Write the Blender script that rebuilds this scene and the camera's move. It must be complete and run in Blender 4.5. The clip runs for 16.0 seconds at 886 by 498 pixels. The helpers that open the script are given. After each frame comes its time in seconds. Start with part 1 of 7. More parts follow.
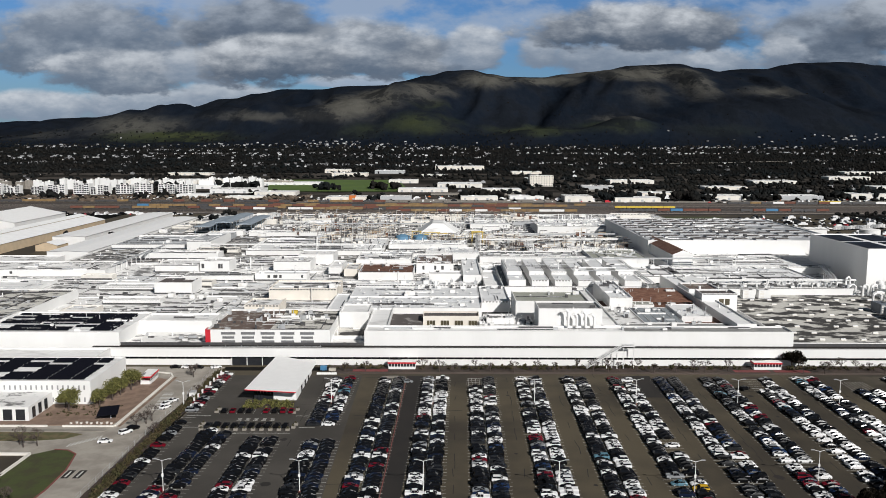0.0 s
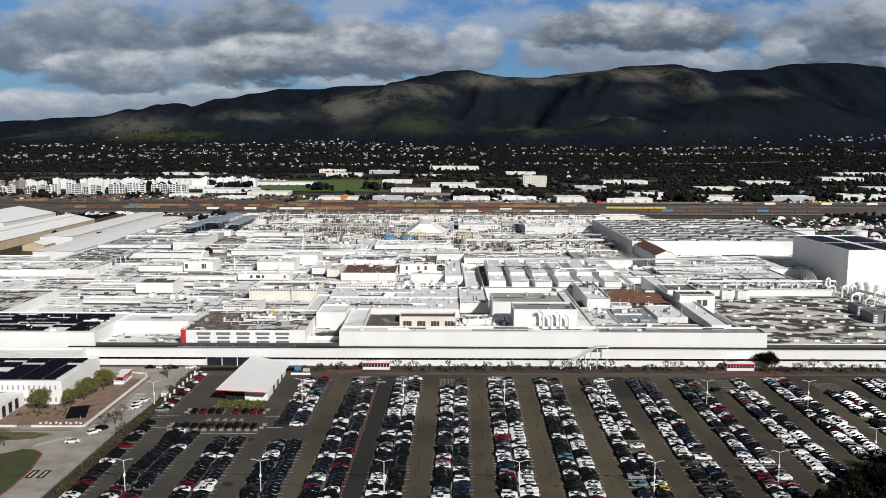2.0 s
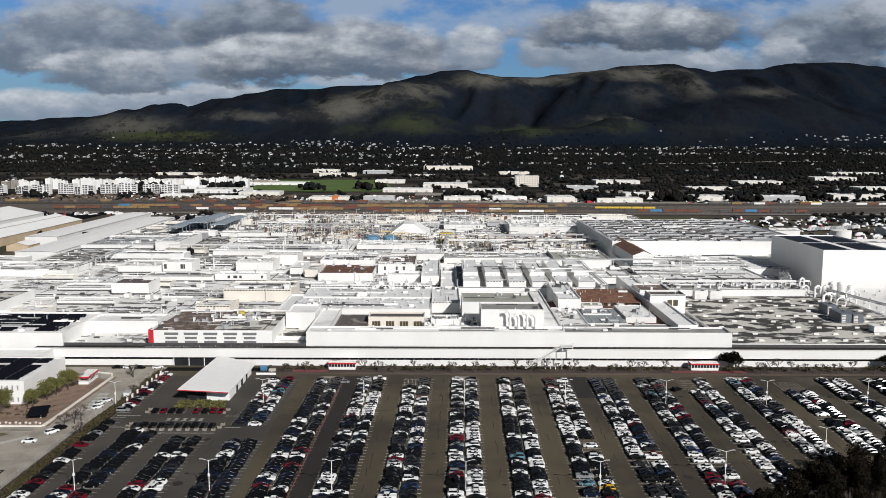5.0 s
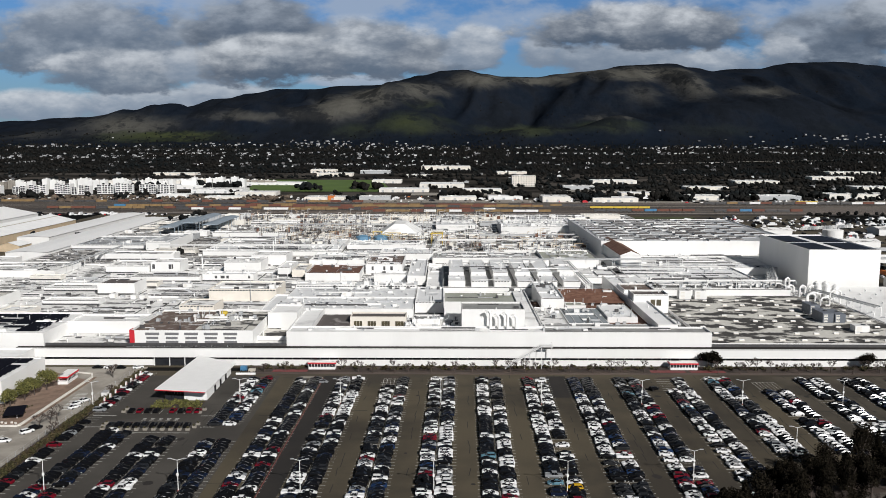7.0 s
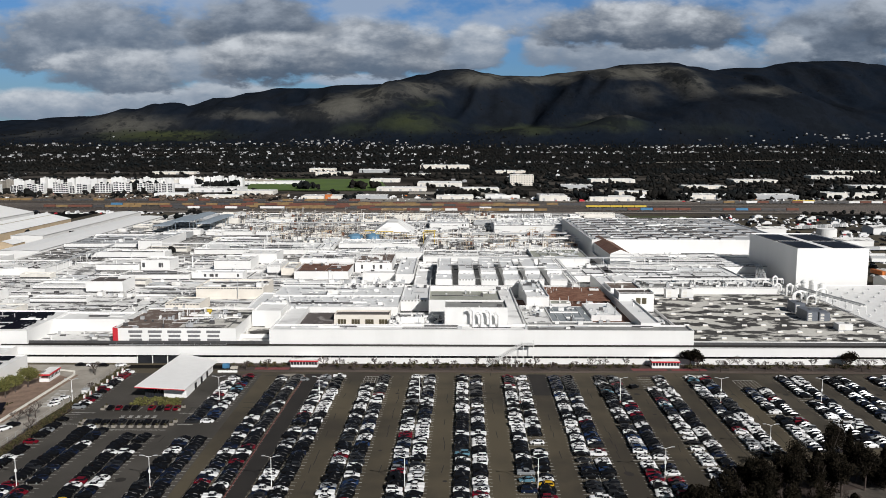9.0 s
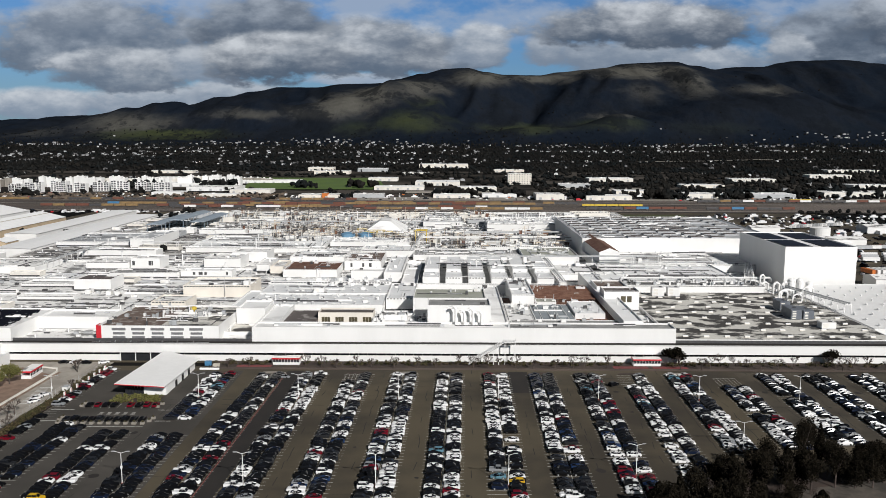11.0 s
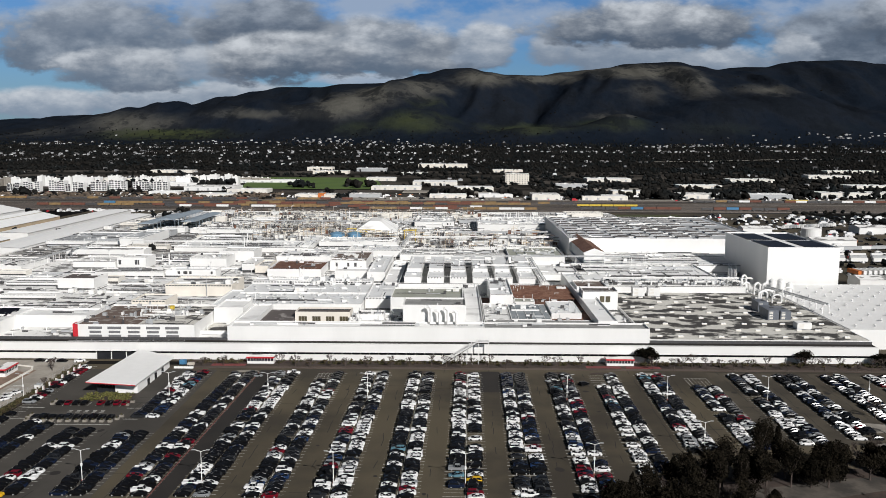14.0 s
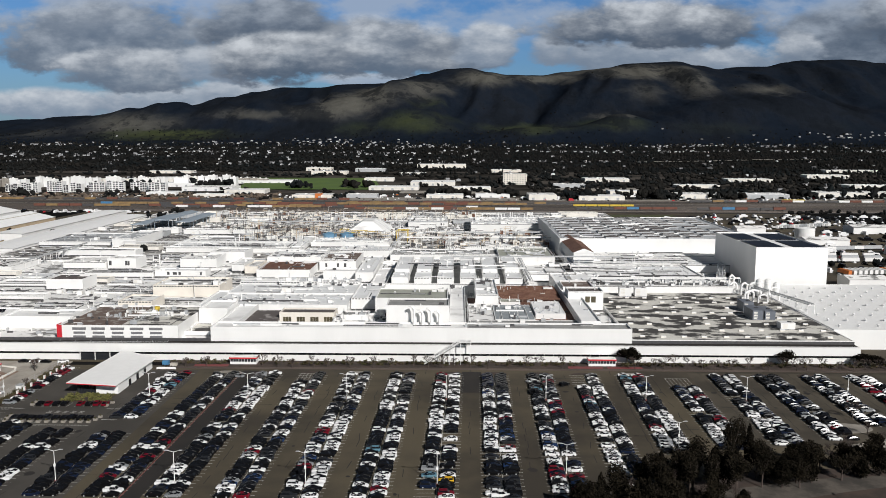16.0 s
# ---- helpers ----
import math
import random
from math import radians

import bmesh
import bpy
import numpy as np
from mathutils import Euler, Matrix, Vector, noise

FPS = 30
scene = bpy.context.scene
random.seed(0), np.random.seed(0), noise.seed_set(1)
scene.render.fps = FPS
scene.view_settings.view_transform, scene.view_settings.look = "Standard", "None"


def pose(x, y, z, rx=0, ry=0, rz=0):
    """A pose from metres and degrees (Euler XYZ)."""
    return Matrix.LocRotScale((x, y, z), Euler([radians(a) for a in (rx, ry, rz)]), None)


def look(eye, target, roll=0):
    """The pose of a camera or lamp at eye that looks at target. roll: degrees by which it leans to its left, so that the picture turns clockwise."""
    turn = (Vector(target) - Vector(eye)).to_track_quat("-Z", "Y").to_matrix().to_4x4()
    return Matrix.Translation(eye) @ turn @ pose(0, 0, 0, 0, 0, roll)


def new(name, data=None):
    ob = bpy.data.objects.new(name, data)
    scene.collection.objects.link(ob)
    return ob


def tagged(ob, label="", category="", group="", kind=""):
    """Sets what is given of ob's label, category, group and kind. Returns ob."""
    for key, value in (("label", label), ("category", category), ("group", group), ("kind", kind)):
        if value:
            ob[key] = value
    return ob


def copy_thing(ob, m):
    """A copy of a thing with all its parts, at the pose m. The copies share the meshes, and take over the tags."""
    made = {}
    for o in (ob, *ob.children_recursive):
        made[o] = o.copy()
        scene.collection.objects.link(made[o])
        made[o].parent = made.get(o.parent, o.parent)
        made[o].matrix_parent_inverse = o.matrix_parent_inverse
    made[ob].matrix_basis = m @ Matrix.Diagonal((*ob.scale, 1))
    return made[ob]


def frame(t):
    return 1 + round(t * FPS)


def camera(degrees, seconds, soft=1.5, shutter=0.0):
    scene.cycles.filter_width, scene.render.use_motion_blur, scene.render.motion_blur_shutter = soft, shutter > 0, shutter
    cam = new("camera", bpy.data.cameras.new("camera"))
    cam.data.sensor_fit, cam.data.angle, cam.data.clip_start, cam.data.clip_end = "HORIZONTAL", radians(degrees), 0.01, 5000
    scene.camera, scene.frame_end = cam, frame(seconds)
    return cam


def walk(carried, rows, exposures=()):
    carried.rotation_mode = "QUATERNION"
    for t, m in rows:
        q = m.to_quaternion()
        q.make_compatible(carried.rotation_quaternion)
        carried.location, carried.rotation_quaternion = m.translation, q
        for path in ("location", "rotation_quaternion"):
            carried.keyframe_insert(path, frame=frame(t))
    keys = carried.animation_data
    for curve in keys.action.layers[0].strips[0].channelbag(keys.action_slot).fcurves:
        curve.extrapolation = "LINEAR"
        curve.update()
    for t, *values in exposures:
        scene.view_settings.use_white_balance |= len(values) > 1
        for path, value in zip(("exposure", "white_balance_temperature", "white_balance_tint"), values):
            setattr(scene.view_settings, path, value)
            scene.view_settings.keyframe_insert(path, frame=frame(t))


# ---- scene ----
cam = camera(56.0, 16.0, soft=0.6)
PATH = [
    (0, (-5.834, 1.974, 98.518), (-5.838, 3.957, 98.255), 0.1),
    (0.5, (-3.211, 1.75, 98.648), (-3.214, 3.733, 98.384), 0.2),
    (1, (-0.543, 1.535, 98.8), (-0.545, 3.517, 98.537), 0.2),
    (1.5, (2.11, 1.274, 98.944), (2.109, 3.256, 98.681), 0.2),
    (2, (4.737, 0.974, 99.076), (4.736, 2.957, 98.813), 0.2),
    (2.5, (7.313, 0.672, 99.191), (7.313, 2.654, 98.927), 0.2),
    (3, (9.848, 0.375, 99.302), (9.848, 2.357, 99.039), 0.2),
    (3.5, (12.342, 0.085, 99.406), (12.341, 2.068, 99.142), 0.2),
    (4, (14.81, -0.134, 99.478), (14.81, 1.849, 99.214), 0.2),
    (6.5, (26.921, -1.066, 99.831), (26.917, 0.916, 99.568), 0.1),
    (7, (29.301, -1.199, 99.844), (29.296, 0.783, 99.58), 0.1),
    (7.5, (31.626, -1.318, 99.792), (31.619, 0.664, 99.526), 0.1),
    (8, (33.862, -1.452, 99.692), (33.854, 0.531, 99.427), 0.1),
    (8.5, (36.075, -1.595, 99.58), (36.066, 0.387, 99.314), 0.1),
    (9, (38.275, -1.75, 99.479), (38.264, 0.232, 99.213), 0.1),
    (11.5, (49.42, -2.557, 98.928), (49.402, -0.576, 98.66), 0.1),
    (12, (51.617, -2.753, 98.908), (51.597, -0.771, 98.641), 0.1),
    (12.5, (53.838, -2.968, 98.922), (53.816, -0.986, 98.655), 0.2),
    (13, (56.065, -3.173, 98.967), (56.041, -1.191, 98.699), 0.1),
    (13.5, (58.312, -3.356, 99.029), (58.287, -1.374, 98.761), 0.2),
    (14, (60.55, -3.519, 99.126), (60.523, -1.538, 98.858), 0.2),
    (14.5, (62.77, -3.656, 99.232), (62.741, -1.674, 98.964), 0.2),
    (15, (64.999, -3.757, 99.337), (64.968, -1.775, 99.069), 0.2),
    (15.5, (67.233, -3.87, 99.417), (67.201, -1.888, 99.149), 0.1),
    (16, (69.494, -3.999, 99.474), (69.461, -2.017, 99.206), 0.1),
]
walk(cam, [(t, look(eye, target, roll)) for t, eye, target, roll in PATH])

# ---- light ----
SUN_DIR = Vector((0.45, -0.72, 0.53)).normalized()
sun_data = bpy.data.lights.new("sun", "SUN")
sun_data.energy, sun_data.angle, sun_data.color = 5.0, radians(0.5), (1.0, 0.975, 0.945)
sun = new("sun", sun_data)
sun.rotation_euler = (-SUN_DIR).to_track_quat("-Z", "Y").to_euler()
scene.view_settings.exposure = -0.08


class Nodes:
    """Short hand for building node trees."""

    def __init__(self, tree):
        self.tree = tree
        tree.nodes.clear()

    def add(self, kind, **props):
        node = self.tree.nodes.new(kind)
        for key, value in props.items():
            if key in ("operation", "blend_type", "data_type", "sky_type", "sun_disc", "sun_elevation", "sun_rotation", "altitude", "air_density", "dust_density", "noise_dimensions", "interpolation_type", "feature", "distance", "bands_direction", "offset", "squash"):
                if key == "operation":
                    node.operation = value
                elif key == "blend_type":
                    node.blend_type = value
                elif key == "data_type":
                    node.data_type = value
                elif key == "sky_type":
                    node.sky_type = value
                elif key == "sun_disc":
                    node.sun_disc = value
                elif key == "sun_elevation":
                    node.sun_elevation = value
                elif key == "sun_rotation":
                    node.sun_rotation = value
                elif key == "noise_dimensions":
                    node.noise_dimensions = value
                elif key == "interpolation_type":
                    node.interpolation_type = value
                elif key == "feature":
                    node.feature = value
                elif key == "offset":
                    node.offset = value
        return node

    def put(self, socket, value):
        if isinstance(value, bpy.types.NodeSocket):
            self.tree.links.new(value, socket)
        elif isinstance(value, (tuple, list)) and len(value) == 3 and socket.type == "RGBA":
            socket.default_value = (*value, 1)
        else:
            socket.default_value = value

    def math(self, op, a, b=0.0, c=0.0, clamp=False):
        n = self.add("ShaderNodeMath", operation=op)
        n.use_clamp = clamp
        for i, v in enumerate((a, b, c)):
            self.put(n.inputs[i], v)
        return n.outputs[0]

    def vmath(self, op, a, b=(0, 0, 0)):
        n = self.add("ShaderNodeVectorMath", operation=op)
        self.put(n.inputs[0], a)
        self.put(n.inputs[1], b)
        return n.outputs[0]

    def mix(self, fac, a, b, blend="MIX"):
        n = self.add("ShaderNodeMix", data_type="RGBA", blend_type=blend)
        self.put(n.inputs[0], fac)
        self.put(n.inputs[6], a)
        self.put(n.inputs[7], b)
        return n.outputs[2]

    def noise(self, vec, scale, detail=4.0, rough=0.55, distort=0.0):
        n = self.add("ShaderNodeTexNoise")
        self.put(n.inputs["Vector"], vec)
        n.inputs["Scale"].default_value, n.inputs["Detail"].default_value = scale, detail
        n.inputs["Roughness"].default_value, n.inputs["Distortion"].default_value = rough, distort
        return n.outputs["Fac"]

    def band(self, value, lo, hi, out_lo=0.0, out_hi=1.0):
        n = self.add("ShaderNodeMapRange", interpolation_type="SMOOTHSTEP")
        for i, v in enumerate((value, lo, hi, out_lo, out_hi)):
            self.put(n.inputs[i], v)
        return n.outputs[0]


# ---- sky: blue with broken cumulus ----
world = bpy.data.worlds.new("sky")
world.use_nodes = True
scene.world = world
N = Nodes(world.node_tree)
sky = N.add("ShaderNodeTexSky", sky_type="NISHITA", sun_disc=False, sun_elevation=radians(32), sun_rotation=radians(148))
way = N.add("ShaderNodeTexCoord").outputs["Generated"]
split = N.add("ShaderNodeSeparateXYZ")
N.put(split.inputs[0], way)
# azimuth and elevation in units of the distance ahead
ahead = N.math("MAXIMUM", N.math("ABSOLUTE", split.outputs[1]), 0.12)
az = N.math("DIVIDE", split.outputs[0], ahead)
el = N.math("DIVIDE", split.outputs[2], ahead)
flat = N.add("ShaderNodeCombineXYZ")
N.put(flat.inputs[0], az)
N.put(flat.inputs[1], N.math("MULTIPLY", el, 2.1))
N.put(flat.inputs[2], split.outputs[1])
# banks of cloud, far ones first: azimuth, base elevation, half width, height, brightness of the top, darkness of the base
BANKS = [(-0.48, 0.030, 0.12, 0.028, 0.95, 0.35), (-0.35, 0.032, 0.10, 0.028, 0.9, 0.40), (-0.265, 0.045, 0.07, 0.022, 0.7, 0.4), (-0.11, 0.064, 0.075, 0.011, 1.0, 0.0),
         (-0.414, 0.099, 0.17, 0.062, 0.45, 0.80), (-0.386, 0.066, 0.095, 0.038, 0.85, 0.75), (-0.28, 0.076, 0.07, 0.030, 0.7, 0.45), (-0.22, 0.120, 0.085, 0.050, 0.35, 0.95),
         (0.0, 0.090, 0.075, 0.030, 0.6, 0.7), (-0.20, 0.081, 0.090, 0.042, 1.0, 0.95), (-0.09, 0.089, 0.105, 0.052, 1.0, 0.85), (0.035, 0.099, 0.045, 0.035, 1.0, 0.45),
         (0.20, 0.085, 0.105, 0.030, 0.55, 0.55), (0.12, 0.092, 0.04, 0.028, 0.6, 0.5), (0.31, 0.080, 0.075, 0.028, 0.9, 0.45), (0.23, 0.119, 0.150, 0.042, 1.0, 1.0),
         (0.45, 0.086, 0.095, 0.070, 0.22, 1.0), (0.39, 0.088, 0.045, 0.034, 0.8, 0.6), (0.52, 0.122, 0.075, 0.045, 0.45, 1.0), (0.62, 0.07, 0.12, 0.05, 0.7, 0.6), (-0.68, 0.10, 0.12, 0.05, 0.7, 0.6)]
billow = N.noise(flat.outputs[0], 13.0, 5.0, 0.55)
puff = N.noise(N.vmath("ADD", flat.outputs[0], (3.7, 1.9, 0.4)), 34.0, 6.0, 0.58)
lump = N.math("ADD", N.math("MULTIPLY", N.math("SUBTRACT", billow, 0.5), 1.5), N.math("MULTIPLY", N.math("SUBTRACT", puff, 0.5), 1.15))
side = N.math("ADD", az, N.math("MULTIPLY", N.math("SUBTRACT", N.noise(N.vmath("ADD", flat.outputs[0], (8.1, 5.3, 0.0)), 9.0, 3.0, 0.5), 0.5), 0.09))


def over(sky_colour):
    """Lay the banks of cloud over the blue, each with a grey base and a sunlit crown."""
    # thin veil high up, broken by noise
    veil = N.math("MULTIPLY", N.band(el, 0.085, 0.15), N.band(billow, 0.34, 0.58))
    out = N.mix(N.math("MULTIPLY", veil, 0.8), sky_colour, (0.37, 0.45, 0.58))
    glint = N.band(N.noise(N.vmath("ADD", flat.outputs[0], (5.2, 0.7, 0.9)), 16.0, 5.0, 0.6), 0.34, 0.62, 0.35, 1.0)
    for a0, e0, wa, he, lit, dim in BANKS:
        u = N.math("DIVIDE", N.math("SUBTRACT", side, a0), wa)
        v = N.math("DIVIDE", N.math("SUBTRACT", el, e0), he)
        v = N.math("ADD", v, N.math("MULTIPLY", lump, 0.28))
        # flat below, domed above
        low = N.math("MULTIPLY", N.math("MINIMUM", v, 0.0), 2.0)
        up = N.math("MAXIMUM", N.math("SUBTRACT", v, 0.25), 0.0)
        r2 = N.math("ADD", N.math("MULTIPLY", u, u), N.math("ADD", N.math("MULTIPLY", low, low), N.math("MULTIPLY", N.math("MULTIPLY", up, up), 1.5)))
        body = N.math("ADD", N.math("SUBTRACT", 1.0, r2), N.math("MULTIPLY", lump, 1.0))
        mask = N.band(body, -0.05, 0.62)
        shade = N.math("ADD", v, N.math("MULTIPLY", lump, 0.95))
        crown = N.math("MULTIPLY", N.band(shade, -0.40, 1.15), glint)
        base = N.mix(dim, (0.335, 0.420, 0.545), (0.086, 0.116, 0.166))
        top = N.mix(lit, (0.25, 0.31, 0.40), (0.68, 0.72, 0.77))
        out = N.mix(N.math("MULTIPLY", mask, 0.96), out, N.mix(crown, base, top))
    # the sky overhead and behind is half covered
    high = N.math("MULTIPLY", N.band(el, 0.17, 0.30), N.band(N.noise(flat.outputs[0], 3.0, 5.0, 0.55), 0.46, 0.60))
    return N.mix(high, out, N.mix(billow, (0.040, 0.060, 0.100), (0.18, 0.25, 0.36)))


haze = N.band(el, 0.0, 0.11)
blue = N.mix(1.0, sky.outputs[0], (0.030, 0.052, 0.086), "MULTIPLY")
blue = N.mix(N.math("MULTIPLY", N.math("SUBTRACT", 1.0, haze), 0.30), blue, (0.36, 0.47, 0.60))
back = N.add("ShaderNodeBackground")
blue = N.mix(N.math("MULTIPLY", N.band(el, 0.17, 0.9), 0.45), blue, (0.0, 0.0, 0.0))
# the unseen sky overhead and behind is dimmed to keep the shade deep
unseen_dim = N.band(el, 0.18, 0.34, 0.94, 0.19)
N.put(back.inputs[0], over(blue))
N.put(back.inputs[1], unseen_dim)
N.put(N.add("ShaderNodeOutputWorld").inputs[0], back.outputs[0])


# ---- materials ----
def material(name, col, rough=0.7, col2=None, scale=0.5, spread=0.5, metal=0.0, bump=0.0, bump_scale=8.0, fine=0.12, stretch=(1, 1, 1), edge=(0.35, 0.65), rand=0.0, spec=0.5):
    m = bpy.data.materials.new(name)
    m.use_nodes = True
    n = Nodes(m.node_tree)
    vec = n.vmath("MULTIPLY", n.add("ShaderNodeTexCoord").outputs["Object"], stretch)
    big = n.band(n.noise(vec, scale, 5.0, 0.6), *edge)
    other = col2 or tuple(c * 0.8 for c in col)
    colour = n.mix(n.math("MULTIPLY", big, spread), col, other)
    grain = n.noise(vec, bump_scale, 3.0, 0.6)
    colour = n.mix(fine, colour, n.mix(grain, (0, 0, 0), (1, 1, 1)), "OVERLAY")
    if rand:
        r = n.math("ADD", n.math("MULTIPLY", n.add("ShaderNodeNewGeometry").outputs["Random Per Island"], rand), 1 - rand / 2)
        tint = n.add("ShaderNodeCombineColor")
        for i in range(3):
            n.put(tint.inputs[i], r)
        colour = n.mix(1.0, colour, tint.outputs[0], "MULTIPLY")
    b = n.add("ShaderNodeBsdfPrincipled")
    n.put(b.inputs["Base Color"], colour)
    n.put(b.inputs["Roughness"], n.math("ADD", n.math("MULTIPLY", grain, 0.16), rough - 0.08, clamp=True))
    b.inputs["Metallic"].default_value = metal
    b.inputs["Specular IOR Level"].default_value = spec
    if bump:
        k = n.add("ShaderNodeBump")
        k.inputs["Strength"].default_value = bump
        k.inputs["Distance"].default_value = 0.05
        n.put(k.inputs["Height"], grain)
        n.put(b.inputs["Normal"], k.outputs[0])
    n.put(n.add("ShaderNodeOutputMaterial").inputs[0], b.outputs[0])
    return m


ASPHALT = material("asphalt", (0.094, 0.078, 0.052), 0.9, (0.041, 0.035, 0.0275), 0.014, 0.9, bump=0.3, bump_scale=3.0, fine=0.3, edge=(0.40, 0.62), spec=0.25)
ASPHALT_NEW = material("asphalt_new", (0.03096, 0.02752, 0.02494), 0.9, (0.02064, 0.01978, 0.01892), 0.08, 0.6, bump=0.3, bump_scale=3.0, fine=0.2, spec=0.25)
ROAD = material("road_asphalt", (0.36, 0.33, 0.285), 0.9, (0.23, 0.205, 0.175), 0.12, 0.8, bump=0.2, bump_scale=4.0, fine=0.2)
CONCRETE = material("concrete", (0.2924, 0.2666, 0.2322), 0.85, (0.1892, 0.172, 0.1462), 0.2, 0.7, bump=0.2, bump_scale=5.0)
PAVERS = material("brick_paving", (0.258, 0.1763, 0.129), 0.85, (0.1548, 0.1032, 0.0774), 0.25, 0.8, bump=0.3, bump_scale=6.0)
RED_PAVING = material("red_paving", (0.20, 0.045, 0.045), 0.85, (0.12, 0.035, 0.035), 0.3, 0.7)
SOIL = material("soil", (0.0602, 0.04042, 0.03096), 0.95, (0.03096, 0.02236, 0.01806), 0.15, 0.9, bump=0.4, bump_scale=2.0)
GRASS = material("grass", (0.0516, 0.06536, 0.01548), 0.95, (0.04472, 0.03956, 0.0172), 0.22, 0.9, bump=0.5, bump_scale=3.0, fine=0.45, edge=(0.40, 0.66))
DRY_GRASS = material("dry_grass", (0.1376, 0.1075, 0.0559), 0.95, (0.0645, 0.0731, 0.0258), 0.3, 0.9, bump=0.4, bump_scale=4.0, fine=0.3)
PAINT_LINE = material("line_paint", (0.62, 0.61, 0.57), 0.8, (0.36, 0.35, 0.33), 1.2, 0.8)
RED_LINE = material("red_kerb_paint", (0.22, 0.06, 0.05), 0.7, (0.14, 0.06, 0.05), 1.0, 0.8)
OFF_WHITE = material("off_white_wall", (0.75, 0.72, 0.66), 0.75, (0.62, 0.59, 0.54), 0.12, 0.7, fine=0.1, stretch=(1, 1, 0.3))
WHITE_WALL = material("white_wall", (0.77, 0.765, 0.75), 0.7, (0.69, 0.685, 0.67), 0.07, 0.5, bump=0.05, bump_scale=2.0, fine=0.05, stretch=(1, 1, 0.25))
CREAM_WALL = material("cream_wall", (0.75, 0.70, 0.625), 0.75, (0.66, 0.615, 0.545), 0.15, 0.6, fine=0.06)
TAN_WALL = material("tan_wall", (0.55, 0.43, 0.29), 0.8, (0.42, 0.33, 0.23), 0.1, 0.6, fine=0.08)
GREYISH_TAN = material("weathered_tan_roof", (0.52, 0.48, 0.41), 0.8, (0.40, 0.37, 0.32), 0.1, 0.7, fine=0.1)
GREY_WALL = material("grey_wall", (0.42, 0.43, 0.44), 0.7, (0.33, 0.34, 0.35), 0.15, 0.6)
WHITE_ROOF = material("white_membrane_roof", (0.83, 0.825, 0.81), 0.75, (0.46, 0.45, 0.44), 0.10, 0.8, fine=0.12, bump_scale=0.5, stretch=(0.5, 1, 1), edge=(0.45, 0.75))
GREYISH_ROOF = material("weathered_roof", (0.80, 0.79, 0.77), 0.8, (0.15, 0.147, 0.142), 0.17, 0.92, fine=0.35, bump_scale=1.1, stretch=(0.6, 1, 1), edge=(0.515, 0.60))
PATCHY_ROOF = material("stained_roof", (0.61, 0.59, 0.54), 0.8, (0.036, 0.033, 0.031), 0.13, 0.97, fine=0.35, bump_scale=1.0, stretch=(0.62, 1, 1), edge=(0.465, 0.545))
PAV_ROOF = material("bright_white_roof", (0.86, 0.855, 0.84), 0.6, (0.80, 0.795, 0.78), 0.3, 0.5, fine=0.03)
CLEAN_ROOF = material("clean_white_roof", (0.85, 0.85, 0.84), 0.7, (0.76, 0.76, 0.75), 0.1, 0.6, fine=0.05)
SMOOTH_ROOF = material("pale_blue_grey_roof", (0.77, 0.775, 0.775), 0.75, (0.64, 0.645, 0.645), 0.07, 0.7, fine=0.1, bump_scale=0.6)
GREY_ROOF = material("grey_roof", (0.30, 0.30, 0.29), 0.85, (0.19, 0.19, 0.185), 0.15, 0.7, fine=0.15, bump_scale=1.0)
OLIVE_ROOF = material("grey_green_roof", (0.30, 0.31, 0.26), 0.85, (0.40, 0.40, 0.36), 0.12, 0.7)
DARK_ROOF = material("dark_roof", (0.10, 0.085, 0.08), 0.85, (0.34, 0.32, 0.30), 0.16, 0.8, fine=0.2, bump_scale=1.0, edge=(0.52, 0.66))
BROWN_ROOF = material("brown_roof", (0.1376, 0.0989, 0.0817), 0.85, (0.344, 0.3182, 0.2838), 0.22, 0.8, fine=0.3, bump_scale=1.0, edge=(0.52, 0.64))
STRIPED_ROOF = material("grey_metal_roof", (0.47, 0.48, 0.49), 0.6, (0.28, 0.29, 0.30), 0.12, 0.8, fine=0.2, bump_scale=0.8, stretch=(0.3, 1, 1))
BACK_ROOF = material("dirty_roof", (0.50, 0.485, 0.46), 0.85, (0.06, 0.056, 0.052), 0.15, 0.92, fine=0.35, bump_scale=0.9, edge=(0.42, 0.58))
RUST_ROOF = material("rusty_roof", (0.1118, 0.0473, 0.0301), 0.85, (0.1892, 0.1032, 0.0688), 0.3, 0.8, fine=0.25, bump_scale=1.5)
BLUE_ROOF = material("blue_grey_metal_roof", (0.24, 0.29, 0.34), 0.5, (0.34, 0.38, 0.41), 0.2, 0.7)
METAL = material("galvanised_metal", (0.55, 0.56, 0.57), 0.5, (0.38, 0.38, 0.38), 0.8, 0.7, metal=0.3)
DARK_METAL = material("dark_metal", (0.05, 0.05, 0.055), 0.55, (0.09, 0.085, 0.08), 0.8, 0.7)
SOLAR = material("solar_panel", (0.006, 0.006, 0.010), 0.4, (0.010, 0.010, 0.014), 0.5, 0.5, fine=0.03, spec=0.1)
SLOT_WINDOW = material("slot_window", (0.32, 0.32, 0.32), 0.4, (0.22, 0.22, 0.22), 0.8, 0.5)
GLASS = material("dark_window_glass", (0.02, 0.022, 0.026), 0.12, (0.035, 0.036, 0.04), 0.3, 0.5, fine=0.02)
WINDOW_TAN = material("shaded_window", (0.10, 0.085, 0.05), 0.3, (0.05, 0.045, 0.035), 0.4, 0.6)
RED = material("red_paint", (0.52, 0.022, 0.035), 0.5, (0.42, 0.02, 0.03), 0.5, 0.5, fine=0.04)
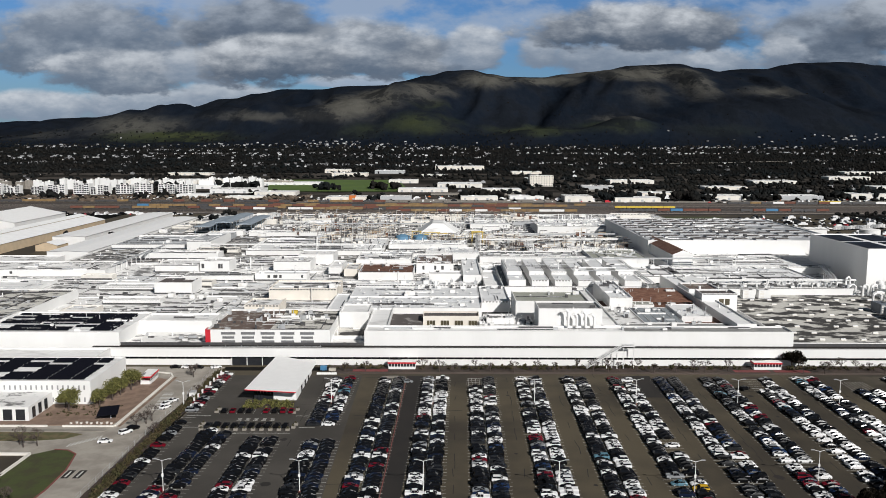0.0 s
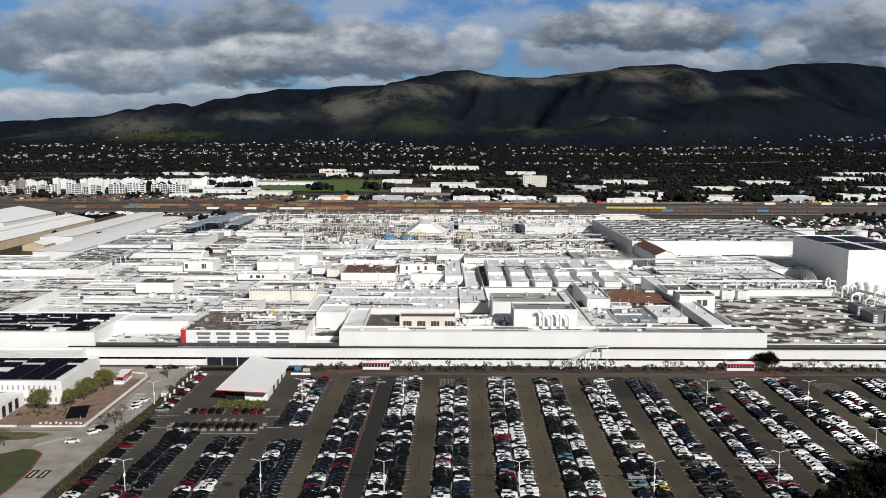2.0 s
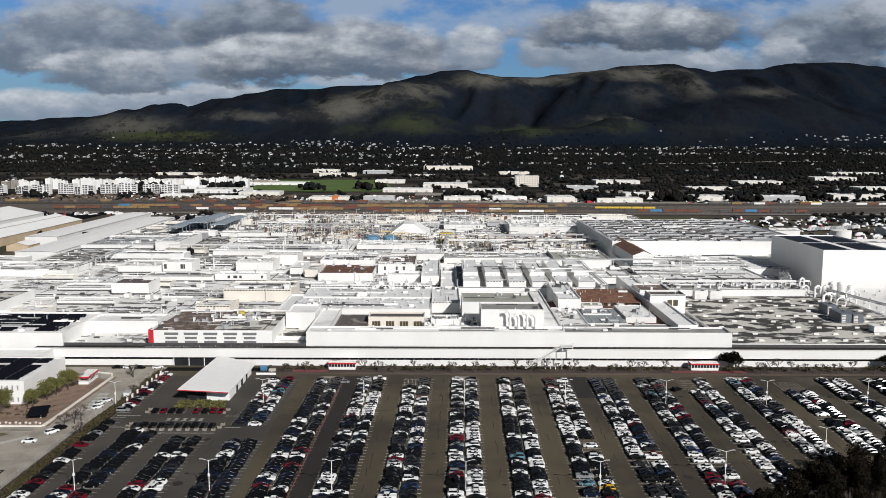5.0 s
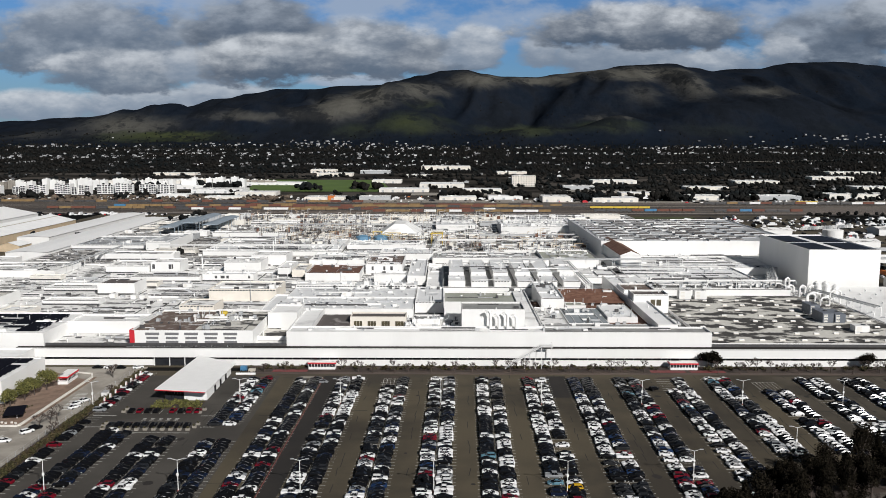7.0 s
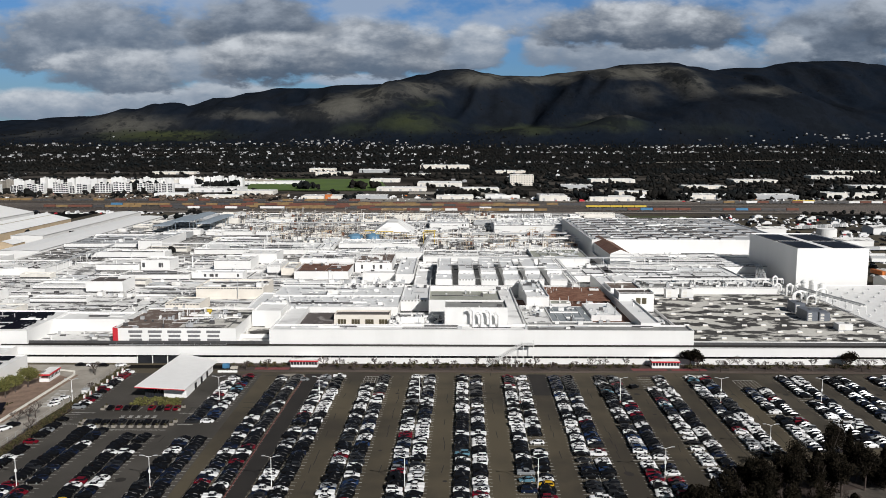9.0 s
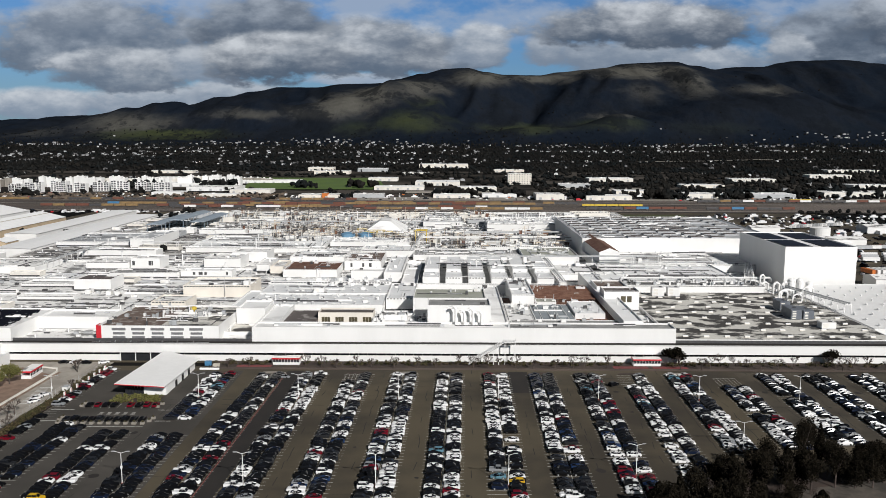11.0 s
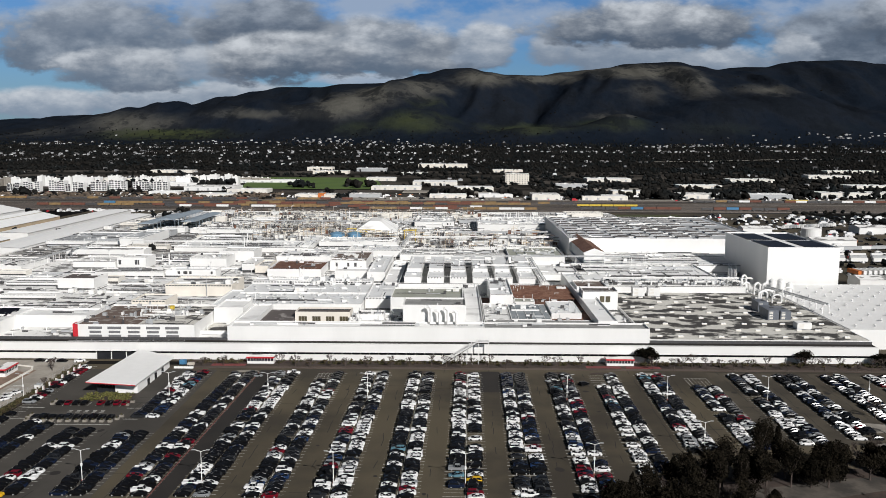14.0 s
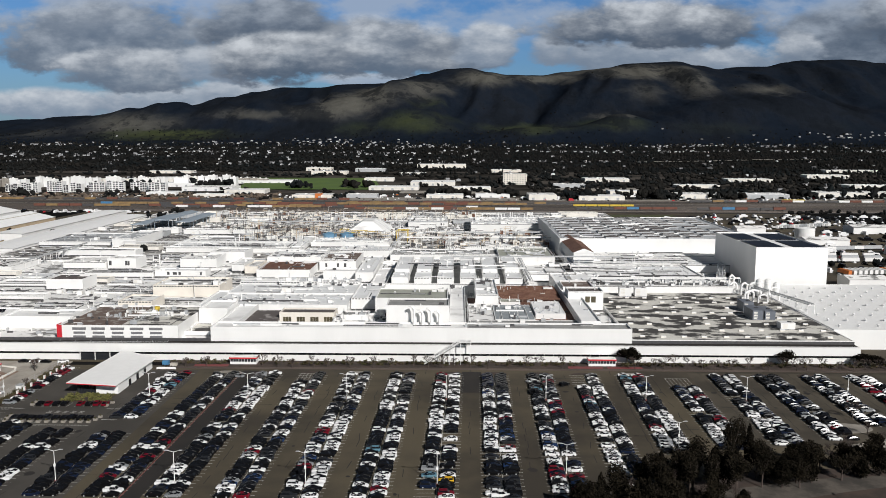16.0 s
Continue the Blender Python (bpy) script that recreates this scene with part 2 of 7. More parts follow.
YELLOW = material("yellow_paint", (0.62, 0.45, 0.05), 0.55, (0.45, 0.31, 0.05), 0.5, 0.6)
ORANGE = material("orange_paint", (0.60, 0.17, 0.03), 0.6, (0.42, 0.12, 0.03), 0.4, 0.6)
BLUE = material("blue_paint", (0.06, 0.20, 0.36), 0.5, (0.05, 0.13, 0.24), 0.5, 0.6)
TANK_BLUE = material("pale_blue_paint", (0.13, 0.27, 0.40), 0.5, (0.10, 0.20, 0.30), 0.3, 0.6)
SIGN_GREY = material("sign_grey", (0.17, 0.17, 0.175), 0.6, (0.13, 0.13, 0.135), 1.0, 0.5, fine=0.04)
LEAF_OLIVE = material("olive_leaves", (0.165, 0.155, 0.050), 0.9, (0.085, 0.090, 0.030), 0.5, 0.8, rand=0.7, spec=0.2)
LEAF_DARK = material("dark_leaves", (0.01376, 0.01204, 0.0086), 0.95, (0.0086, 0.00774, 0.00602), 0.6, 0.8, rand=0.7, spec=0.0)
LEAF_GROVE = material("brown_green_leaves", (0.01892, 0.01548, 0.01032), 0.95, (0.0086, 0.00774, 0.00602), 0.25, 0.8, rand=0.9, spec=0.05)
LEAF_HEDGE = material("hedge_leaves", (0.052, 0.052, 0.022), 0.9, (0.085, 0.062, 0.034), 0.4, 0.8, rand=0.8, spec=0.2)
# the blue-grey tint of these leaves stands in for distant haze
LEAF_TOWN = material("town_leaves_haze_tint", (0.01032, 0.01247, 0.01333), 0.95, (0.01892, 0.01677, 0.01462), 0.006, 0.8, rand=0.7, spec=0.0)
BARK = material("bark", (0.075, 0.055, 0.046), 0.9, (0.045, 0.034, 0.030), 2.0, 0.7)
TYRE = material("tyre_rubber", (0.015, 0.015, 0.015), 0.85)
HOUSE_WALL = material("house_walls", (0.40, 0.405, 0.42), 0.8, (0.20, 0.20, 0.20), 0.01, 0.8, rand=1.6)
HOUSE_ROOF = material("house_roofs", (0.045, 0.043, 0.045), 0.85, (0.13, 0.12, 0.12), 0.01, 0.8, rand=1.4)
BALLAST = material("track_ballast", (0.06192, 0.0473, 0.03526), 0.95, (0.01376, 0.01118, 0.00946), 0.06, 0.97, stretch=(0.05, 1, 1), bump_scale=0.4, fine=0.4, edge=(0.42, 0.58))
RAIL_STEEL = material("rail_steel", (0.20, 0.17, 0.15), 0.5, metal=0.4)


def hill_material():
    m = bpy.data.materials.new("hill_grass_cloud_shade")
    m.use_nodes = True
    n = Nodes(m.node_tree)
    pos = n.add("ShaderNodeTexCoord").outputs["Object"]
    xyz = n.add("ShaderNodeSeparateXYZ")
    n.put(xyz.inputs[0], pos)
    mid = n.noise(n.vmath("MULTIPLY", pos, (1.0, 0.45, 1.0)), 0.006, 6.0, 0.62)
    fine = n.noise(pos, 0.03, 5.0, 0.65)
    # dry and fresh grass, lightened as if sunlit between cloud shadows: x, height, half width, half height, weight
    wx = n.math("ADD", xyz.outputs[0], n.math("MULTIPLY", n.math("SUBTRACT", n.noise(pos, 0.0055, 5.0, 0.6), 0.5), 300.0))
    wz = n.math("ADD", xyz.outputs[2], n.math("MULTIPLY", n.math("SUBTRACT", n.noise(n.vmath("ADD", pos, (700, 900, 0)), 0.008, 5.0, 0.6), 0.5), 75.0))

    def lit_meadow(places):
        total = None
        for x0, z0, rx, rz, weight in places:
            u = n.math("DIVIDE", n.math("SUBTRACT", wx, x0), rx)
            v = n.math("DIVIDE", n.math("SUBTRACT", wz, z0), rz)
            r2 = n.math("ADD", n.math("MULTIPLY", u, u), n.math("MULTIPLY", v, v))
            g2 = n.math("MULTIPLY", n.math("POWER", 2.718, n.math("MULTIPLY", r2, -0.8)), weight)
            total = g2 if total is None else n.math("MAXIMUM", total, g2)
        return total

    dry = lit_meadow([(-440, 245, 130, 70, 1.0), (-290, 290, 150, 55, 0.95), (-97, 320, 120, 60, 0.75), (200, 395, 150, 55, 0.95), (520, 405, 170, 35, 0.9), (760, 440, 200, 30, 0.7), (1010, 430, 230, 50, 1.0), (1190, 350, 110, 80, 0.7), (940, 300, 110, 60, 0.5),
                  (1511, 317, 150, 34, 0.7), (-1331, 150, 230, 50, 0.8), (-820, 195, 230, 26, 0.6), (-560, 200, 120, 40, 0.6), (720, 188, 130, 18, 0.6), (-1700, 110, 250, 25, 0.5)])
    fresh = lit_meadow([(-110, 160, 170, 50, 0.72), (-1114, 104, 270, 24, 0.95), (-330, 135, 130, 40, 0.5), (351, 134, 240, 28, 0.6), (690, 150, 170, 36, 0.5), (1120, 135, 260, 32, 0.35), (1600, 150, 260, 40, 0.25), (-60, 250, 70, 40, 0.5)])
    # cloud shadow and blue haze are put into the slopes' base colour
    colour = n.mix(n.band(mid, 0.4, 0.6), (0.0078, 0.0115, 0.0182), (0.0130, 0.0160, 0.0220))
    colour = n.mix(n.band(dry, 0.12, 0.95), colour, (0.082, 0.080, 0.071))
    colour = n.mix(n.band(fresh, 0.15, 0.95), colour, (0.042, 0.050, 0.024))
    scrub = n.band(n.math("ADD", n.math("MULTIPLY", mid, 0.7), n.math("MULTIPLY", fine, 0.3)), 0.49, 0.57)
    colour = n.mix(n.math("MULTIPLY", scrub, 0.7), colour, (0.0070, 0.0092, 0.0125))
    colour = n.mix(0.35, colour, n.mix(fine, (0, 0, 0), (1, 1, 1)), "OVERLAY")
    b = n.add("ShaderNodeBsdfPrincipled")
    n.put(b.inputs["Base Color"], colour)
    b.inputs["Roughness"].default_value = 0.95
    b.inputs["Specular IOR Level"].default_value = 0.0
    k = n.add("ShaderNodeBump")
    k.inputs["Strength"].default_value = 1.0
    k.inputs["Distance"].default_value = 15.0
    n.put(k.inputs["Height"], n.math("ADD", mid, n.math("MULTIPLY", n.noise(n.vmath("MULTIPLY", pos, (1.0, 0.35, 1.0)), 0.016, 6.0, 0.65), 0.6)))
    n.put(b.inputs["Normal"], k.outputs[0])
    n.put(n.add("ShaderNodeOutputMaterial").inputs[0], b.outputs[0])
    return m


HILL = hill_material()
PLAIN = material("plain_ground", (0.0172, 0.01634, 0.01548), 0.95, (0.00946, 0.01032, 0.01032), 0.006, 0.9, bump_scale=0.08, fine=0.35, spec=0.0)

TOWN_GROUND = material("town_ground", (0.0731, 0.06536, 0.05848), 0.95, (0.01892, 0.01806, 0.01634), 0.012, 0.95, bump_scale=0.15, fine=0.5, stretch=(0.5, 1, 1), edge=(0.38, 0.60), spec=0.0)


# ---- mesh helpers ----
class Geo:
    """Collects faces, with a material slot for each."""

    def __init__(self):
        self.v, self.f, self.s = [], [], []

    def add(self, verts, faces, slot=0):
        k = len(self.v)
        self.v.extend(verts)
        self.f.extend(tuple(i + k for i in f) for f in faces)
        self.s.extend([slot] * len(faces))

    def quad(self, a, b, c, d, slot=0):
        self.add([a, b, c, d], [(0, 1, 2, 3)], slot)

    def box(self, x0, x1, y0, y1, z0, z1, slot=0, top=None):
        v = [(x0, y0, z0), (x1, y0, z0), (x1, y1, z0), (x0, y1, z0), (x0, y0, z1), (x1, y0, z1), (x1, y1, z1), (x0, y1, z1)]
        self.add(v, [(0, 3, 2, 1), (0, 1, 5, 4), (1, 2, 6, 5), (2, 3, 7, 6), (3, 0, 4, 7)], slot)
        self.add(v[4:], [(0, 1, 2, 3)], slot if top is None else top)

    def cyl(self, x, y, z0, z1, r, n=10, r2=None, slot=0):
        r2 = r if r2 is None else r2
        a = [2 * math.pi * i / n for i in range(n)]
        v = [(x + r * math.cos(t), y + r * math.sin(t), z0) for t in a] + [(x + r2 * math.cos(t), y + r2 * math.sin(t), z1) for t in a]
        self.add(v, [(i, (i + 1) % n, n + (i + 1) % n, n + i) for i in range(n)] + [tuple(range(n, 2 * n)), tuple(range(n - 1, -1, -1))], slot)

    def tube(self, a, b, r, n=6, r2=None, slot=0):
        a, b = Vector(a), Vector(b)
        r2 = r if r2 is None else r2
        q = (b - a).to_track_quat("Z", "X")
        ring = [q @ Vector((math.cos(2 * math.pi * i / n), math.sin(2 * math.pi * i / n), 0)) for i in range(n)]
        v = [tuple(a + p * r) for p in ring] + [tuple(b + p * r2) for p in ring]
        self.add(v, [(i, (i + 1) % n, n + (i + 1) % n, n + i) for i in range(n)] + [tuple(range(n, 2 * n)), tuple(range(n - 1, -1, -1))], slot)

    def gable(self, x0, x1, y0, y1, z0, z1, ridge, along="y", slot=0, top=1):
        if along == "y":
            xm = (x0 + x1) / 2
            v = [(x0, y0, z0), (x1, y0, z0), (x1, y1, z0), (x0, y1, z0), (x0, y0, z1), (x1, y0, z1), (x1, y1, z1), (x0, y1, z1), (xm, y0, ridge), (xm, y1, ridge)]
            self.add(v, [(0, 1, 5, 8, 4), (2, 3, 7, 9, 6), (1, 2, 6, 5), (3, 0, 4, 7)], slot)
            self.add(v, [(5, 6, 9, 8), (7, 4, 8, 9)], top)
        else:
            ym = (y0 + y1) / 2
            v = [(x0, y0, z0), (x1, y0, z0), (x1, y1, z0), (x0, y1, z0), (x0, y0, z1), (x1, y0, z1), (x1, y1, z1), (x0, y1, z1), (x0, ym, ridge), (x1, ym, ridge)]
            self.add(v, [(0, 1, 5, 4), (2, 3, 7, 6), (1, 2, 6, 9, 5), (3, 0, 4, 8, 7)], slot)
            self.add(v, [(4, 5, 9, 8), (6, 7, 8, 9)], top)

    def blob(self, x, y, z, rx, ry, rz, rng, slot=0, jag=0.3):
        v = []
        for p in ICO_V:
            k = 1 + rng.uniform(-jag, jag)
            v.append((x + p[0] * rx * k, y + p[1] * ry * k, z + p[2] * rz * k))
        self.add(v, ICO_F, slot)

    def mesh(self, name, mats):
        me = bpy.data.meshes.new(name)
        me.from_pydata(self.v, [], self.f)
        for m in mats if isinstance(mats, (list, tuple)) else [mats]:
            me.materials.append(m)
        me.polygons.foreach_set("material_index", self.s)
        me.update()
        return me


PHI = (1 + 5 ** 0.5) / 2
ICO_V = [Vector(p).normalized() for p in ((-1, PHI, 0), (1, PHI, 0), (-1, -PHI, 0), (1, -PHI, 0), (0, -1, PHI), (0, 1, PHI), (0, -1, -PHI), (0, 1, -PHI), (PHI, 0, -1), (PHI, 0, 1), (-PHI, 0, -1), (-PHI, 0, 1))]
ICO_F = [(0, 11, 5), (0, 5, 1), (0, 1, 7), (0, 7, 10), (0, 10, 11), (1, 5, 9), (5, 11, 4), (11, 10, 2), (10, 7, 6), (7, 1, 8), (3, 9, 4), (3, 4, 2), (3, 2, 6), (3, 6, 8), (3, 8, 9), (4, 9, 5), (2, 4, 11), (6, 2, 10), (8, 6, 7), (9, 8, 1)]


def part(name, geo, mats, parent, label=""):
    ob = new(name, geo.mesh(name, mats))
    ob.parent = parent
    if label:
        tagged(ob, label)
    return ob


def thing(name, label, category, group="", at=(0, 0, 0)):
    ob = new(name)
    ob.location = at
    return tagged(ob, label, category, group)


def solid(name, geo, mats, label, category, group="", kind=""):
    return tagged(new(name, geo.mesh(name, mats)), label, category, group, kind)


# ---- ground, plain and hills: one sheet ----
RIDGE = [(-5200, 150), (-3300, 165), (-2750, 178), (-2470, 180), (-2280, 193), (-2240, 184), (-2140, 206), (-1930, 212), (-1840, 206), (-1590, 244), (-1460, 226), (-1380, 235), (-1300, 279), (-1210, 313), (-1120, 320), (-1040, 342), (-880, 367), (-680, 367), (-530, 386), (-310, 389), (-240, 411), (-110, 439), (20, 467), (130, 473), (240, 452), (350, 434), (530, 434), (640, 449), (790, 462), (890, 474), (990, 496), (1130, 502), (1270, 506), (1360, 487), (1480, 466), (1580, 478), (1760, 485), (1860, 503), (1940, 516), (2220, 519), (2330, 501), (2470, 489), (2650, 470), (3200, 455), (5200, 430)]


def smooth(a, b, v):
    v = min(1.0, max(0.0, (v - a) / (b - a)))
    return v * v * (3 - 2 * v)


def ridge_height(x):
    for (xa, za), (xb, zb) in zip(RIDGE, RIDGE[1:]):
        if x <= xb:
            return za + (zb - za) * smooth(xa, xb, x)
    return RIDGE[-1][1]


# foothills: place, half widths, height
MOUNDS = [(-1290, 3800, 270, 300, 118), (-1600, 3620, 220, 200, 30), (-800, 3700, 260, 210, 105), (-230, 3860, 190, 340, 120), (-470, 3700, 150, 240, 55), (745, 3460, 165, 150, 88), (380, 3390, 240, 120, 55), (1157, 3600, 280, 210, 85),
          (1545, 3650, 270, 250, 88), (1500, 4060, 240, 230, 60), (1190, 4160, 100, 280, 45), (210, 4150, 170, 240, 35), (700, 4150, 130, 260, 38), (2150, 3560, 380, 260, 80), (-60, 3560, 150, 160, 45), (900, 4050, 110, 260, 45)]


def ground_height(x, y):
    if y < 1320:
        return -0.25
    z = -0.25 + 82 * (max(0.0, y - 1320) / 2080) ** 1.35 if y < 3400 else 82 - 0.25
    if y > 3250:
        up = smooth(3350, 4720, y)
        mid = 4 * up * (1 - up)
        bend = 130 * noise.noise((x / 700.0, y / 500.0, 0.4))
        fold = 1 - 2.0 * math.sqrt(noise.noise(((x + bend) / 330.0, y / 1500.0, 3.1)) ** 2 + 0.05)
        gully = 1 - 2.0 * math.sqrt(noise.noise(((x + bend) / 120.0, y / 600.0, 7.7)) ** 2 + 0.03)
        z += (ridge_height(x) - 82) * up ** 0.9
        z += mid * (72 * (fold - 0.45) + 46 * (gully - 0.4)) * min(1.0, ridge_height(x) / 400)
        z += 4 * noise.noise((x / 80.0, y / 80.0, 1.3)) * smooth(3250, 3700, y)
        if y > 4720:
            z -= (y - 4720) * 0.45
    if y > 2900:
        for mx, my, sx, sy, h in MOUNDS:
            z += h * math.exp(-((x - mx) / sx) ** 2 - ((y - my) / sy) ** 2)
    return z


def build_ground():
    xs = [-5200, -4200, -3600] + list(range(-3200, 3201, 19)) + [3600, 4200, 5200]
    ys = [-3000, -1000, 0, 300, 700, 1000, 1319] + list(range(1340, 3200, 90)) + list(range(3200, 4900, 24)) + [5000, 5300]
    g = Geo()
    nx = len(xs)
    g.v = [(x, y, ground_height(x, y)) for y in ys for x in xs]
    for j in range(len(ys) - 1):
        for i in range(nx - 1):
            g.f.append((j * nx + i, j * nx + i + 1, (j + 1) * nx + i + 1, (j + 1) * nx + i))
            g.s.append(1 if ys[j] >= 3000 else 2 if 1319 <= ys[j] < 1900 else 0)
    ob = solid("ground", g, [PLAIN, HILL, TOWN_GROUND], "plain rising to grassy hills with cloud shade in their colour", "ground", kind="structure")
    for p in ob.data.polygons:
        p.use_smooth = True


build_ground()


def slab(name, outline, z0, z1, mat, label, category="paving", kind="structure"):
    g = Geo()
    n = len(outline)
    v = [(x, y, z0) for x, y in outline] + [(x, y, z1) for x, y in outline]
    g.add(v, [tuple(range(n, 2 * n))] + [(i, (i + 1) % n, n + (i + 1) % n, n + i) for i in range(n)])
    return solid(name, g, mat, label, category, kind=kind)


def rect(x0, x1, y0, y1):
    return [(x0, y0), (x1, y0), (x1, y1), (x0, y1)]


SLOPE = 0.02


def row_x(k, y):
    x = -48.0 + 18.95 * k + SLOPE * (y - 303)
    # the short rows before the charging bays stand a little askew
    if k <= 0 and y < 278:
        x = {-2: -82.6, -1: -65.6, 0: -46.3}[k] + (0.045 if k == -2 else 0.0) * (y - 265)
    elif k == 1:
        x += 1.2
    return x


slab("parking_lot", [(-101, 120), (300, 120), (300, 348.2), (-99, 348.2)], -0.25, 0.0, ASPHALT, "worn olive-grey asphalt parking lot", "parking lot")
slab("road", [(-300, 120), (-108.5, 120), (-106, 280), (-101, 354), (-300, 354)], -0.25, -0.02, ROAD, "pale worn asphalt driveway with painted marks", "road")
slab("asphalt_patch", [(row_x(1, 100) + 5.6, 150), (row_x(2, 100) - 5.6, 150), (row_x(2, 341) - 5.4, 341), (row_x(1, 341) + 5.6, 341)], -0.2, 0.006, ASPHALT_NEW, "fresh dark asphalt aisle", "asphalt")
ASPHALT_GREY = material("grey_asphalt", (0.078, 0.071, 0.062), 0.9, (0.046, 0.042, 0.037), 0.03, 0.8, bump=0.3, bump_scale=3.0, fine=0.25, spec=0.25)
slab("asphalt_patch", [(-100.4, 150), (row_x(0, 150) + 7, 150), (row_x(0, 341) + 7, 341), (-98.4, 341)], -0.2, 0.004, ASPHALT_GREY, "older grey asphalt of the charging and delivery lot", "asphalt")
slab("asphalt_patch", [(row_x(6, 312) + 5.4, 312), (row_x(7, 312) - 5.4, 312), (row_x(7, 341) - 5.4, 341), (row_x(6, 341) + 5.4, 341)], -0.2, 0.006, ASPHALT_NEW, "fresh dark asphalt patch at the aisle's end", "asphalt")
slab("asphalt_patch", [(row_x(11, 255) + 6, 255), (300, 272), (300, 341), (row_x(11, 341) + 6, 341)], -0.2, 0.005, material("pale_asphalt", (0.086, 0.074, 0.056), 0.9, (0.046, 0.040, 0.032), 0.06, 0.8, bump=0.2, bump_scale=3.0, fine=0.25, spec=0.2), "older, paler asphalt of the lot", "asphalt")
DULL_PAVING = material("dull_brown_paving", (0.0989, 0.0731, 0.05848), 0.9, (0.0516, 0.03784, 0.03096), 0.15, 0.8, bump=0.2, bump_scale=4.0, stretch=(0.3, 1, 1))
slab("pavement", rect(-56, 262, 343.6, 346.2), -0.2, 0.14, DULL_PAVING, "dull brown pavement along the planted strip", "pavement")
slab("planting_strip", rect(-56, 262, 346.6, 356.4), -0.2, 0.10, SOIL, "brown planted soil strip before the factory", "planting bed")
for x0 in (-45, 118, 135):
    slab("pavement", rect(x0, x0 + 15, 346.8, 350.0), -0.2, 0.16, RED_PAVING, "red paved bus stop platform", "pavement")
slab("factory_yard", rect(-420, 520, 354.5, 1085), -0.25, 0.02, ASPHALT, "grey asphalt yard round the factory", "yard")
slab("service_road", rect(262, 620, 300, 355), -0.25, -0.01, ASPHALT, "asphalt service road", "road")

# ---- factory ----
factory = thing("factory_building", "huge low white factory with many flat roofs", "factory", at=(0, 356, 0))


def fpart(name, geo, mats, label="", parent=None):
    ob = part(name, geo, mats, parent or factory, label)
    if parent is None:
        ob.location = (0, -356, 0)
    return ob


ROOFS = []
hall_rng = random.Random(9)


def wall_dark_marks(g, x0, x1, y0, z0, z1):
    """Dark slots, louvres, doors or an edge line on a front wall, and painted shade at its foot, as the second
    material.
    """
    low = max(z0, BASE)
    tall, wide = z1 - low, x1 - x0
    kind = hall_rng.random()
    if tall < 0.9:
        return
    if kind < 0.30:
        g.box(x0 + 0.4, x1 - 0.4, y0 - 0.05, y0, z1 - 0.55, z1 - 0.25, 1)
    elif kind < 0.52:
        n = int(wide / 1.7)
        for i in range(n):
            a = x0 + 0.5 + i * (wide - 1.0) / n
            g.box(a, a + 0.9, y0 - 0.05, y0, z1 - 0.75, z1 - 0.2, 1)
    elif kind < 0.72 and tall > 2.2:
        for i in range(hall_rng.randrange(2, 6)):
            a, w = hall_rng.uniform(x0 + 0.5, x1 - 2.5), hall_rng.uniform(0.8, 1.9)
            g.box(a, a + w, y0 - 0.05, y0, low + tall * 0.3, low + tall * 0.75, 1)
    # dark strip along the wall's foot, drawn in as contact shade
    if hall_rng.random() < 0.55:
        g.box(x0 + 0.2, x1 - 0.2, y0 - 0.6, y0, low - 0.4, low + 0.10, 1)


def hall(x0, x1, y0, y1, z0, z1, roof=WHITE_ROOF, wall=WHITE_WALL, lip=0.8, label=""):
    """A block: walls with a parapet, and its roof set in behind it."""
    g = Geo()
    t = 0.35
    v = [(x0, y0, z0), (x1, y0, z0), (x1, y1, z0), (x0, y1, z0), (x0, y0, z1), (x1, y0, z1), (x1, y1, z1), (x0, y1, z1)]
    g.add(v, [(0, 1, 5, 4), (1, 2, 6, 5), (2, 3, 7, 6), (3, 0, 4, 7)])
    w = [(x0 + t, y0 + t, z1), (x1 - t, y0 + t, z1), (x1 - t, y1 - t, z1), (x0 + t, y1 - t, z1)]
    u = [(a, b, z1 - lip) for a, b, c in w]
    k = v[4:] + w + u
    g.add(k, [(0, 1, 5, 4), (1, 2, 6, 5), (2, 3, 7, 6), (3, 0, 4, 7), (4, 5, 9, 8), (5, 6, 10, 9), (6, 7, 11, 10), (7, 4, 8, 11)])
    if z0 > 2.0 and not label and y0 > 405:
        wall_dark_marks(g, x0, x1, y0, z0, z1)
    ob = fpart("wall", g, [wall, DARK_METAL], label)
    ROOFS.append((x0, x1, y0, y1, z1 - lip))
    r = Geo()
    r.add(u, [(0, 1, 2, 3)])
    part("roof", r, roof, ob)
    return ob


# the long front: a recessed window slit, a white band over it, and a dark roof strip behind
g = Geo(); g.box(-160, 246.5, 357.0, 361.0, 0, 2.7); fpart("front_wall", g, WHITE_WALL)
g = Geo(); g.box(-1.93, 1.93, -0.15, 0.15, 0, 1.35)
pane_mesh = g.mesh("window_pane", GLASS)
for i in range(100):
    ob = new("window_pane", pane_mesh)
    ob.parent = factory
    ob.location = (-158 + i * 4.07, 1.3, 2.7)
g = Geo(); g.box(-160.5, 247, 355.4, 361.0, 4.05, 7.7); fpart("front_band", g, WHITE_WALL)
g = Geo(); g.box(-160.3, 246.8, 357.6, 361.2, 7.7, 7.78); fpart("roof_strip", g, ASPHALT_NEW, "dark roofing strip behind the front edge")
g = Geo()
g.box(-160.3, 246.8, 361.2, 361.6, 7.7, 9.0); fpart("gutter", g, DARK_METAL, "dark gutter strip")

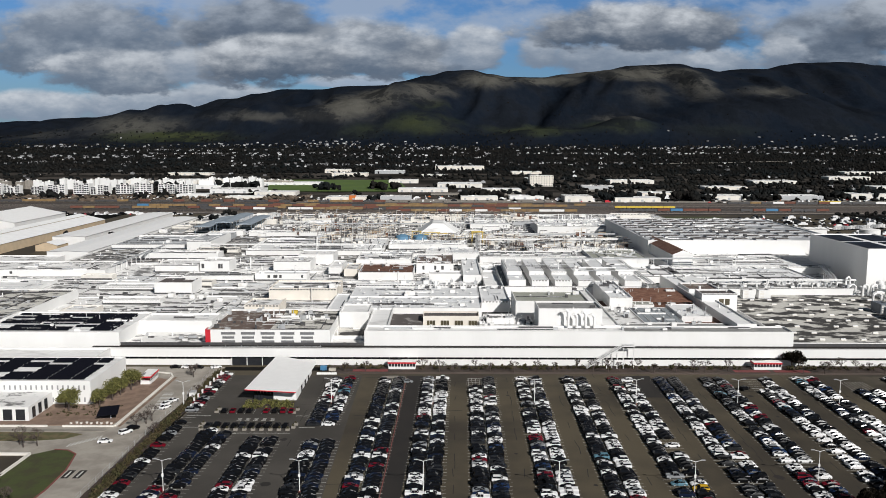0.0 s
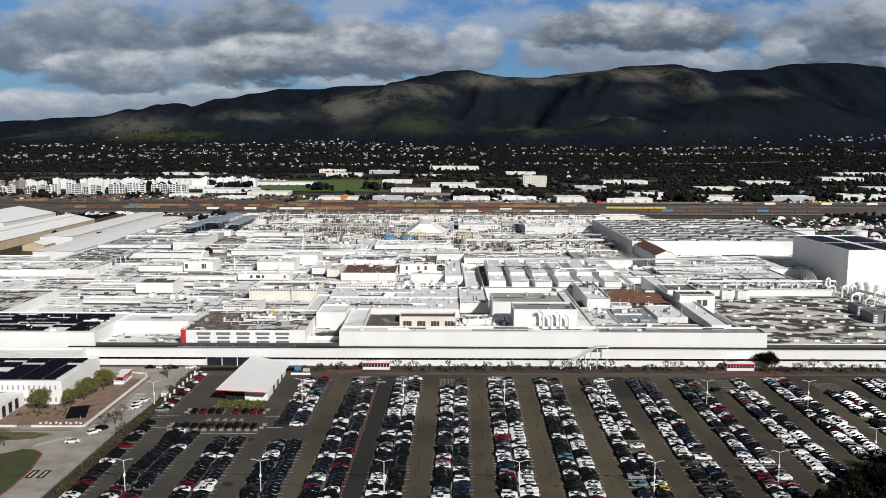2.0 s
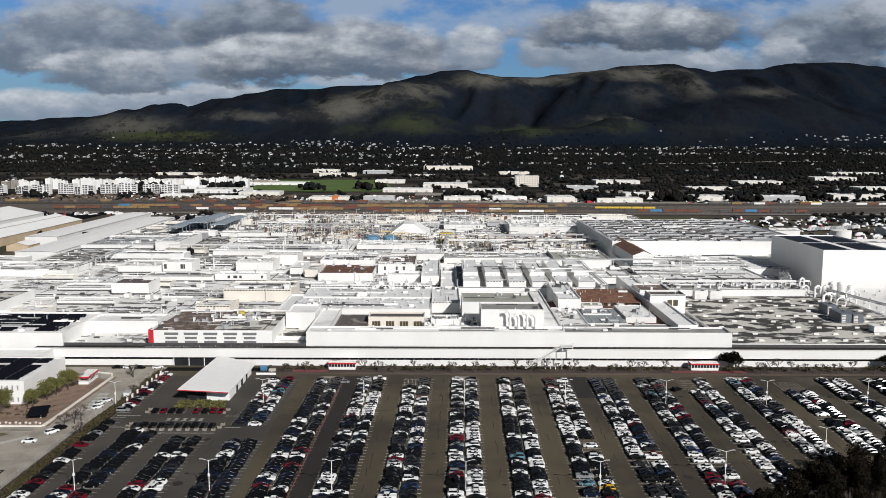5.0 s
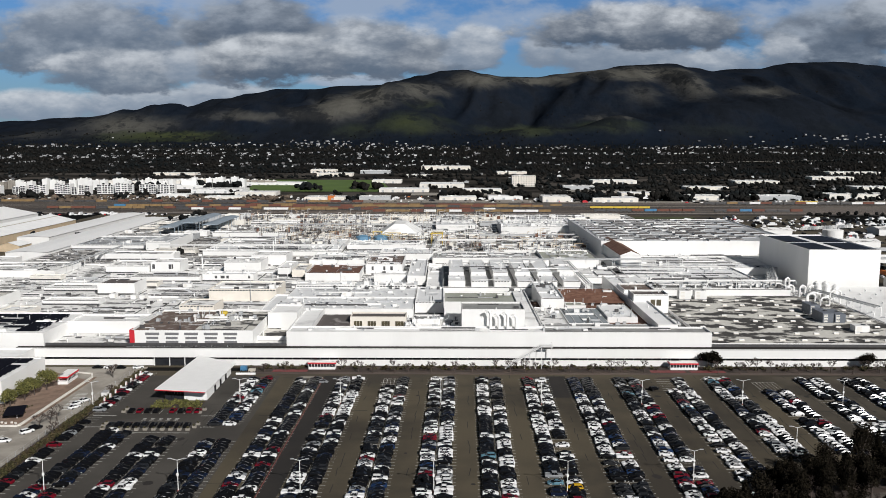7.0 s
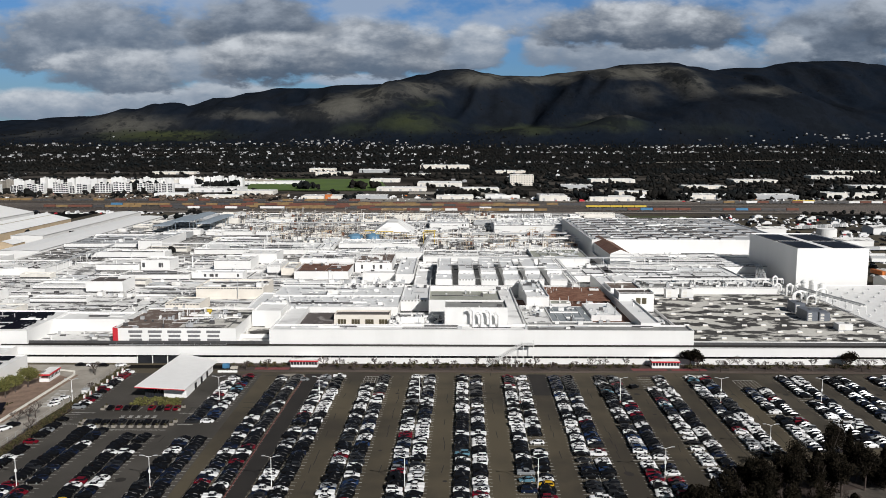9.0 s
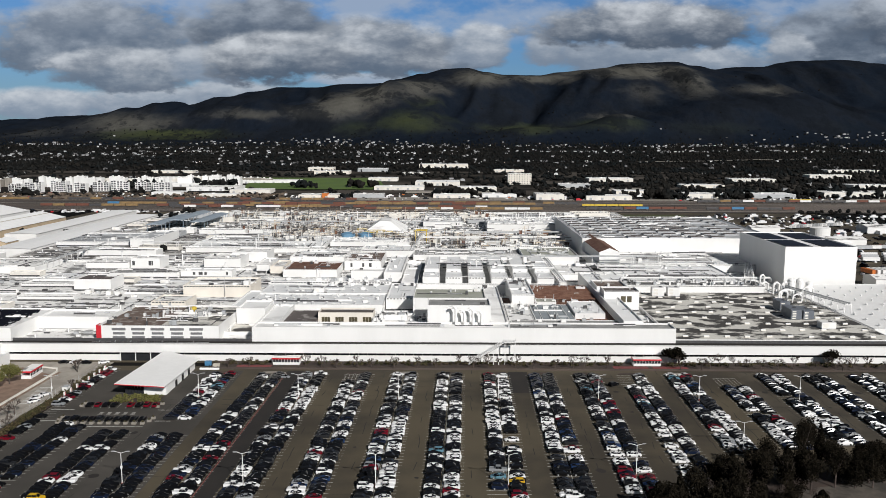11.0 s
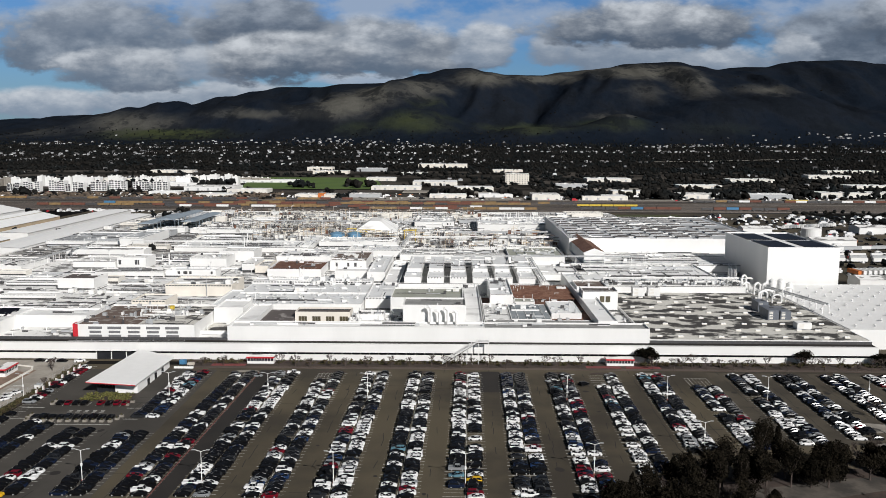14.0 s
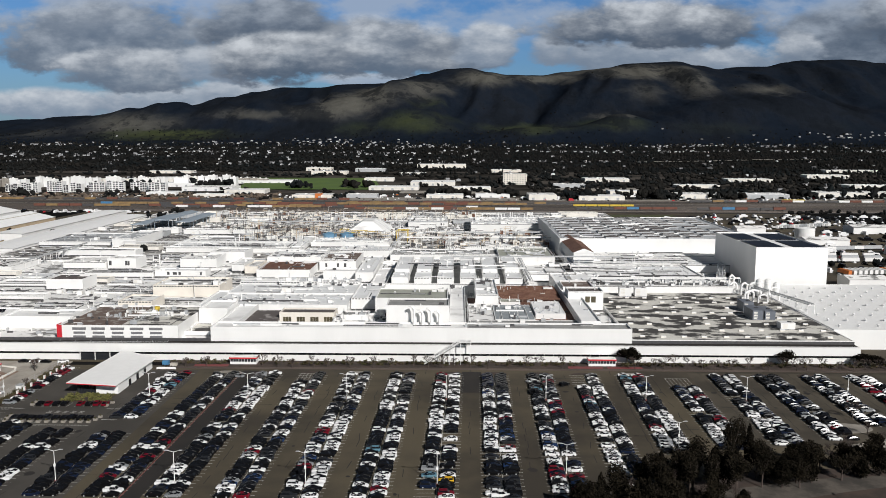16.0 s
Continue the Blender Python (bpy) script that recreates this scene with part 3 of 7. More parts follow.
g = Geo(); g.box(-99, -79, 356.7, 356.95, 0.0, 4.0); fpart("entrance_glazing", g, GLASS, "dark glazed entrance recess")
for x in (-99, -92.3, -85.6, -79.3):
    g = Geo(); g.box(x, x + 0.3, 356.3, 356.7, 0.0, 4.05); fpart("entrance_post", g, WHITE_WALL)
BASE = 8.4
hall(-300, 247, 361.4, 600, 0.0, BASE, GREYISH_ROOF)
hall(-286, 247, 600, 1000, 0.0, BASE, BACK_ROOF)
hall(-420, -300, 361.4, 640, 0.0, BASE, GREYISH_ROOF)
hall(-41.2, 148, 361.0, 372.5, BASE - 0.6, 14.4, WHITE_ROOF, label="white upper front storey")
g = Geo(); g.box(74.5, 147.4, 362.2, 372.0, 13.58, 13.68); fpart('roof', g, GREY_ROOF, 'grey roof strip')
g = Geo(); g.box(-31.3, -16.2, 373, 407.8, BASE - 0.5, 12.2); fpart('court_floor', g, DARK_ROOF, 'stained sunken court roof')
hall(-41.2, -31.5, 372.5, 412, BASE - 0.6, 14.4, WHITE_ROOF)
hall(-57, 13, 417, 446, BASE - 0.6, 13.3, SMOOTH_ROOF, lip=0.25, label="broad pale smooth-roofed hall")
hall(-57, 13, 446.2, 474, BASE - 0.6, 13.9, SMOOTH_ROOF, lip=0.25, label="broad pale smooth-roofed hall")
b = hall(-57, 13, 474.2, 484, BASE - 0.6, 15.2, WHITE_ROOF, lip=0.3, label="white hall with a slotted upper wall")
for i in range(40):
    g = Geo(); x = -56.4 + i * 1.72; g.box(x, x + 1.15, 474.0, 474.2, 14.35, 14.85); part("vent_slot", g, DARK_METAL, b)
hall(13.5, 28.5, 430, 474, BASE - 0.6, 14.4, SMOOTH_ROOF)
b = hall(-16, 10.6, 389, 400, BASE - 0.6, 15.2, DARK_ROOF, CREAM_WALL, label="cream office block with a dark roof")
for i in range(4):
    g = Geo()
    x = -14.2 + i * 6.6
    for j in range(3):
        g.box(x + j * 1.35, x + j * 1.35 + 1.2, 388.86, 389.05, 9.6, 13.0)
    part("window", g, WINDOW_TAN, b)
hall(10.6, 36, 380, 400, BASE - 0.6, 12.6, GREYISH_ROOF)
hall(14, 27, 386, 396, 12.0, 14.8, GREY_ROOF)
b1 = hall(37, 66, 374, 392, BASE - 0.6, 22.0, GREY_ROOF)
hall(29, 65, 403, 431, BASE - 0.6, 19.8, OLIVE_ROOF)
hall(66, 74, 372.5, 466, BASE - 0.6, 14.6, WHITE_ROOF)
hall(79.6, 91.4, 426, 476, BASE - 0.6, 17.4, SMOOTH_ROOF)
hall(75, 127.5, 379, 446.5, BASE - 0.6, 12.2, RUST_ROOF)
hall(91.6, 127.5, 447, 476, BASE - 0.6, 12.4, RUST_ROOF)
hall(75.5, 87.6, 386, 425, 11.4, 12.6, GREYISH_ROOF, lip=0.2)
hall(88, 107.2, 385.6, 421, 11.4, 13.0, material("blue_grey_deck", (0.24, 0.265, 0.28), 0.7, (0.33, 0.35, 0.36), 0.15, 0.6), lip=0.15)
hall(108, 122.6, 394, 424, 11.4, 14.2, CLEAN_ROOF, lip=0.2)
hall(76, 126.8, 379.4, 385.2, 11.4, 12.8, GREY_ROOF, lip=0.15)
hall(92.5, 103, 427, 436, 11.4, 13.2, OLIVE_ROOF, lip=0.2)
hall(129, 146, 455, 476, BASE, 16.5, BROWN_ROOF)
# the white wing that runs back
hall(127, 136, 372.5, 510, BASE - 0.6, 15.4, CLEAN_ROOF)
b = hall(128.5, 147, 430, 443, BASE, 18.6, DARK_ROOF)
for x in (137.5, 140.6):
    g = Geo(); g.box(x, x + 2.4, 429.85, 430.05, 12.6, 15.8); part("window", g, WINDOW_TAN, b)
joists = thing("roof_joists", "rust-brown open steel joists over a roof court", "steel frame", at=(110, 455, 12.0))
for i in range(15):
    g = Geo(); g.box(-16 - 0.4 * i % 3, 15.5, -19.2 + i * 2.7, -18.6 + i * 2.7, 0.9, 1.5); part("joist", g, RUST_ROOF, joists)
for x in (-15, -5, 5, 14.6):
    g = Geo(); g.box(x - 0.3, x + 0.3, -19.6, 20.0, 0.45, 0.9); part("girder", g, BROWN_ROOF, joists)
    for y in (-19, 0, 19):
        g = Geo(); g.box(x - 0.2, x + 0.2, y - 0.2, y + 0.2, -0.6, 0.45); part("post", g, BROWN_ROOF, joists)
for i in range(4):
    t = thing("deck_line", "white pipe run along the blue-grey deck", "pipe", "pipe runs on the deck", (91.5 + i * 4.2, 387, 12.85))
    g = Geo(); g.tube((0, 0, 0.15), (0, 33, 0.15), 0.14, 5); part("run", g, WHITE_WALL, t)
    g = Geo()
    for q in range(8):
        g.box(-0.2, 0.2, q * 4.6, q * 4.6 + 0.3, 0, 0.15)
    part("support", g, METAL, t)
# front right: stained roof with rows of skylights
hall(148.4, 246.6, 361.6, 476, BASE - 0.4, 9.4, PATCHY_ROOF, lip=0.15)
hall(147, 231, 477, 494, BASE - 0.4, 13.2, GREY_ROOF)
hall(140, 224, 494, 566, BASE - 0.4, 13.0, CLEAN_ROOF)
hall(247.4, 330, 383, 505, 0.0, 9.6, PAV_ROOF, lip=0.15, label="white hall with rows of small vents")
hall(330, 400, 440, 520, 0.0, 7.0, WHITE_ROOF, lip=0.15)
# rack warehouse, tall and windowless
b = hall(255.5, 300, 512, 594, 0.0, 31.6, CLEAN_ROOF, label="tall windowless white warehouse")
for x0, x1, y0, y1 in ((258, 274.5, 516, 550), (281, 297.5, 516, 550), (258, 274.5, 556, 590), (281, 297.5, 556, 590)):
    g = Geo(); g.box(x0, x1, y0, y1, 30.75, 31.25); part("solar_panel", g, SOLAR, b, "black solar panels")
# press shop behind, with a striped roof
hall(148, 300, 628, 800, 0.0, 22.6, STRIPED_ROOF)
hall(-60, 28, 715, 736, BASE - 0.6, BASE + 0.6, DARK_ROOF)
hall(30, 146, 640, 660, BASE - 0.6, BASE + 0.6, DARK_ROOF)
hall(30, 146, 728, 792, BASE - 0.6, BASE + 0.6, DARK_ROOF)
hall(-150, -62, 772, 818, BASE - 0.6, BASE + 0.6, GREY_ROOF)
hall(-200, 90, 902, 990, BASE - 0.6, BASE + 0.6, GREY_ROOF)
hall(148, 268, 560, 628, BASE - 0.6, 13.0, WHITE_ROOF)
# long ventilation houses
for i in range(6):
    x = 31.3 + i * 13.4
    hall(x, x + 9.8, 477, 497, 13.0, 17.6, SMOOTH_ROOF, lip=0.2)
    hall(x + 0.4, x + 9.4, 497.4, 550, 13.0, 19.4, SMOOTH_ROOF, lip=0.2)
hall(28, 112, 476, 556, BASE - 0.6, 14.2, GREY_ROOF)
hall(-61.6, -26.2, 532.4, 572, BASE - 0.6, 12.9, RUST_ROOF, label="white block with a rust-red roof")
hall(-72, -63.4, 543, 571, BASE - 0.6, 13.3, GREYISH_ROOF, CREAM_WALL)
hall(-25, 0.2, 561.4, 609, BASE - 0.6, 14.3, BROWN_ROOF)
hall(5.7, 17.1, 513, 588, BASE - 0.6, 14.5, SMOOTH_ROOF)
hall(-15.8, 4.8, 521, 534, BASE - 0.6, 13.9, WHITE_ROOF)
hall(-83.7, -74.9, 554, 583, BASE - 0.6, 13.4, WHITE_ROOF)
hall(18, 28, 488, 575, BASE - 0.6, 12.5, WHITE_ROOF)
hall(-40, 3, 492, 508, BASE - 0.6, 10.6, GREYISH_ROOF)
# sign block
sign = hall(-111.4, -56.6, 363.0, 408, 7.6, 14.4, PATCHY_ROOF, label="white block that carries the name sign")
hall(-56.6, -41.2, 372, 408, BASE - 0.6, 9.6, PATCHY_ROOF)
hall(-66, -57.4, 413, 462, BASE - 0.6, 12.2, SMOOTH_ROOF)
hall(-89, -66.5, 409, 424, BASE - 0.6, 11.4, GREYISH_ROOF)
hall(-56, -42, 392, 412, BASE, 16.5, WHITE_ROOF)
b = hall(-109.6, -91.5, 426, 445, BASE - 0.6, 12.9, GREYISH_ROOF, CREAM_WALL, label="cream plant room with a slotted eave")
for i in range(10):
    g = Geo(); x = -108.9 + i * 1.75; g.box(x, x + 1.1, 425.8, 426, 12.1, 12.6); part("vent_slot", g, DARK_METAL, b)
g = Geo(); g.box(-100.4, -99.2, 425.85, 426, 8.4, 11.9); part("door", g, GREY_WALL, b)
b = hall(-105, -66.5, 464.6, 492, BASE - 0.6, 14.6, GREYISH_ROOF, CREAM_WALL, label="cream court wall under a slotted roof edge")
for i in range(22):
    g = Geo(); x = -104.4 + i * 1.72; g.box(x, x + 1.1, 464.4, 464.6, 13.6, 14.2); part("vent_slot", g, DARK_METAL, b)
g = Geo(); g.cyl(-81, 463.8, 8.0, 20.0, 0.16, 6); part("mast", g, METAL, b)
hall(-150, -115, 385, 402, BASE - 0.6, 13.6, WHITE_ROOF)
hall(-215, -149, 360, 404, 0.0, 13.8, WHITE_ROOF, label="white block with rows of solar panels")
hall(-400, -215, 372, 470, 0.0, 13.0, PATCHY_ROOF)
for x0, x1, y0, y1, z, r in ((-176, -154, 483, 503, 14.6, DARK_ROOF), (-213, -177, 494, 508, 10.2, WHITE_ROOF), (-173, -128.5, 528, 542, 11.6, GREY_ROOF), (-127.6, -94.4, 530, 541.5, 12.4, SMOOTH_ROOF), (-172.5, -152.5, 563, 582, 15.4, GREYISH_ROOF), (-123.5, -98, 568, 592, 15.0, GREYISH_ROOF),
                             (-203, -173.5, 562, 589, 13, GREYISH_ROOF), (-237, -177, 625, 641, 12.2, GREYISH_ROOF), (-161.5, -55, 648, 727, 11.8, CLEAN_ROOF), (-281, -220, 684, 749, 11.6, STRIPED_ROOF), (-217, -197, 678, 741, 15, STRIPED_ROOF), (-52, 13, 682, 714, 12, GREYISH_ROOF),
                             (83, 153, 794, 862, 16, WHITE_ROOF), (98, 113, 702, 716, 16, WHITE_ROOF), (-70, -30, 600, 640, 11.5, WHITE_ROOF), (-112, -86.5, 600, 625, 15.0, GREYISH_ROOF), (20, 110, 610, 640, 12.5, GREY_ROOF),
                             (40, 90, 562, 590, 12.5, WHITE_ROOF), (112.4, 146, 520, 560, 13, WHITE_ROOF), (-150, -60, 820, 880, 13, WHITE_ROOF), (20, 60, 840, 900, 13, GREYISH_ROOF), (-20, 20, 620, 650, 14, WHITE_ROOF), (60, 140, 660, 690, 12, GREYISH_ROOF),
                             (-30, 40, 760, 800, 11, GREYISH_ROOF), (-330, -230, 545, 585, 12, GREYISH_ROOF), (-350, -250, 480, 520, 10, WHITE_ROOF), (100, 140, 590, 640, 14, OLIVE_ROOF)):
    hall(x0, x1, y0, y1, BASE - 0.6, z, r)

# smaller blocks that fill the roofscape
fill_rng = random.Random(4)
for i in range(240):
    w, d = fill_rng.uniform(10, 46), fill_rng.uniform(5, 20)
    x, y = fill_rng.uniform(-296, 244 - w), fill_rng.uniform(412, 985 - d)
    if x < -108 and y < 650 and fill_rng.random() < 0.72:
        continue
    if any(x0 - 2 < x + w and x1 + 2 > x and y0 - 3 < y + d and y1 + 3 > y and z > BASE for x0, x1, y0, y1, z in ROOFS):
        continue
    hall(x, x + w, y, y + d, BASE - 0.6, BASE + fill_rng.uniform(0.7, 2.4 if y < 620 else 4.6), fill_rng.choice((WHITE_ROOF, GREYISH_ROOF, GREYISH_ROOF, PATCHY_ROOF, GREY_ROOF)), fill_rng.choice((WHITE_WALL, OFF_WHITE, OFF_WHITE, GREY_WALL)))


def roof_at(x, y, margin=1.0):
    best = 0.0
    for x0, x1, y0, y1, z in ROOFS:
        if x0 + margin < x < x1 - margin and y0 + margin < y < y1 - margin:
            best = max(best, z)
        elif x0 - margin <= x <= x1 + margin and y0 - margin <= y <= y1 + margin and z > best + 0.2:
            return None
    return best or None


g = Geo(); g.box(-110.8, -84, 364, 407, 13.58, 13.63); part("roof_patch", g, BROWN_ROOF, sign, "brown weathered roofing")
# name sign: five stacked-bar marks and a red end panel
g = Geo(); g.box(-111.8, -111.5, 362.6, 367.0, 7.8, 14.6); g.box(-111.5, -109.6, 362.75, 362.98, 7.8, 14.5)
part("red_panel", g, RED, sign, "red end panel")
for i in range(5):
    x = -104.8 + i * 8.75
    for z0, z1, a, b2 in ((12.25, 13.35, 0.0, 6.2), (10.4, 11.4, 0.5, 5.7), (8.5, 9.6, 0.3, 6.0)):
        g = Geo(); g.box(x + a, x + b2, 362.82, 362.99, z0, z1)
        part("sign_bar", g, SIGN_GREY, sign, "dark grey bar")
g = Geo()
for i in range(8):
    g.tube((-110 + i * 7, 362.9, 7.9), (-109 + i * 7, 358.5, 7.9), 0.09)
g.tube((-112, 358.5, 7.95), (-60, 358.5, 7.95), 0.08)
fpart("maintenance_rail", g, METAL)

# outside stair on the front
stair = thing("outside_stair", "white steel outside stair on the factory front", "stair", at=(64, 352, 0))


def local(parent, name, g, m, label=""):
    ob = part(name, g, m, parent, label)
    ob.location = -parent.location
    return ob


for dy in (351.4, 353.0):
    g = Geo(); g.tube((55.5, dy, 0.4), (71.0, dy, 10.2), 0.22, 4); local(stair, "stringer", g, WHITE_WALL)
    g = Geo(); g.tube((55.5, dy, 1.5), (71.0, dy, 11.3), 0.10, 4); local(stair, "handrail", g, WHITE_WALL)
for i in range(40):
    t = i / 40
    x, z = 55.6 + 15.4 * t, 0.5 + 9.8 * t
    g = Geo(); g.box(x, x + 0.36, 351.4, 353.0, z, z + 0.06); local(stair, "step", g, METAL)
g = Geo(); g.box(70.8, 76.0, 351.2, 355.4, 10.0, 10.25); local(stair, "landing", g, WHITE_WALL)
for x in (64.0, 66.2, 68.5, 71.2, 75.6):
    g = Geo(); g.box(x, x + 0.3, 351.9, 352.2, 0, 10.0 if x > 70 else 0.5 + (x - 55.6) * 0.636); local(stair, "post", g, WHITE_WALL)
g = Geo()
for a, b2 in (((70.8, 351.3, 11.2), (76, 351.3, 11.2)), ((76, 351.3, 11.2), (76, 355.3, 11.2)), ((70.8, 351.3, 10.2), (70.8, 351.3, 11.2)), ((76, 351.3, 10.2), (76, 351.3, 11.2)), ((73.4, 351.3, 10.2), (73.4, 351.3, 11.2))):
    g.tube(a, b2, 0.08, 4)
local(stair, "railing", g, WHITE_WALL)


# ---- roof equipment ----
rng = random.Random(11)


def make_skylight():
    t = thing("skylight", "low white roof skylight", "skylight", "skylights on the roofs")
    g = Geo(); g.box(-1.2, 1.2, -0.5, 0.5, 0, 0.5); part("kerb", g, OFF_WHITE, t)
    g = Geo(); g.gable(-1.14, 1.14, -0.45, 0.45, 0.5, 0.52, 0.8, "x", 0, 0); part("dome", g, SMOOTH_ROOF, t)
    return t


def make_vent():
    t = thing("roof_vent", "round white roof vent with a cap", "vent", "vents on the roofs")
    g = Geo(); g.cyl(0, 0, 0, 0.9, 0.45, 8); part("pipe", g, METAL, t)
    g = Geo(); g.cyl(0, 0, 0.9, 1.25, 0.85, 8, 0.3); part("cap", g, WHITE_WALL, t)
    return t


PLANT_GREY = material("blue_grey_casing", (0.15, 0.165, 0.19), 0.5, (0.10, 0.11, 0.13), 0.4, 0.6)


def make_unit(sx, sy, sz, casing_paint=WHITE_WALL, word="white"):
    t = thing("air_handling_unit", word + " box-shaped roof air handling unit", "air unit", "air units on the roofs")
    g = Geo(); g.box(-sx, sx, -sy, sy, 0.35, sz); casing = part("casing", g, casing_paint, t)
    g = Geo()
    for i in range(5):
        z = 0.6 + i * (sz - 0.9) / 5
        g.box(-sx * 0.8, -sx * 0.1, -sy - 0.06, -sy, z, z + (sz - 0.9) / 9)
    part("louvre", g, OFF_WHITE, casing)
    g = Geo(); g.box(-sx * 0.95, sx * 0.95, -sy * 0.9, sy * 0.9, 0, 0.35); part("frame_base", g, METAL, t)
    g = Geo(); g.cyl(sx * 0.45, 0, sz, sz + 0.25, min(sx, sy) * 0.4, 10); part("fan_ring", g, DARK_METAL, casing)
    return t


def make_stack(h, r):
    t = thing("exhaust_stack", "tall slim white exhaust stack", "stack", "stacks on the roofs")
    g = Geo(); g.cyl(0, 0, 0, h, r, 8); part("pipe", g, WHITE_WALL, t)
    g = Geo(); g.box(-r * 1.8, r * 1.8, -r * 1.8, r * 1.8, 0, 0.5); part("base", g, METAL, t)
    g = Geo(); g.cyl(0, 0, h - 0.25, h + 0.12, r * 1.25, 8); part("rim", g, METAL, t)
    return t


class Repeat:
    def __init__(self, first):
        self.first, self.used = first, False

    def put(self, x, y, z, rz=0.0):
        if not self.used:
            self.first.matrix_basis = pose(x, y, z, 0, 0, rz)
            self.used = True
            return self.first
        return copy_thing(self.first, pose(x, y, z, 0, 0, rz))


skylights, vents = Repeat(make_skylight()), Repeat(make_vent())
units = [Repeat(make_unit(1.6, 1.1, 1.9)), Repeat(make_unit(2.6, 1.5, 2.6)), Repeat(make_unit(3.6, 2.0, 3.4))]
stacks = [Repeat(make_stack(5.0, 0.35)), Repeat(make_stack(8.5, 0.5))]

for j in range(8):
    for i in range(10):
        x, y = 154 + i * 9.4 + (j % 2) * 2.0, 367 + j * 13.2
        if rng.random() < 0.9 and roof_at(x, y):
            skylights.put(x + rng.uniform(-0.5, 0.5), y + rng.uniform(-0.5, 0.5), roof_at(x, y))
for j in range(9):
    for i in range(8):
        x, y = 253 + i * 9.2, 390 + j * 12.5
        if roof_at(x, y):
            vents.put(x, y, roof_at(x, y))
for i in range(46):
    x, y = rng.uniform(-200, 140), rng.uniform(375, 560)
    z = roof_at(x, y, 2.5)
    if z:
        units[rng.choice((0, 0, 1))].put(x, y, z, rng.choice((0, 90)))
for i in range(60):
    x, y = rng.uniform(-290, 240), rng.uniform(520, 980)
    z = roof_at(x, y, 4.5)
    if z:
        units[rng.choice((0, 1, 2))].put(x, y, z, rng.choice((0, 90)))
for i in range(80):
    x, y = rng.uniform(-200, 140), rng.uniform(366, 640)
    z = roof_at(x, y)
    if z:
        vents.put(x, y, z)
for i in range(26):
    stacks[1].put(92 + i * 2.4 + rng.uniform(-0.6, 0.6), 862 + rng.uniform(-6, 12), 8.0 + rng.choice((0, 4)), 0)
for i in range(40):
    x, y = rng.uniform(-220, 140), rng.uniform(480, 900)
    z = roof_at(x, y, 1.5)
    if z:
        stacks[rng.choice((0, 0, 1))].put(x, y, z)
for x in (100, 106, 112, 118):
    stacks[0].put(x, rng.uniform(477.5, 484), 8.0)
for x in (96.5, 99.0, 101.5):
    vents.put(x, 412, 12.85)

def roof_monitor():
    t = thing("roof_monitor", "low dark roof monitor with a pale edge", "roof monitor", "monitors on the big hall")
    g = Geo(); g.box(-5.5, 5.5, -4.4, 4.4, 0, 0.9); up = part("upstand", g, GREY_WALL, t)
    g = Geo(); g.box(-5.2, 5.2, -4.1, 4.1, 0.9, 1.0); part("glazing", g, DARK_ROOF, up)
    return t


monitors = Repeat(roof_monitor())
for i in range(9):
    for j in range(9):
        if rng.random() < 0.86:
            monitors.put(158 + i * 16, 640 + j * 18.5, 21.8)
# two white plant boxes, the raised plant room and the dark roof houses on the stained roof
plant_box = Repeat(make_unit(3.4, 2.3, 5.0))
for x in (165.5, 174.3):
    plant_box.put(x, 466.0, 9.25, 0)
for x, y, sx, sy, sz in ((219, 410, 2.6, 6.5, 5.0), (225, 410, 2.6, 6.5, 4.6), (221, 428, 2.6, 5.0, 5.2), (226, 386, 3.4, 2.6, 3.2)):
    Repeat(make_unit(sx, sy, sz, PLANT_GREY if y > 400 else WHITE_WALL, "dark blue-grey" if y > 400 else "white")).put(x, y, 9.25)

for j, y in enumerate((421, 432, 442, 453, 463)):
    for i in range(9):
        x = -53 + i * 7.3 + (j % 2) * 3
        if roof_at(x, y):
            vents.put(x, y, roof_at(x, y))
# four bent exhaust ducts before a dark recess of the front block
for i in range(4):
    d = thing("exhaust_duct", "white bent exhaust duct", "duct", "ducts before the front block")
    h = (7.5, 5.6, 6.6, 5.4)[i]
    g = Geo(); g.cyl(0, 0, 0, h, 0.6, 10); part("riser", g, WHITE_WALL, d)
    g = Geo(); g.tube((0, 0, h - 0.2), (-1.0, 0.3, h + 1.0), 0.6, 10); g.tube((-1.0, 0.3, h + 1.0), (-2.2, 0.4, h + 0.4), 0.6, 10); part("elbow", g, WHITE_WALL, d)
    d.location = (50.0 + i * 3.9, 370.6, 13.58)


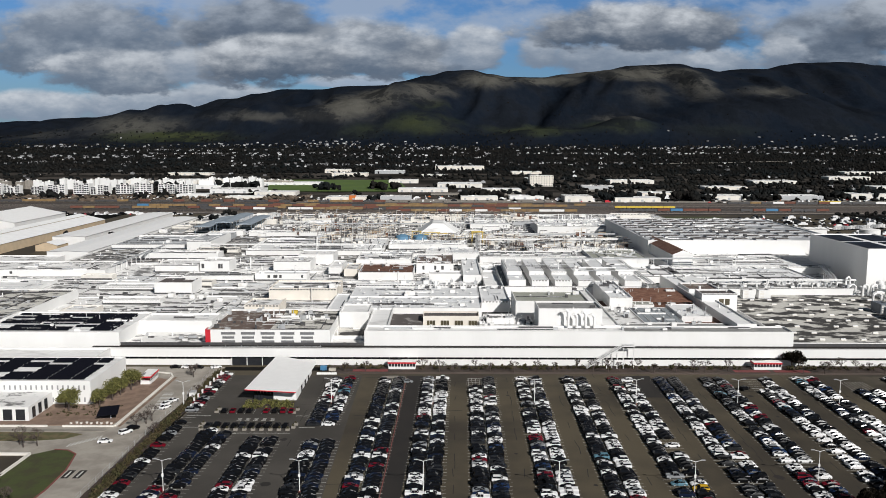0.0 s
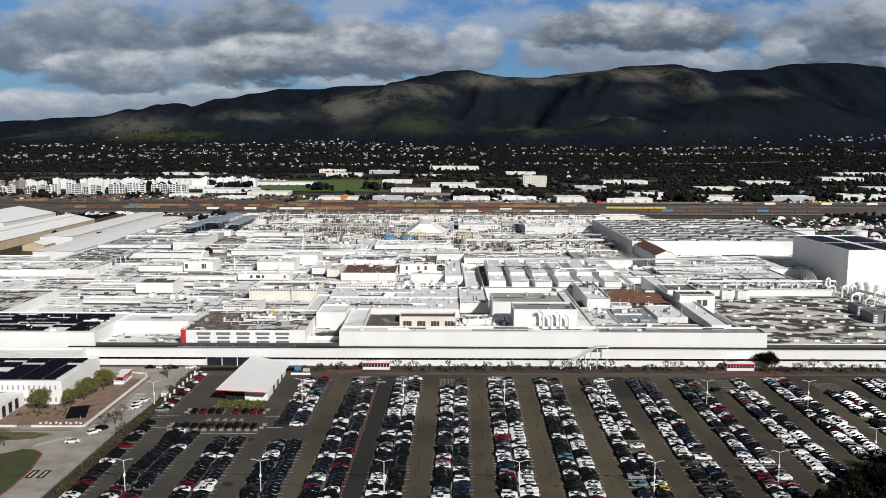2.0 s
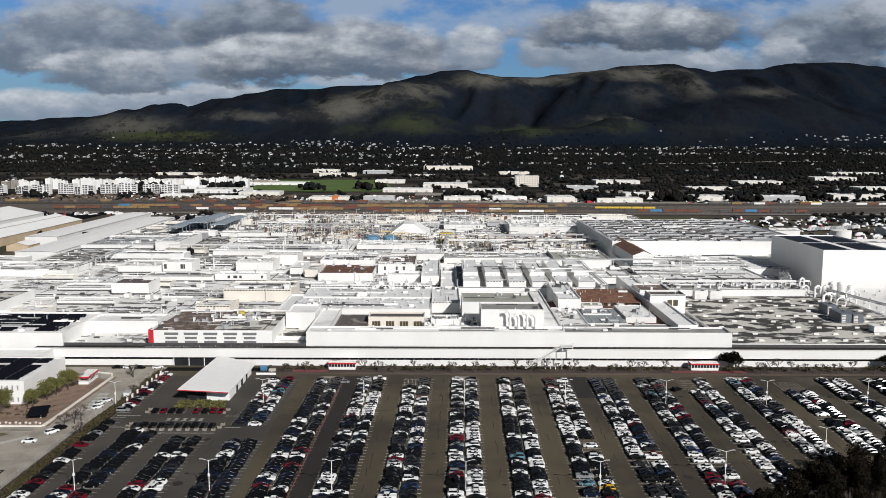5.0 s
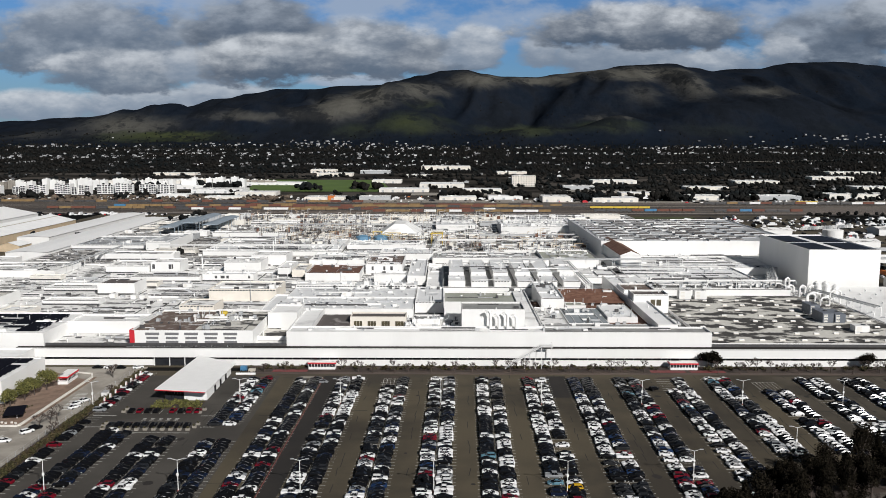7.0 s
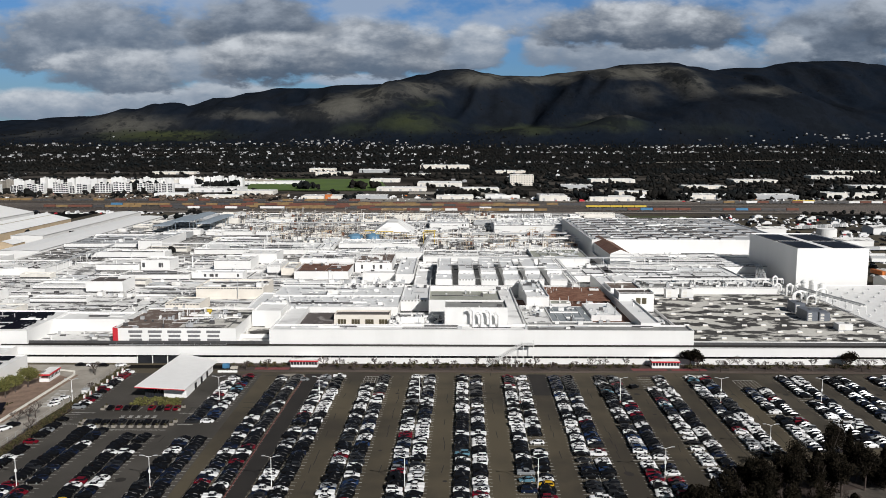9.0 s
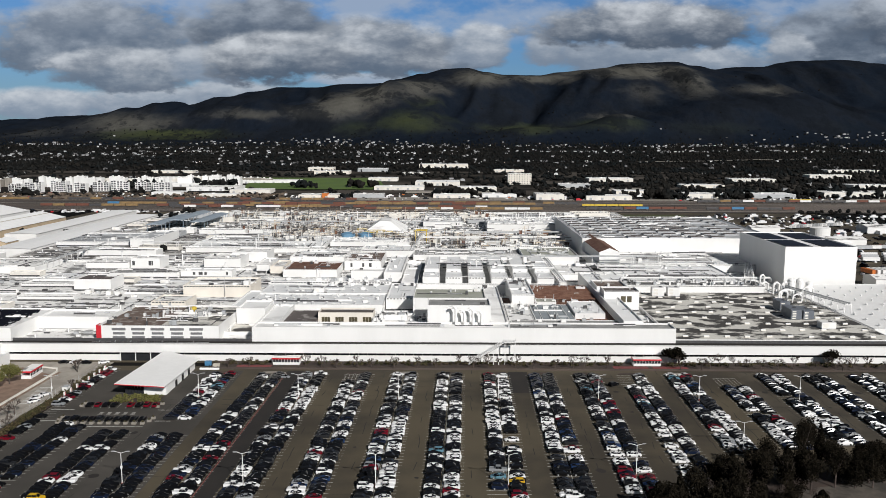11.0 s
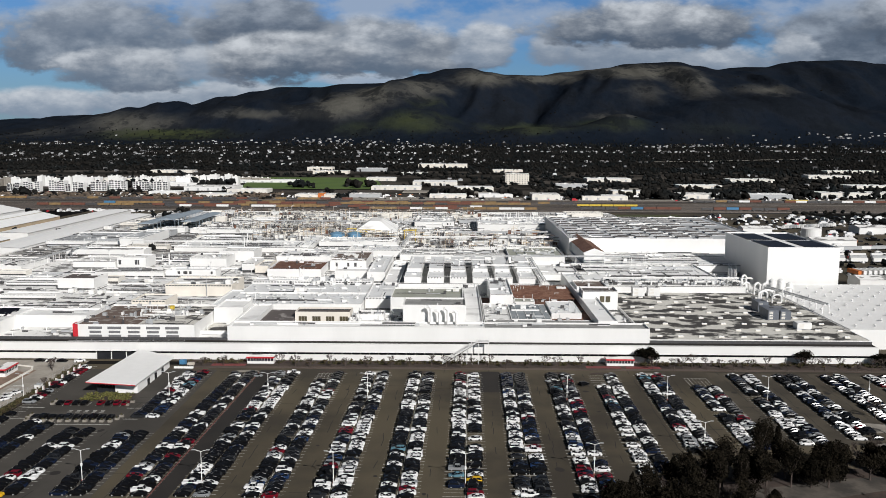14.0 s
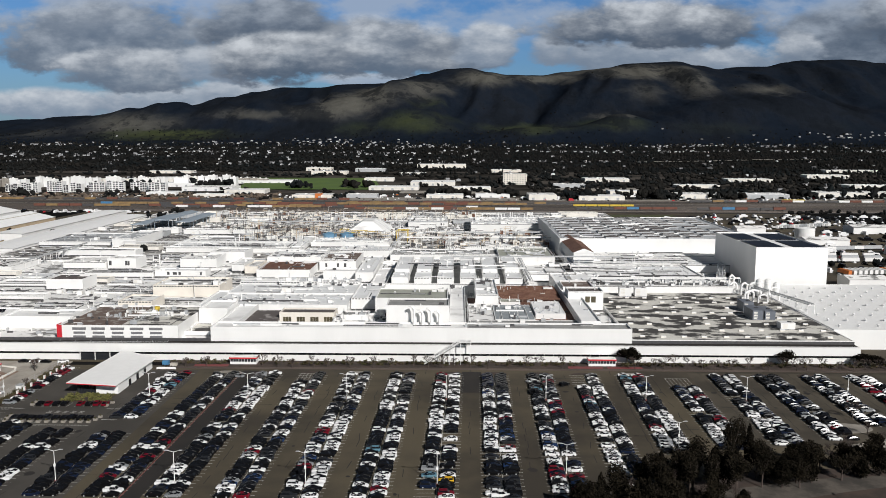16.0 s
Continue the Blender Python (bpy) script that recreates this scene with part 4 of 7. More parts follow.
def pipe_rack(x0, y0, x1, y1, z, legs_from, pipes=4, label="white pipe rack on steel legs"):
    t = thing("pipe_rack", label, "pipe rack", "pipe racks on the roofs")
    a, b2 = Vector((x0, y0, 0)), Vector((x1, y1, 0))
    d = (b2 - a).normalized()
    s2 = Vector((-d.y, d.x, 0))
    n = max(2, int((b2 - a).length / 9))
    for k in range(pipes):
        o = s2 * (k - (pipes - 1) / 2) * 0.9
        g = Geo(); g.tube((*(a + o).xy, z + 0.3 * (k % 2)), (*(b2 + o).xy, z + 0.3 * (k % 2)), rng.uniform(0.16, 0.38), 6)
        part("pipe", g, rng.choice((WHITE_WALL, METAL, METAL)), t)
    for i in range(n + 1):
        c = a + (b2 - a) * i / n
        for side in (-1, 1):
            q = c + s2 * side * pipes * 0.5
            g = Geo(); g.box(q.x - 0.12, q.x + 0.12, q.y - 0.12, q.y + 0.12, legs_from, z); part("leg", g, WHITE_WALL, t)
        g = Geo(); g.tube(tuple(c + s2 * pipes * 0.55 + Vector((0, 0, z - 0.3))), tuple(c - s2 * pipes * 0.55 + Vector((0, 0, z - 0.3))), 0.14, 4); part("beam", g, WHITE_WALL, t)


pipe_rack(60, 556, 190, 560, 18.5, 8.0, 5)
pipe_rack(150, 492, 240, 494, 15.0, 12.5, 3)
pipe_rack(240, 470, 252, 420, 14.0, 9.2, 4)
pipe_rack(232, 505, 250, 560, 14.0, 8.0, 5)
pipe_rack(-200, 660, -60, 662, 14.5, 8.0, 4)
pipe_rack(20, 700, 145, 704, 14.0, 8.0, 6)
pipe_rack(60, 720, 145, 726, 16.0, 8.0, 6)
pipe_rack(-90, 880, -90, 780, 16.0, 8.0, 5)
pipe_rack(20, 640, 24, 740, 15.0, 8.0, 4)
pipe_rack(112, 560, 112, 470, 17.0, 8.0, 4)
pipe_rack(-140, 800, 60, 803, 17.0, 8.0, 5)
pipe_rack(-230, 660, -230, 560, 13.5, 8.0, 3)

# process plant at the corner of the stained roof: silos and looping ducts
for i, (x, y, r, h) in enumerate(((243, 470, 1.9, 7.0), (248, 470, 1.9, 7.0), (253, 470, 1.9, 7.0), (246, 478, 1.9, 7.5), (251, 478, 1.9, 7.5))):
    t = thing("silo", "white upright silo on a low frame", "silo", "silos by the hall", (x, y, 9.2))
    g = Geo(); g.cyl(0, 0, 0.8, h, r, 14); part("shell", g, WHITE_WALL, t)
    g = Geo(); g.cyl(0, 0, h, h + 0.9, r, 14, 0.4); part("top_cone", g, WHITE_WALL, t)
    g = Geo(); g.box(-r * 0.8, r * 0.8, -r * 0.8, r * 0.8, 0, 0.8); part("base", g, METAL, t)
for i in range(9):
    t = thing("looping_duct", "white looping roof duct", "duct", "ducts by the silos", (rng.uniform(228, 244), rng.uniform(440, 500), 9.2))
    g = Geo()
    h, w, r = rng.uniform(3, 7), rng.uniform(3, 8), rng.uniform(0.4, 0.8)
    pts = [Vector((0, 0, 0)), Vector((0, 0, h)), Vector((w * 0.3, 0.5, h + 1.2)), Vector((w * 0.7, 1, h + 1.2)), Vector((w, 1.5, h)), Vector((w, 1.5, 0))]
    for a, b2 in zip(pts, pts[1:]):
        g.tube(a, b2, r, 8)
    part("duct", g, WHITE_WALL, t)

# rust-roofed monitor, and the canopy roofs, tents and halls at the back
g = Geo(); g.box(150, 164, 566, 650, BASE, 20); fpart("wall", g, WHITE_WALL)
g = Geo(); g.gable(149.5, 164.5, 565.6, 650, 20.0, 20.2, 23.2, "y", 1, 0); fpart("roof", g, [RUST_ROOF, WHITE_WALL], "rusty pitched roof")
for i, x in enumerate((-243, -226, -209)):
    t = thing("canopy", "blue-grey canopy roof on steel legs", "canopy", "canopies behind the halls")
    z = 15.0 + (i % 2) * 3
    g = Geo(); g.gable(x, x + 15, 785 + i * 12, 885 + i * 8, z, z + 0.4, z + 1.6, "y", 0, 0); part("roof", g, BLUE_ROOF, t)
    for j in range(9):
        for dx in (0.6, 14.4):
            y = 788 + i * 12 + j * 11
            g = Geo(); g.box(x + dx - 0.2, x + dx + 0.2, y - 0.2, y + 0.2, 8.0, z); part("leg", g, BLUE_ROOF, t)
tent = thing("tent_hall", "white peaked tent hall", "tent")
g = Geo(); g.box(-30, 6, 738, 796, 8.0, 13.0); part("side_wall", g, WHITE_WALL, tent)
g = Geo()
v = [(-31, 737, 13), (7, 737, 13), (7, 797, 13), (-31, 797, 13), (-17, 750, 22.5), (-7, 750, 22.5), (-7, 784, 22.5), (-17, 784, 22.5)]
g.add(v, [(0, 1, 5, 4), (1, 2, 6, 5), (2, 3, 7, 6), (3, 0, 4, 7), (4, 5, 6, 7)])
part("canvas_roof", g, WHITE_ROOF, tent)
for x0, x1, y0, y1, z, rz2, along, wall_mat in ((-368, -338, 765, 1015, 8, 8.7, "y", WHITE_WALL), (-321, -288, 655, 950, 9, 9.7, "y", WHITE_WALL), (-442, -386, 700, 930, 8, 14.5, "y", TAN_WALL), (-545, -462, 880, 1000, 9, 17, "y", WHITE_WALL), (-364, -345, 724, 746, 5, 8, "y", TAN_WALL), (226, 262, 872, 925, 8, 11, "x", WHITE_WALL), (-222, -196, 900, 990, 9, 11, "y", WHITE_WALL), (-560, -470, 700, 860, 8, 13, "y", TAN_WALL)):
    t = thing("storage_hall", "long white storage hall with a low pitched roof", "hall", "halls round the factory")
    g = Geo(); g.gable(x0, x1, y0, y1, 0.0, z, rz2 - 0.02, along, 0, 0); part("wall", g, wall_mat, t)
    g = Geo()
    if along == "x":
        ym = (y0 + y1) / 2
        for sgn, ye in ((-1, y0 - 0.6), (1, y1 + 0.6)):
            g.add([(x0 - 0.5, ye, z + 0.1), (x1 + 0.5, ye, z + 0.1), (x1 + 0.5, ym, rz2 + 0.15), (x0 - 0.5, ym, rz2 + 0.15)], [(0, 1, 2, 3)])
    else:
        xm = (x0 + x1) / 2
        for xe in (x0 - 0.6, x1 + 0.6):
            g.add([(xe, y0 - 0.5, z + 0.1), (xm, y0 - 0.5, rz2 + 0.15), (xm, y1 + 0.5, rz2 + 0.15), (xe, y1 + 0.5, z + 0.1)], [(0, 1, 2, 3)])
    roof = part("roof", g, PAV_ROOF if wall_mat is WHITE_WALL else CLEAN_ROOF, t)
    if wall_mat is TAN_WALL and x1 - x0 > 30:
        # ribbons of weathered sheet along the slope
        for p, q in ((0.22, 0.40), (0.62, 0.72)):
            xm = (x0 + x1) / 2
            xa, xb = x1 + (xm - x1) * p, x1 + (xm - x1) * q
            za, zb = z + (rz2 - z) * p, z + (rz2 - z) * q
            g = Geo(); g.add([(xa, y0, za + 0.18), (xa, y1, za + 0.18), (xb, y1, zb + 0.18), (xb, y0, zb + 0.18)], [(0, 1, 2, 3)])
            part("roof_ribbon", g, GREYISH_TAN, roof, "weathered tan ribbon of roofing")

# yellow cranes and blue tanks on the roof
for x, y in ((-42, 720), (-27, 722)):
    t = thing("blue_tank", "round blue steel process tank", "tank", "blue tanks", (x, y, 11.5))
    g = Geo(); g.cyl(0, 0, 0, 3.2, 6.4, 16); part("shell", g, TANK_BLUE, t)
    g = Geo(); g.cyl(0, 0, 3.2, 4.6, 6.45, 16, 1.5); part("lid", g, TANK_BLUE, t)
for i in range(7):
    t = thing("yellow_gantry", "yellow steel gantry among the pipes", "gantry", "yellow gantries", (rng.uniform(-45, 20), rng.uniform(700, 735), 8.0))
    w, h = rng.uniform(6, 14), rng.uniform(6, 11)
    for dx in (0, w):
        g = Geo(); g.box(dx - 0.22, dx + 0.22, -0.22, 0.22, 0, h); part("leg", g, YELLOW, t)
    g = Geo(); g.box(-1, w + 1, -0.25, 0.25, h, h + 0.55); part("beam", g, YELLOW, t)
t = thing("roof_hopper", "small yellow hopper on the sign block's roof", "hopper", at=(-78, 396, 13.6))
g = Geo(); g.cyl(0, 0, 0.0, 1.4, 0.5, 8, 1.6); g.cyl(0, 0, 1.4, 2.6, 1.6, 8); part("drum", g, YELLOW, t)

# small pipes, hatches and boxes past counting
g = Geo()
for x0, x1, y0, y1, n in ((76, 127, 380, 470, 70), (11, 36, 381, 400, 50), (-40, 30, 470, 482, 60), (-112, -60, 366, 406, 40), (140, 240, 476, 500, 90), (28, 112, 462, 476, 80)):
    for i in range(n):
        x, y = rng.uniform(x0, x1), rng.uniform(y0, y1)
        z = roof_at(x, y, 0.6)
        if z:
            a, b2, h = rng.uniform(0.2, 1.5), rng.uniform(0.2, 0.9), rng.uniform(0.4, 2.2)
            g.box(x - a, x + a, y - b2, y + b2, z - 0.02, z + h, rng.choice((0, 0, 1, 2, 3)))
            if rng.random() < 0.4:
                g.tube((x, y, z), (x, y, z + h + rng.uniform(0.5, 3)), 0.16, 5, slot=rng.choice((0, 1)))
for i in range(5200):
    x, y = rng.uniform(-295, 245), rng.uniform(366, 990)
    if rng.random() < 0.35:
        x, y = rng.uniform(-60, 145), rng.uniform(560, 900)
    z = roof_at(x, y, 1.2)
    if not z or (x > 148 and y < 476):
        continue
    c = rng.random()
    if c < 0.45:
        a, b2, h = rng.uniform(0.3, 1.4), rng.uniform(0.3, 1.0), rng.uniform(0.3, 1.5)
        g.box(x - a, x + a, y - b2, y + b2, z - 0.02, z + h, rng.choice((0, 0, 1, 2, 3)))
    elif c < 0.7:
        l = rng.uniform(3, 16)
        if rng.random() < 0.7:
            if roof_at(x + l, y) == z:
                g.tube((x, y, z + 0.35), (x + l, y, z + 0.35), 0.15, 4, slot=rng.choice((0, 1)))
        elif roof_at(x, y + l) == z:
            g.tube((x, y, z + 0.35), (x, y + l, z + 0.35), 0.15, 4, slot=rng.choice((0, 1)))
    elif c < 0.9:
        g.cyl(x, y, z - 0.02, z + rng.uniform(0.6, 2.4), rng.uniform(0.15, 0.4), 6, slot=rng.choice((0, 1)))
    else:
        l = rng.uniform(2, 7)
        g.box(x - l, x + l, y - 0.4, y + 0.4, z - 0.02, z + 0.8, rng.choice((0, 2)))
for i in range(1900):
    x, y, l = rng.uniform(-295, 240), rng.uniform(366, 985), rng.uniform(8, 45)
    if x + l > 148 and y < 476:
        continue
    z = roof_at(x, y, 0.8)
    if z and roof_at(x + l, y, 0.8) == z and roof_at(x + l / 2, y, 0.8) == z:
        g.box(x, x + l, y - 0.25, y + 0.25, z - 0.02, z + rng.uniform(0.15, 0.8), rng.choice((0, 2, 3, 3)))
    z = roof_at(x, y, 0.8)
    l *= 0.8
    if z and rng.random() < 0.5 and roof_at(x, y + l, 0.8) == z and roof_at(x, y + l / 2, 0.8) == z:
        g.box(x - 0.2, x + 0.2, y, y + l, z - 0.02, z + rng.uniform(0.1, 0.5), rng.choice((0, 2, 3, 3)))
solid("roof_clutter", g, [WHITE_WALL, METAL, GREY_WALL, DARK_METAL], "small pipes, curbs and hatches on the roofs", "roof clutter", kind="stuff")
# plant frames at the back: a thicket of steel
g = Geo()
for i in range(1500):
    box = rng.choice(((-50, 30, 715, 735), (30, 145, 645, 760), (-150, -40, 775, 815), (-200, 90, 880, 985), (-120, -60, 690, 880)))
    x, y = rng.uniform(box[0], box[1]), rng.uniform(box[2], box[3])
    h, w = rng.uniform(2, 9), rng.uniform(1, 7)
    k = rng.choice((0, 0, 1, 2, 3, 3, 4))
    z = roof_at(x, y, 0.5) or BASE - 0.5
    g.box(x - 0.12, x + 0.12, y - 0.12, y + 0.12, z, z + h, k)
    g.box(x, x + w, y - 0.12, y + 0.12, z + h - 0.3, z + h, k)
    if rng.random() < 0.4:
        g.box(x, x + w * 0.6, y, y + 2, z, z + h * 0.5, rng.choice((0, 0, 1, 2, 3, 3, 3, 5)))
solid("steel_frames", g, [OFF_WHITE, RAIL_STEEL, GREY_WALL, DARK_METAL, TAN_WALL, RUST_ROOF], "thicket of steel frames and pipes", "steelwork", kind="stuff")

# ---- solar panels on the front-left blocks ----
def solar_rows(x0, x1, y0, y1, z, parent_group, dx=8.5, dy=3.4, miss=0.25):
    y = y0
    while y < y1:
        x = x0
        while x < x1:
            if rng.random() > miss:
                t = thing("solar_panel_row", "black tilted solar panel row on a flat roof", "solar panels", parent_group)
                w = min(dx - 0.3, x1 - x)
                g = Geo(); g.add([(x, y, z + 0.25), (x + w, y, z + 0.25), (x + w, y + dy - 1.15, z + 0.65), (x, y + dy - 1.15, z + 0.65), (x, y, z + 0.19), (x + w, y, z + 0.19), (x + w, y + dy - 1.15, z + 0.59), (x, y + dy - 1.15, z + 0.59)], [(0, 1, 2, 3), (4, 7, 6, 5), (0, 4, 5, 1), (2, 6, 7, 3), (1, 5, 6, 2), (3, 7, 4, 0)])
                part("panel", g, SOLAR, t)
                g = Geo()
                for q in (x + 0.6, x + w - 0.6):
                    g.box(q - 0.05, q + 0.05, y + dy - 1.4, y + dy - 1.3, z, z + 0.56)
                    g.box(q - 0.05, q + 0.05, y + 0.1, y + 0.2, z, z + 0.22)
                part("stand", g, METAL, t)
            x += dx
        y += dy


hall(-215, -151, 338.5, 355.0, 0.0, 8.2, WHITE_ROOF, label="low white link block")
solar_rows(-212, -154, 366, 400, 13.0, "solar panels on the front-left block", 9.5, 3.6, 0.28)
solar_rows(-200, -141, 305, 333, 8.5, "solar panels on the office", 9.0, 3.4, 0.18)

# ---- office at the drive ----
office = thing("office_building", "white two-storey office with slot windows and solar panels", "office", at=(-170, 302, 0))
g = Geo()
x0, x1, y0, y1, z1, tk = -215, -137.4, 302, 336.5, 9.0, 0.4
v = [(x0, y0, 0), (x1, y0, 0), (x1, y1, 0), (x0, y1, 0), (x0, y0, z1), (x1, y0, z1), (x1, y1, z1), (x0, y1, z1)]
g.add(v, [(0, 1, 5, 4), (1, 2, 6, 5), (2, 3, 7, 6), (3, 0, 4, 7)])
wv = [(x0 + tk, y0 + tk, z1), (x1 - tk, y0 + tk, z1), (x1 - tk, y1 - tk, z1), (x0 + tk, y1 - tk, z1)]
uv = [(a, b2, z1 - 0.5) for a, b2, c in wv]
g.add(v[4:] + wv + uv, [(0, 1, 5, 4), (1, 2, 6, 5), (2, 3, 7, 6), (3, 0, 4, 7), (4, 5, 9, 8), (5, 6, 10, 9), (6, 7, 11, 10), (7, 4, 8, 11)])
local(office, "wall", g, WHITE_WALL)
g = Geo(); g.add(uv, [(0, 1, 2, 3)]); local(office, "roof", g, WHITE_ROOF)
g = Geo(); g.box(-0.3, 0.3, -0.06, 0.06, 0, 1.7)
slot_mesh = g.mesh("window", SLOT_WINDOW)
for i in range(38):
    for z in (5.6, 1.0):
        ob = new("window", slot_mesh); ob.parent = office
        ob.location = Vector((-213 + i * 1.98, 301.98, z)) - office.location
lobby = thing("entrance_lobby", "white entrance lobby with tall dark windows", "lobby", at=(-170, 285, 0))
g = Geo(); g.box(-195, -151.5, 283.5, 301.5, 0, 5.0); local(lobby, "wall", g, WHITE_WALL)
g = Geo(); g.box(-194.6, -151.9, 283.9, 301.2, 5.0, 5.06); local(lobby, "roof", g, GREYISH_ROOF)
for i in range(9):
    g = Geo(); x = -192 + i * 4.5; g.box(x, x + 3.2, 283.38, 283.52, 0.3, 4.2); local(lobby, "window", g, GLASS)
for y in (286, 290.5, 295):
    g = Geo(); g.box(-151.52, -151.38, y, y + 2.2, 0.3, 4.2); local(lobby, "window", g, GLASS)
g = Geo(); g.box(-176, -170, 290, 295, 5.06, 6.4); g.cyl(-173, 292.5, 6.4, 6.9, 1.6, 10); local(lobby, "roof_unit", g, METAL)

slab("plaza", [(-215, 279), (-121, 279), (-119.5, 292), (-119.5, 334), (-137, 345), (-137, 302), (-215, 302)], -0.2, 0.08, PAVERS, "reddish brick-paved plaza with planting", "plaza")
slab("verge", [(-140, 190), (-122.0, 190), (-119.4, 215), (-118.6, 226), (-119.2, 240), (-121.8, 252.4), (-125.5, 255.6), (-130, 256.2), (-135.2, 252), (-135.8, 234)], -0.2, 0.12, GRASS, "green lawn by the drive", "lawn")
slab("verge_kerb", [(-122.0, 190), (-121.5, 190), (-118.9, 215), (-118.1, 226), (-118.7, 240), (-121.4, 252.8), (-125.3, 256.2), (-130, 256.8), (-130, 256.3), (-125.5, 255.7), (-121.8, 252.5), (-119.2, 240), (-118.6, 226), (-119.4, 215)], -0.2, 0.18, RED_LINE, "red-painted lawn kerb", "kerb")
slab("car_park", [(-215, 190), (-141, 190), (-136.6, 234), (-136.0, 251.2), (-215, 251.2)], -0.2, 0.0, ASPHALT, "small asphalt car park behind a low wall", "car park")
for pts in ([(-141, 190), (-140.5, 190), (-136.0, 234), (-136.5, 234)], [(-136.5, 234.05), (-136.0, 234.05), (-135.4, 252.2), (-135.9, 252.2)], [(-170, 251.6), (-135.95, 251.6), (-135.95, 252.2), (-170, 252.2)]):
    slab("low_wall", pts, -0.1, 0.8, OFF_WHITE, "low pale wall round the small car park", "wall")
for i in range(6):
    slab("bay_line", rect(-160 + i * 3.0, -159.85 + i * 3.0, 244, 249.5), -0.1, 0.006, PAINT_LINE, "white parking bay line", "road mark")
slab("dry_verge", [(-168, 264.0), (-140, 264.4), (-131, 266.2), (-127, 270.6), (-133, 272.2), (-168, 272.2)], -0.2, 0.06, DRY_GRASS, "dry grass strip before the plaza", "verge")
slab("pavement", [(-170, 273.0), (-121, 273.0), (-121, 275.4), (-170, 275.4)], -0.2, 0.1, CONCRETE, "concrete pavement before the plaza", "pavement")
for pts in ([(-175, 277.6), (-142.4, 277.6), (-142.4, 278.3), (-175, 278.3)], [(-137.2, 277.6), (-119.6, 277.6), (-119.6, 278.3), (-137.2, 278.3)], [(-119.6, 278.35), (-118.9, 278.35), (-118.4, 338), (-119.1, 338)], [(-119.1, 338.05), (-118.4, 338.05), (-120.6, 343), (-121.2, 342.6)], [(-121.2, 342.65), (-120.6, 343.05), (-128, 345.2), (-128, 344.6)]):
    slab("low_wall", pts, -0.1, 0.5, OFF_WHITE, "low pale wall along the plaza", "wall")
slab("pavement", [(-118.3, 278), (-117.4, 278), (-116.8, 338), (-117.8, 338)], -0.2, 0.1, PAVERS, "narrow red-brown pavement beside the plaza wall", "pavement")
for i in range(9):
    t = thing("plaza_seat", "small white stone seat on the plaza", "seat", "stone seats on the plaza", (-135.4 + i * 1.75, 280.4 + (i % 2) * 0.7, 0.08))
    g = Geo(); g.cyl(0, 0, 0, 0.5, 0.42, 9, 0.5); part("block", g, OFF_WHITE, t)
slab("hedge_bed", [(-107.8, 120), (-102.5, 120), (-100.6, 280), (-98, 348), (-99.8, 348), (-105.8, 280)], -0.2, 0.1, SOIL, "narrow soil bed of the boundary hedge", "planting bed")
for (x, y) in ((-113.5, 237), (-117, 237)):
    slab("road_patch", rect(x - 1.1, x + 1.1, y - 3, y + 3), -0.1, -0.012, ASPHALT_NEW, "dark asphalt inlay in the drive", "asphalt")
    slab("road_arrow", rect(x - 0.3, x + 0.3, y - 2.2, y + 2.2), -0.1, -0.008, PAINT_LINE, "white painted bar on the drive", "road mark")
for i in range(9):
    slab("crossing_bar", rect(-127.5 + i * 0.9, -127.0 + i * 0.9, 259 + i * 0.9, 262 + i * 0.9), -0.1, -0.012, PAINT_LINE, "white crossing bar", "road mark")
for i in range(12):
    slab("crossing_bar", rect(-113 - 0.2 * i, -109 - 0.2 * i, 296 + i * 1.8, 296.8 + i * 1.8), -0.1, -0.012, PAINT_LINE, "white crossing bar", "road mark")

# solar canopy on the plaza
t = thing("solar_canopy", "black tilted solar canopy on one post", "solar canopy", at=(-124.0, 286.5, 0.08))
g = Geo(); g.cyl(0, 0, 0, 2.6, 0.25, 8); part("post", g, METAL, t)
g = Geo(); g.add([(-4.0, -2.6, 1.6), (3.2, -2.0, 2.2), (2.2, 3.2, 3.9), (-4.6, 2.6, 3.3), (-4.0, -2.6, 1.45), (3.2, -2.0, 2.05), (2.2, 3.2, 3.75), (-4.6, 2.6, 3.15)], [(0, 1, 2, 3), (4, 7, 6, 5), (0, 4, 5, 1), (1, 5, 6, 2), (2, 6, 7, 3), (3, 7, 4, 0)]); part("panel", g, SOLAR, t)


def shelter(x, y, w, d, h, rz=0):
    t = thing("bus_shelter", "small white shelter with windows and a red roof band", "shelter", "shelters along the front")
    g = Geo(); g.box(0, w, 0, d, 0, h * 0.36); g.box(0, w, d - 0.1, d, h * 0.36, h * 0.8); part("wall", g, WHITE_WALL, t)
    n = max(3, int(w / 1.2))
    for i in range(n + 1):
        g = Geo(); xx = i * (w - 0.16) / n; g.box(xx, xx + 0.16, 0, 0.16, h * 0.36, h * 0.8); part("mullion", g, WHITE_WALL, t)
    for i in range(n):
        g = Geo(); xx = 0.16 + i * (w - 0.16) / n; g.box(xx, xx + (w - 0.16) / n - 0.16, 0.05, 0.1, h * 0.36, h * 0.8); part("pane", g, GLASS, t)
    g = Geo(); g.box(-0.3, w + 0.3, -0.3, d + 0.3, h * 0.8, h); part("roof_band", g, RED, t, "red roof band")
    g = Geo(); g.box(-0.2, w + 0.2, -0.2, d + 0.2, h, h + 0.12); part("roof", g, GREYISH_ROOF, t)
    t.matrix_basis = pose(x, y, 0.1, 0, 0, rz)


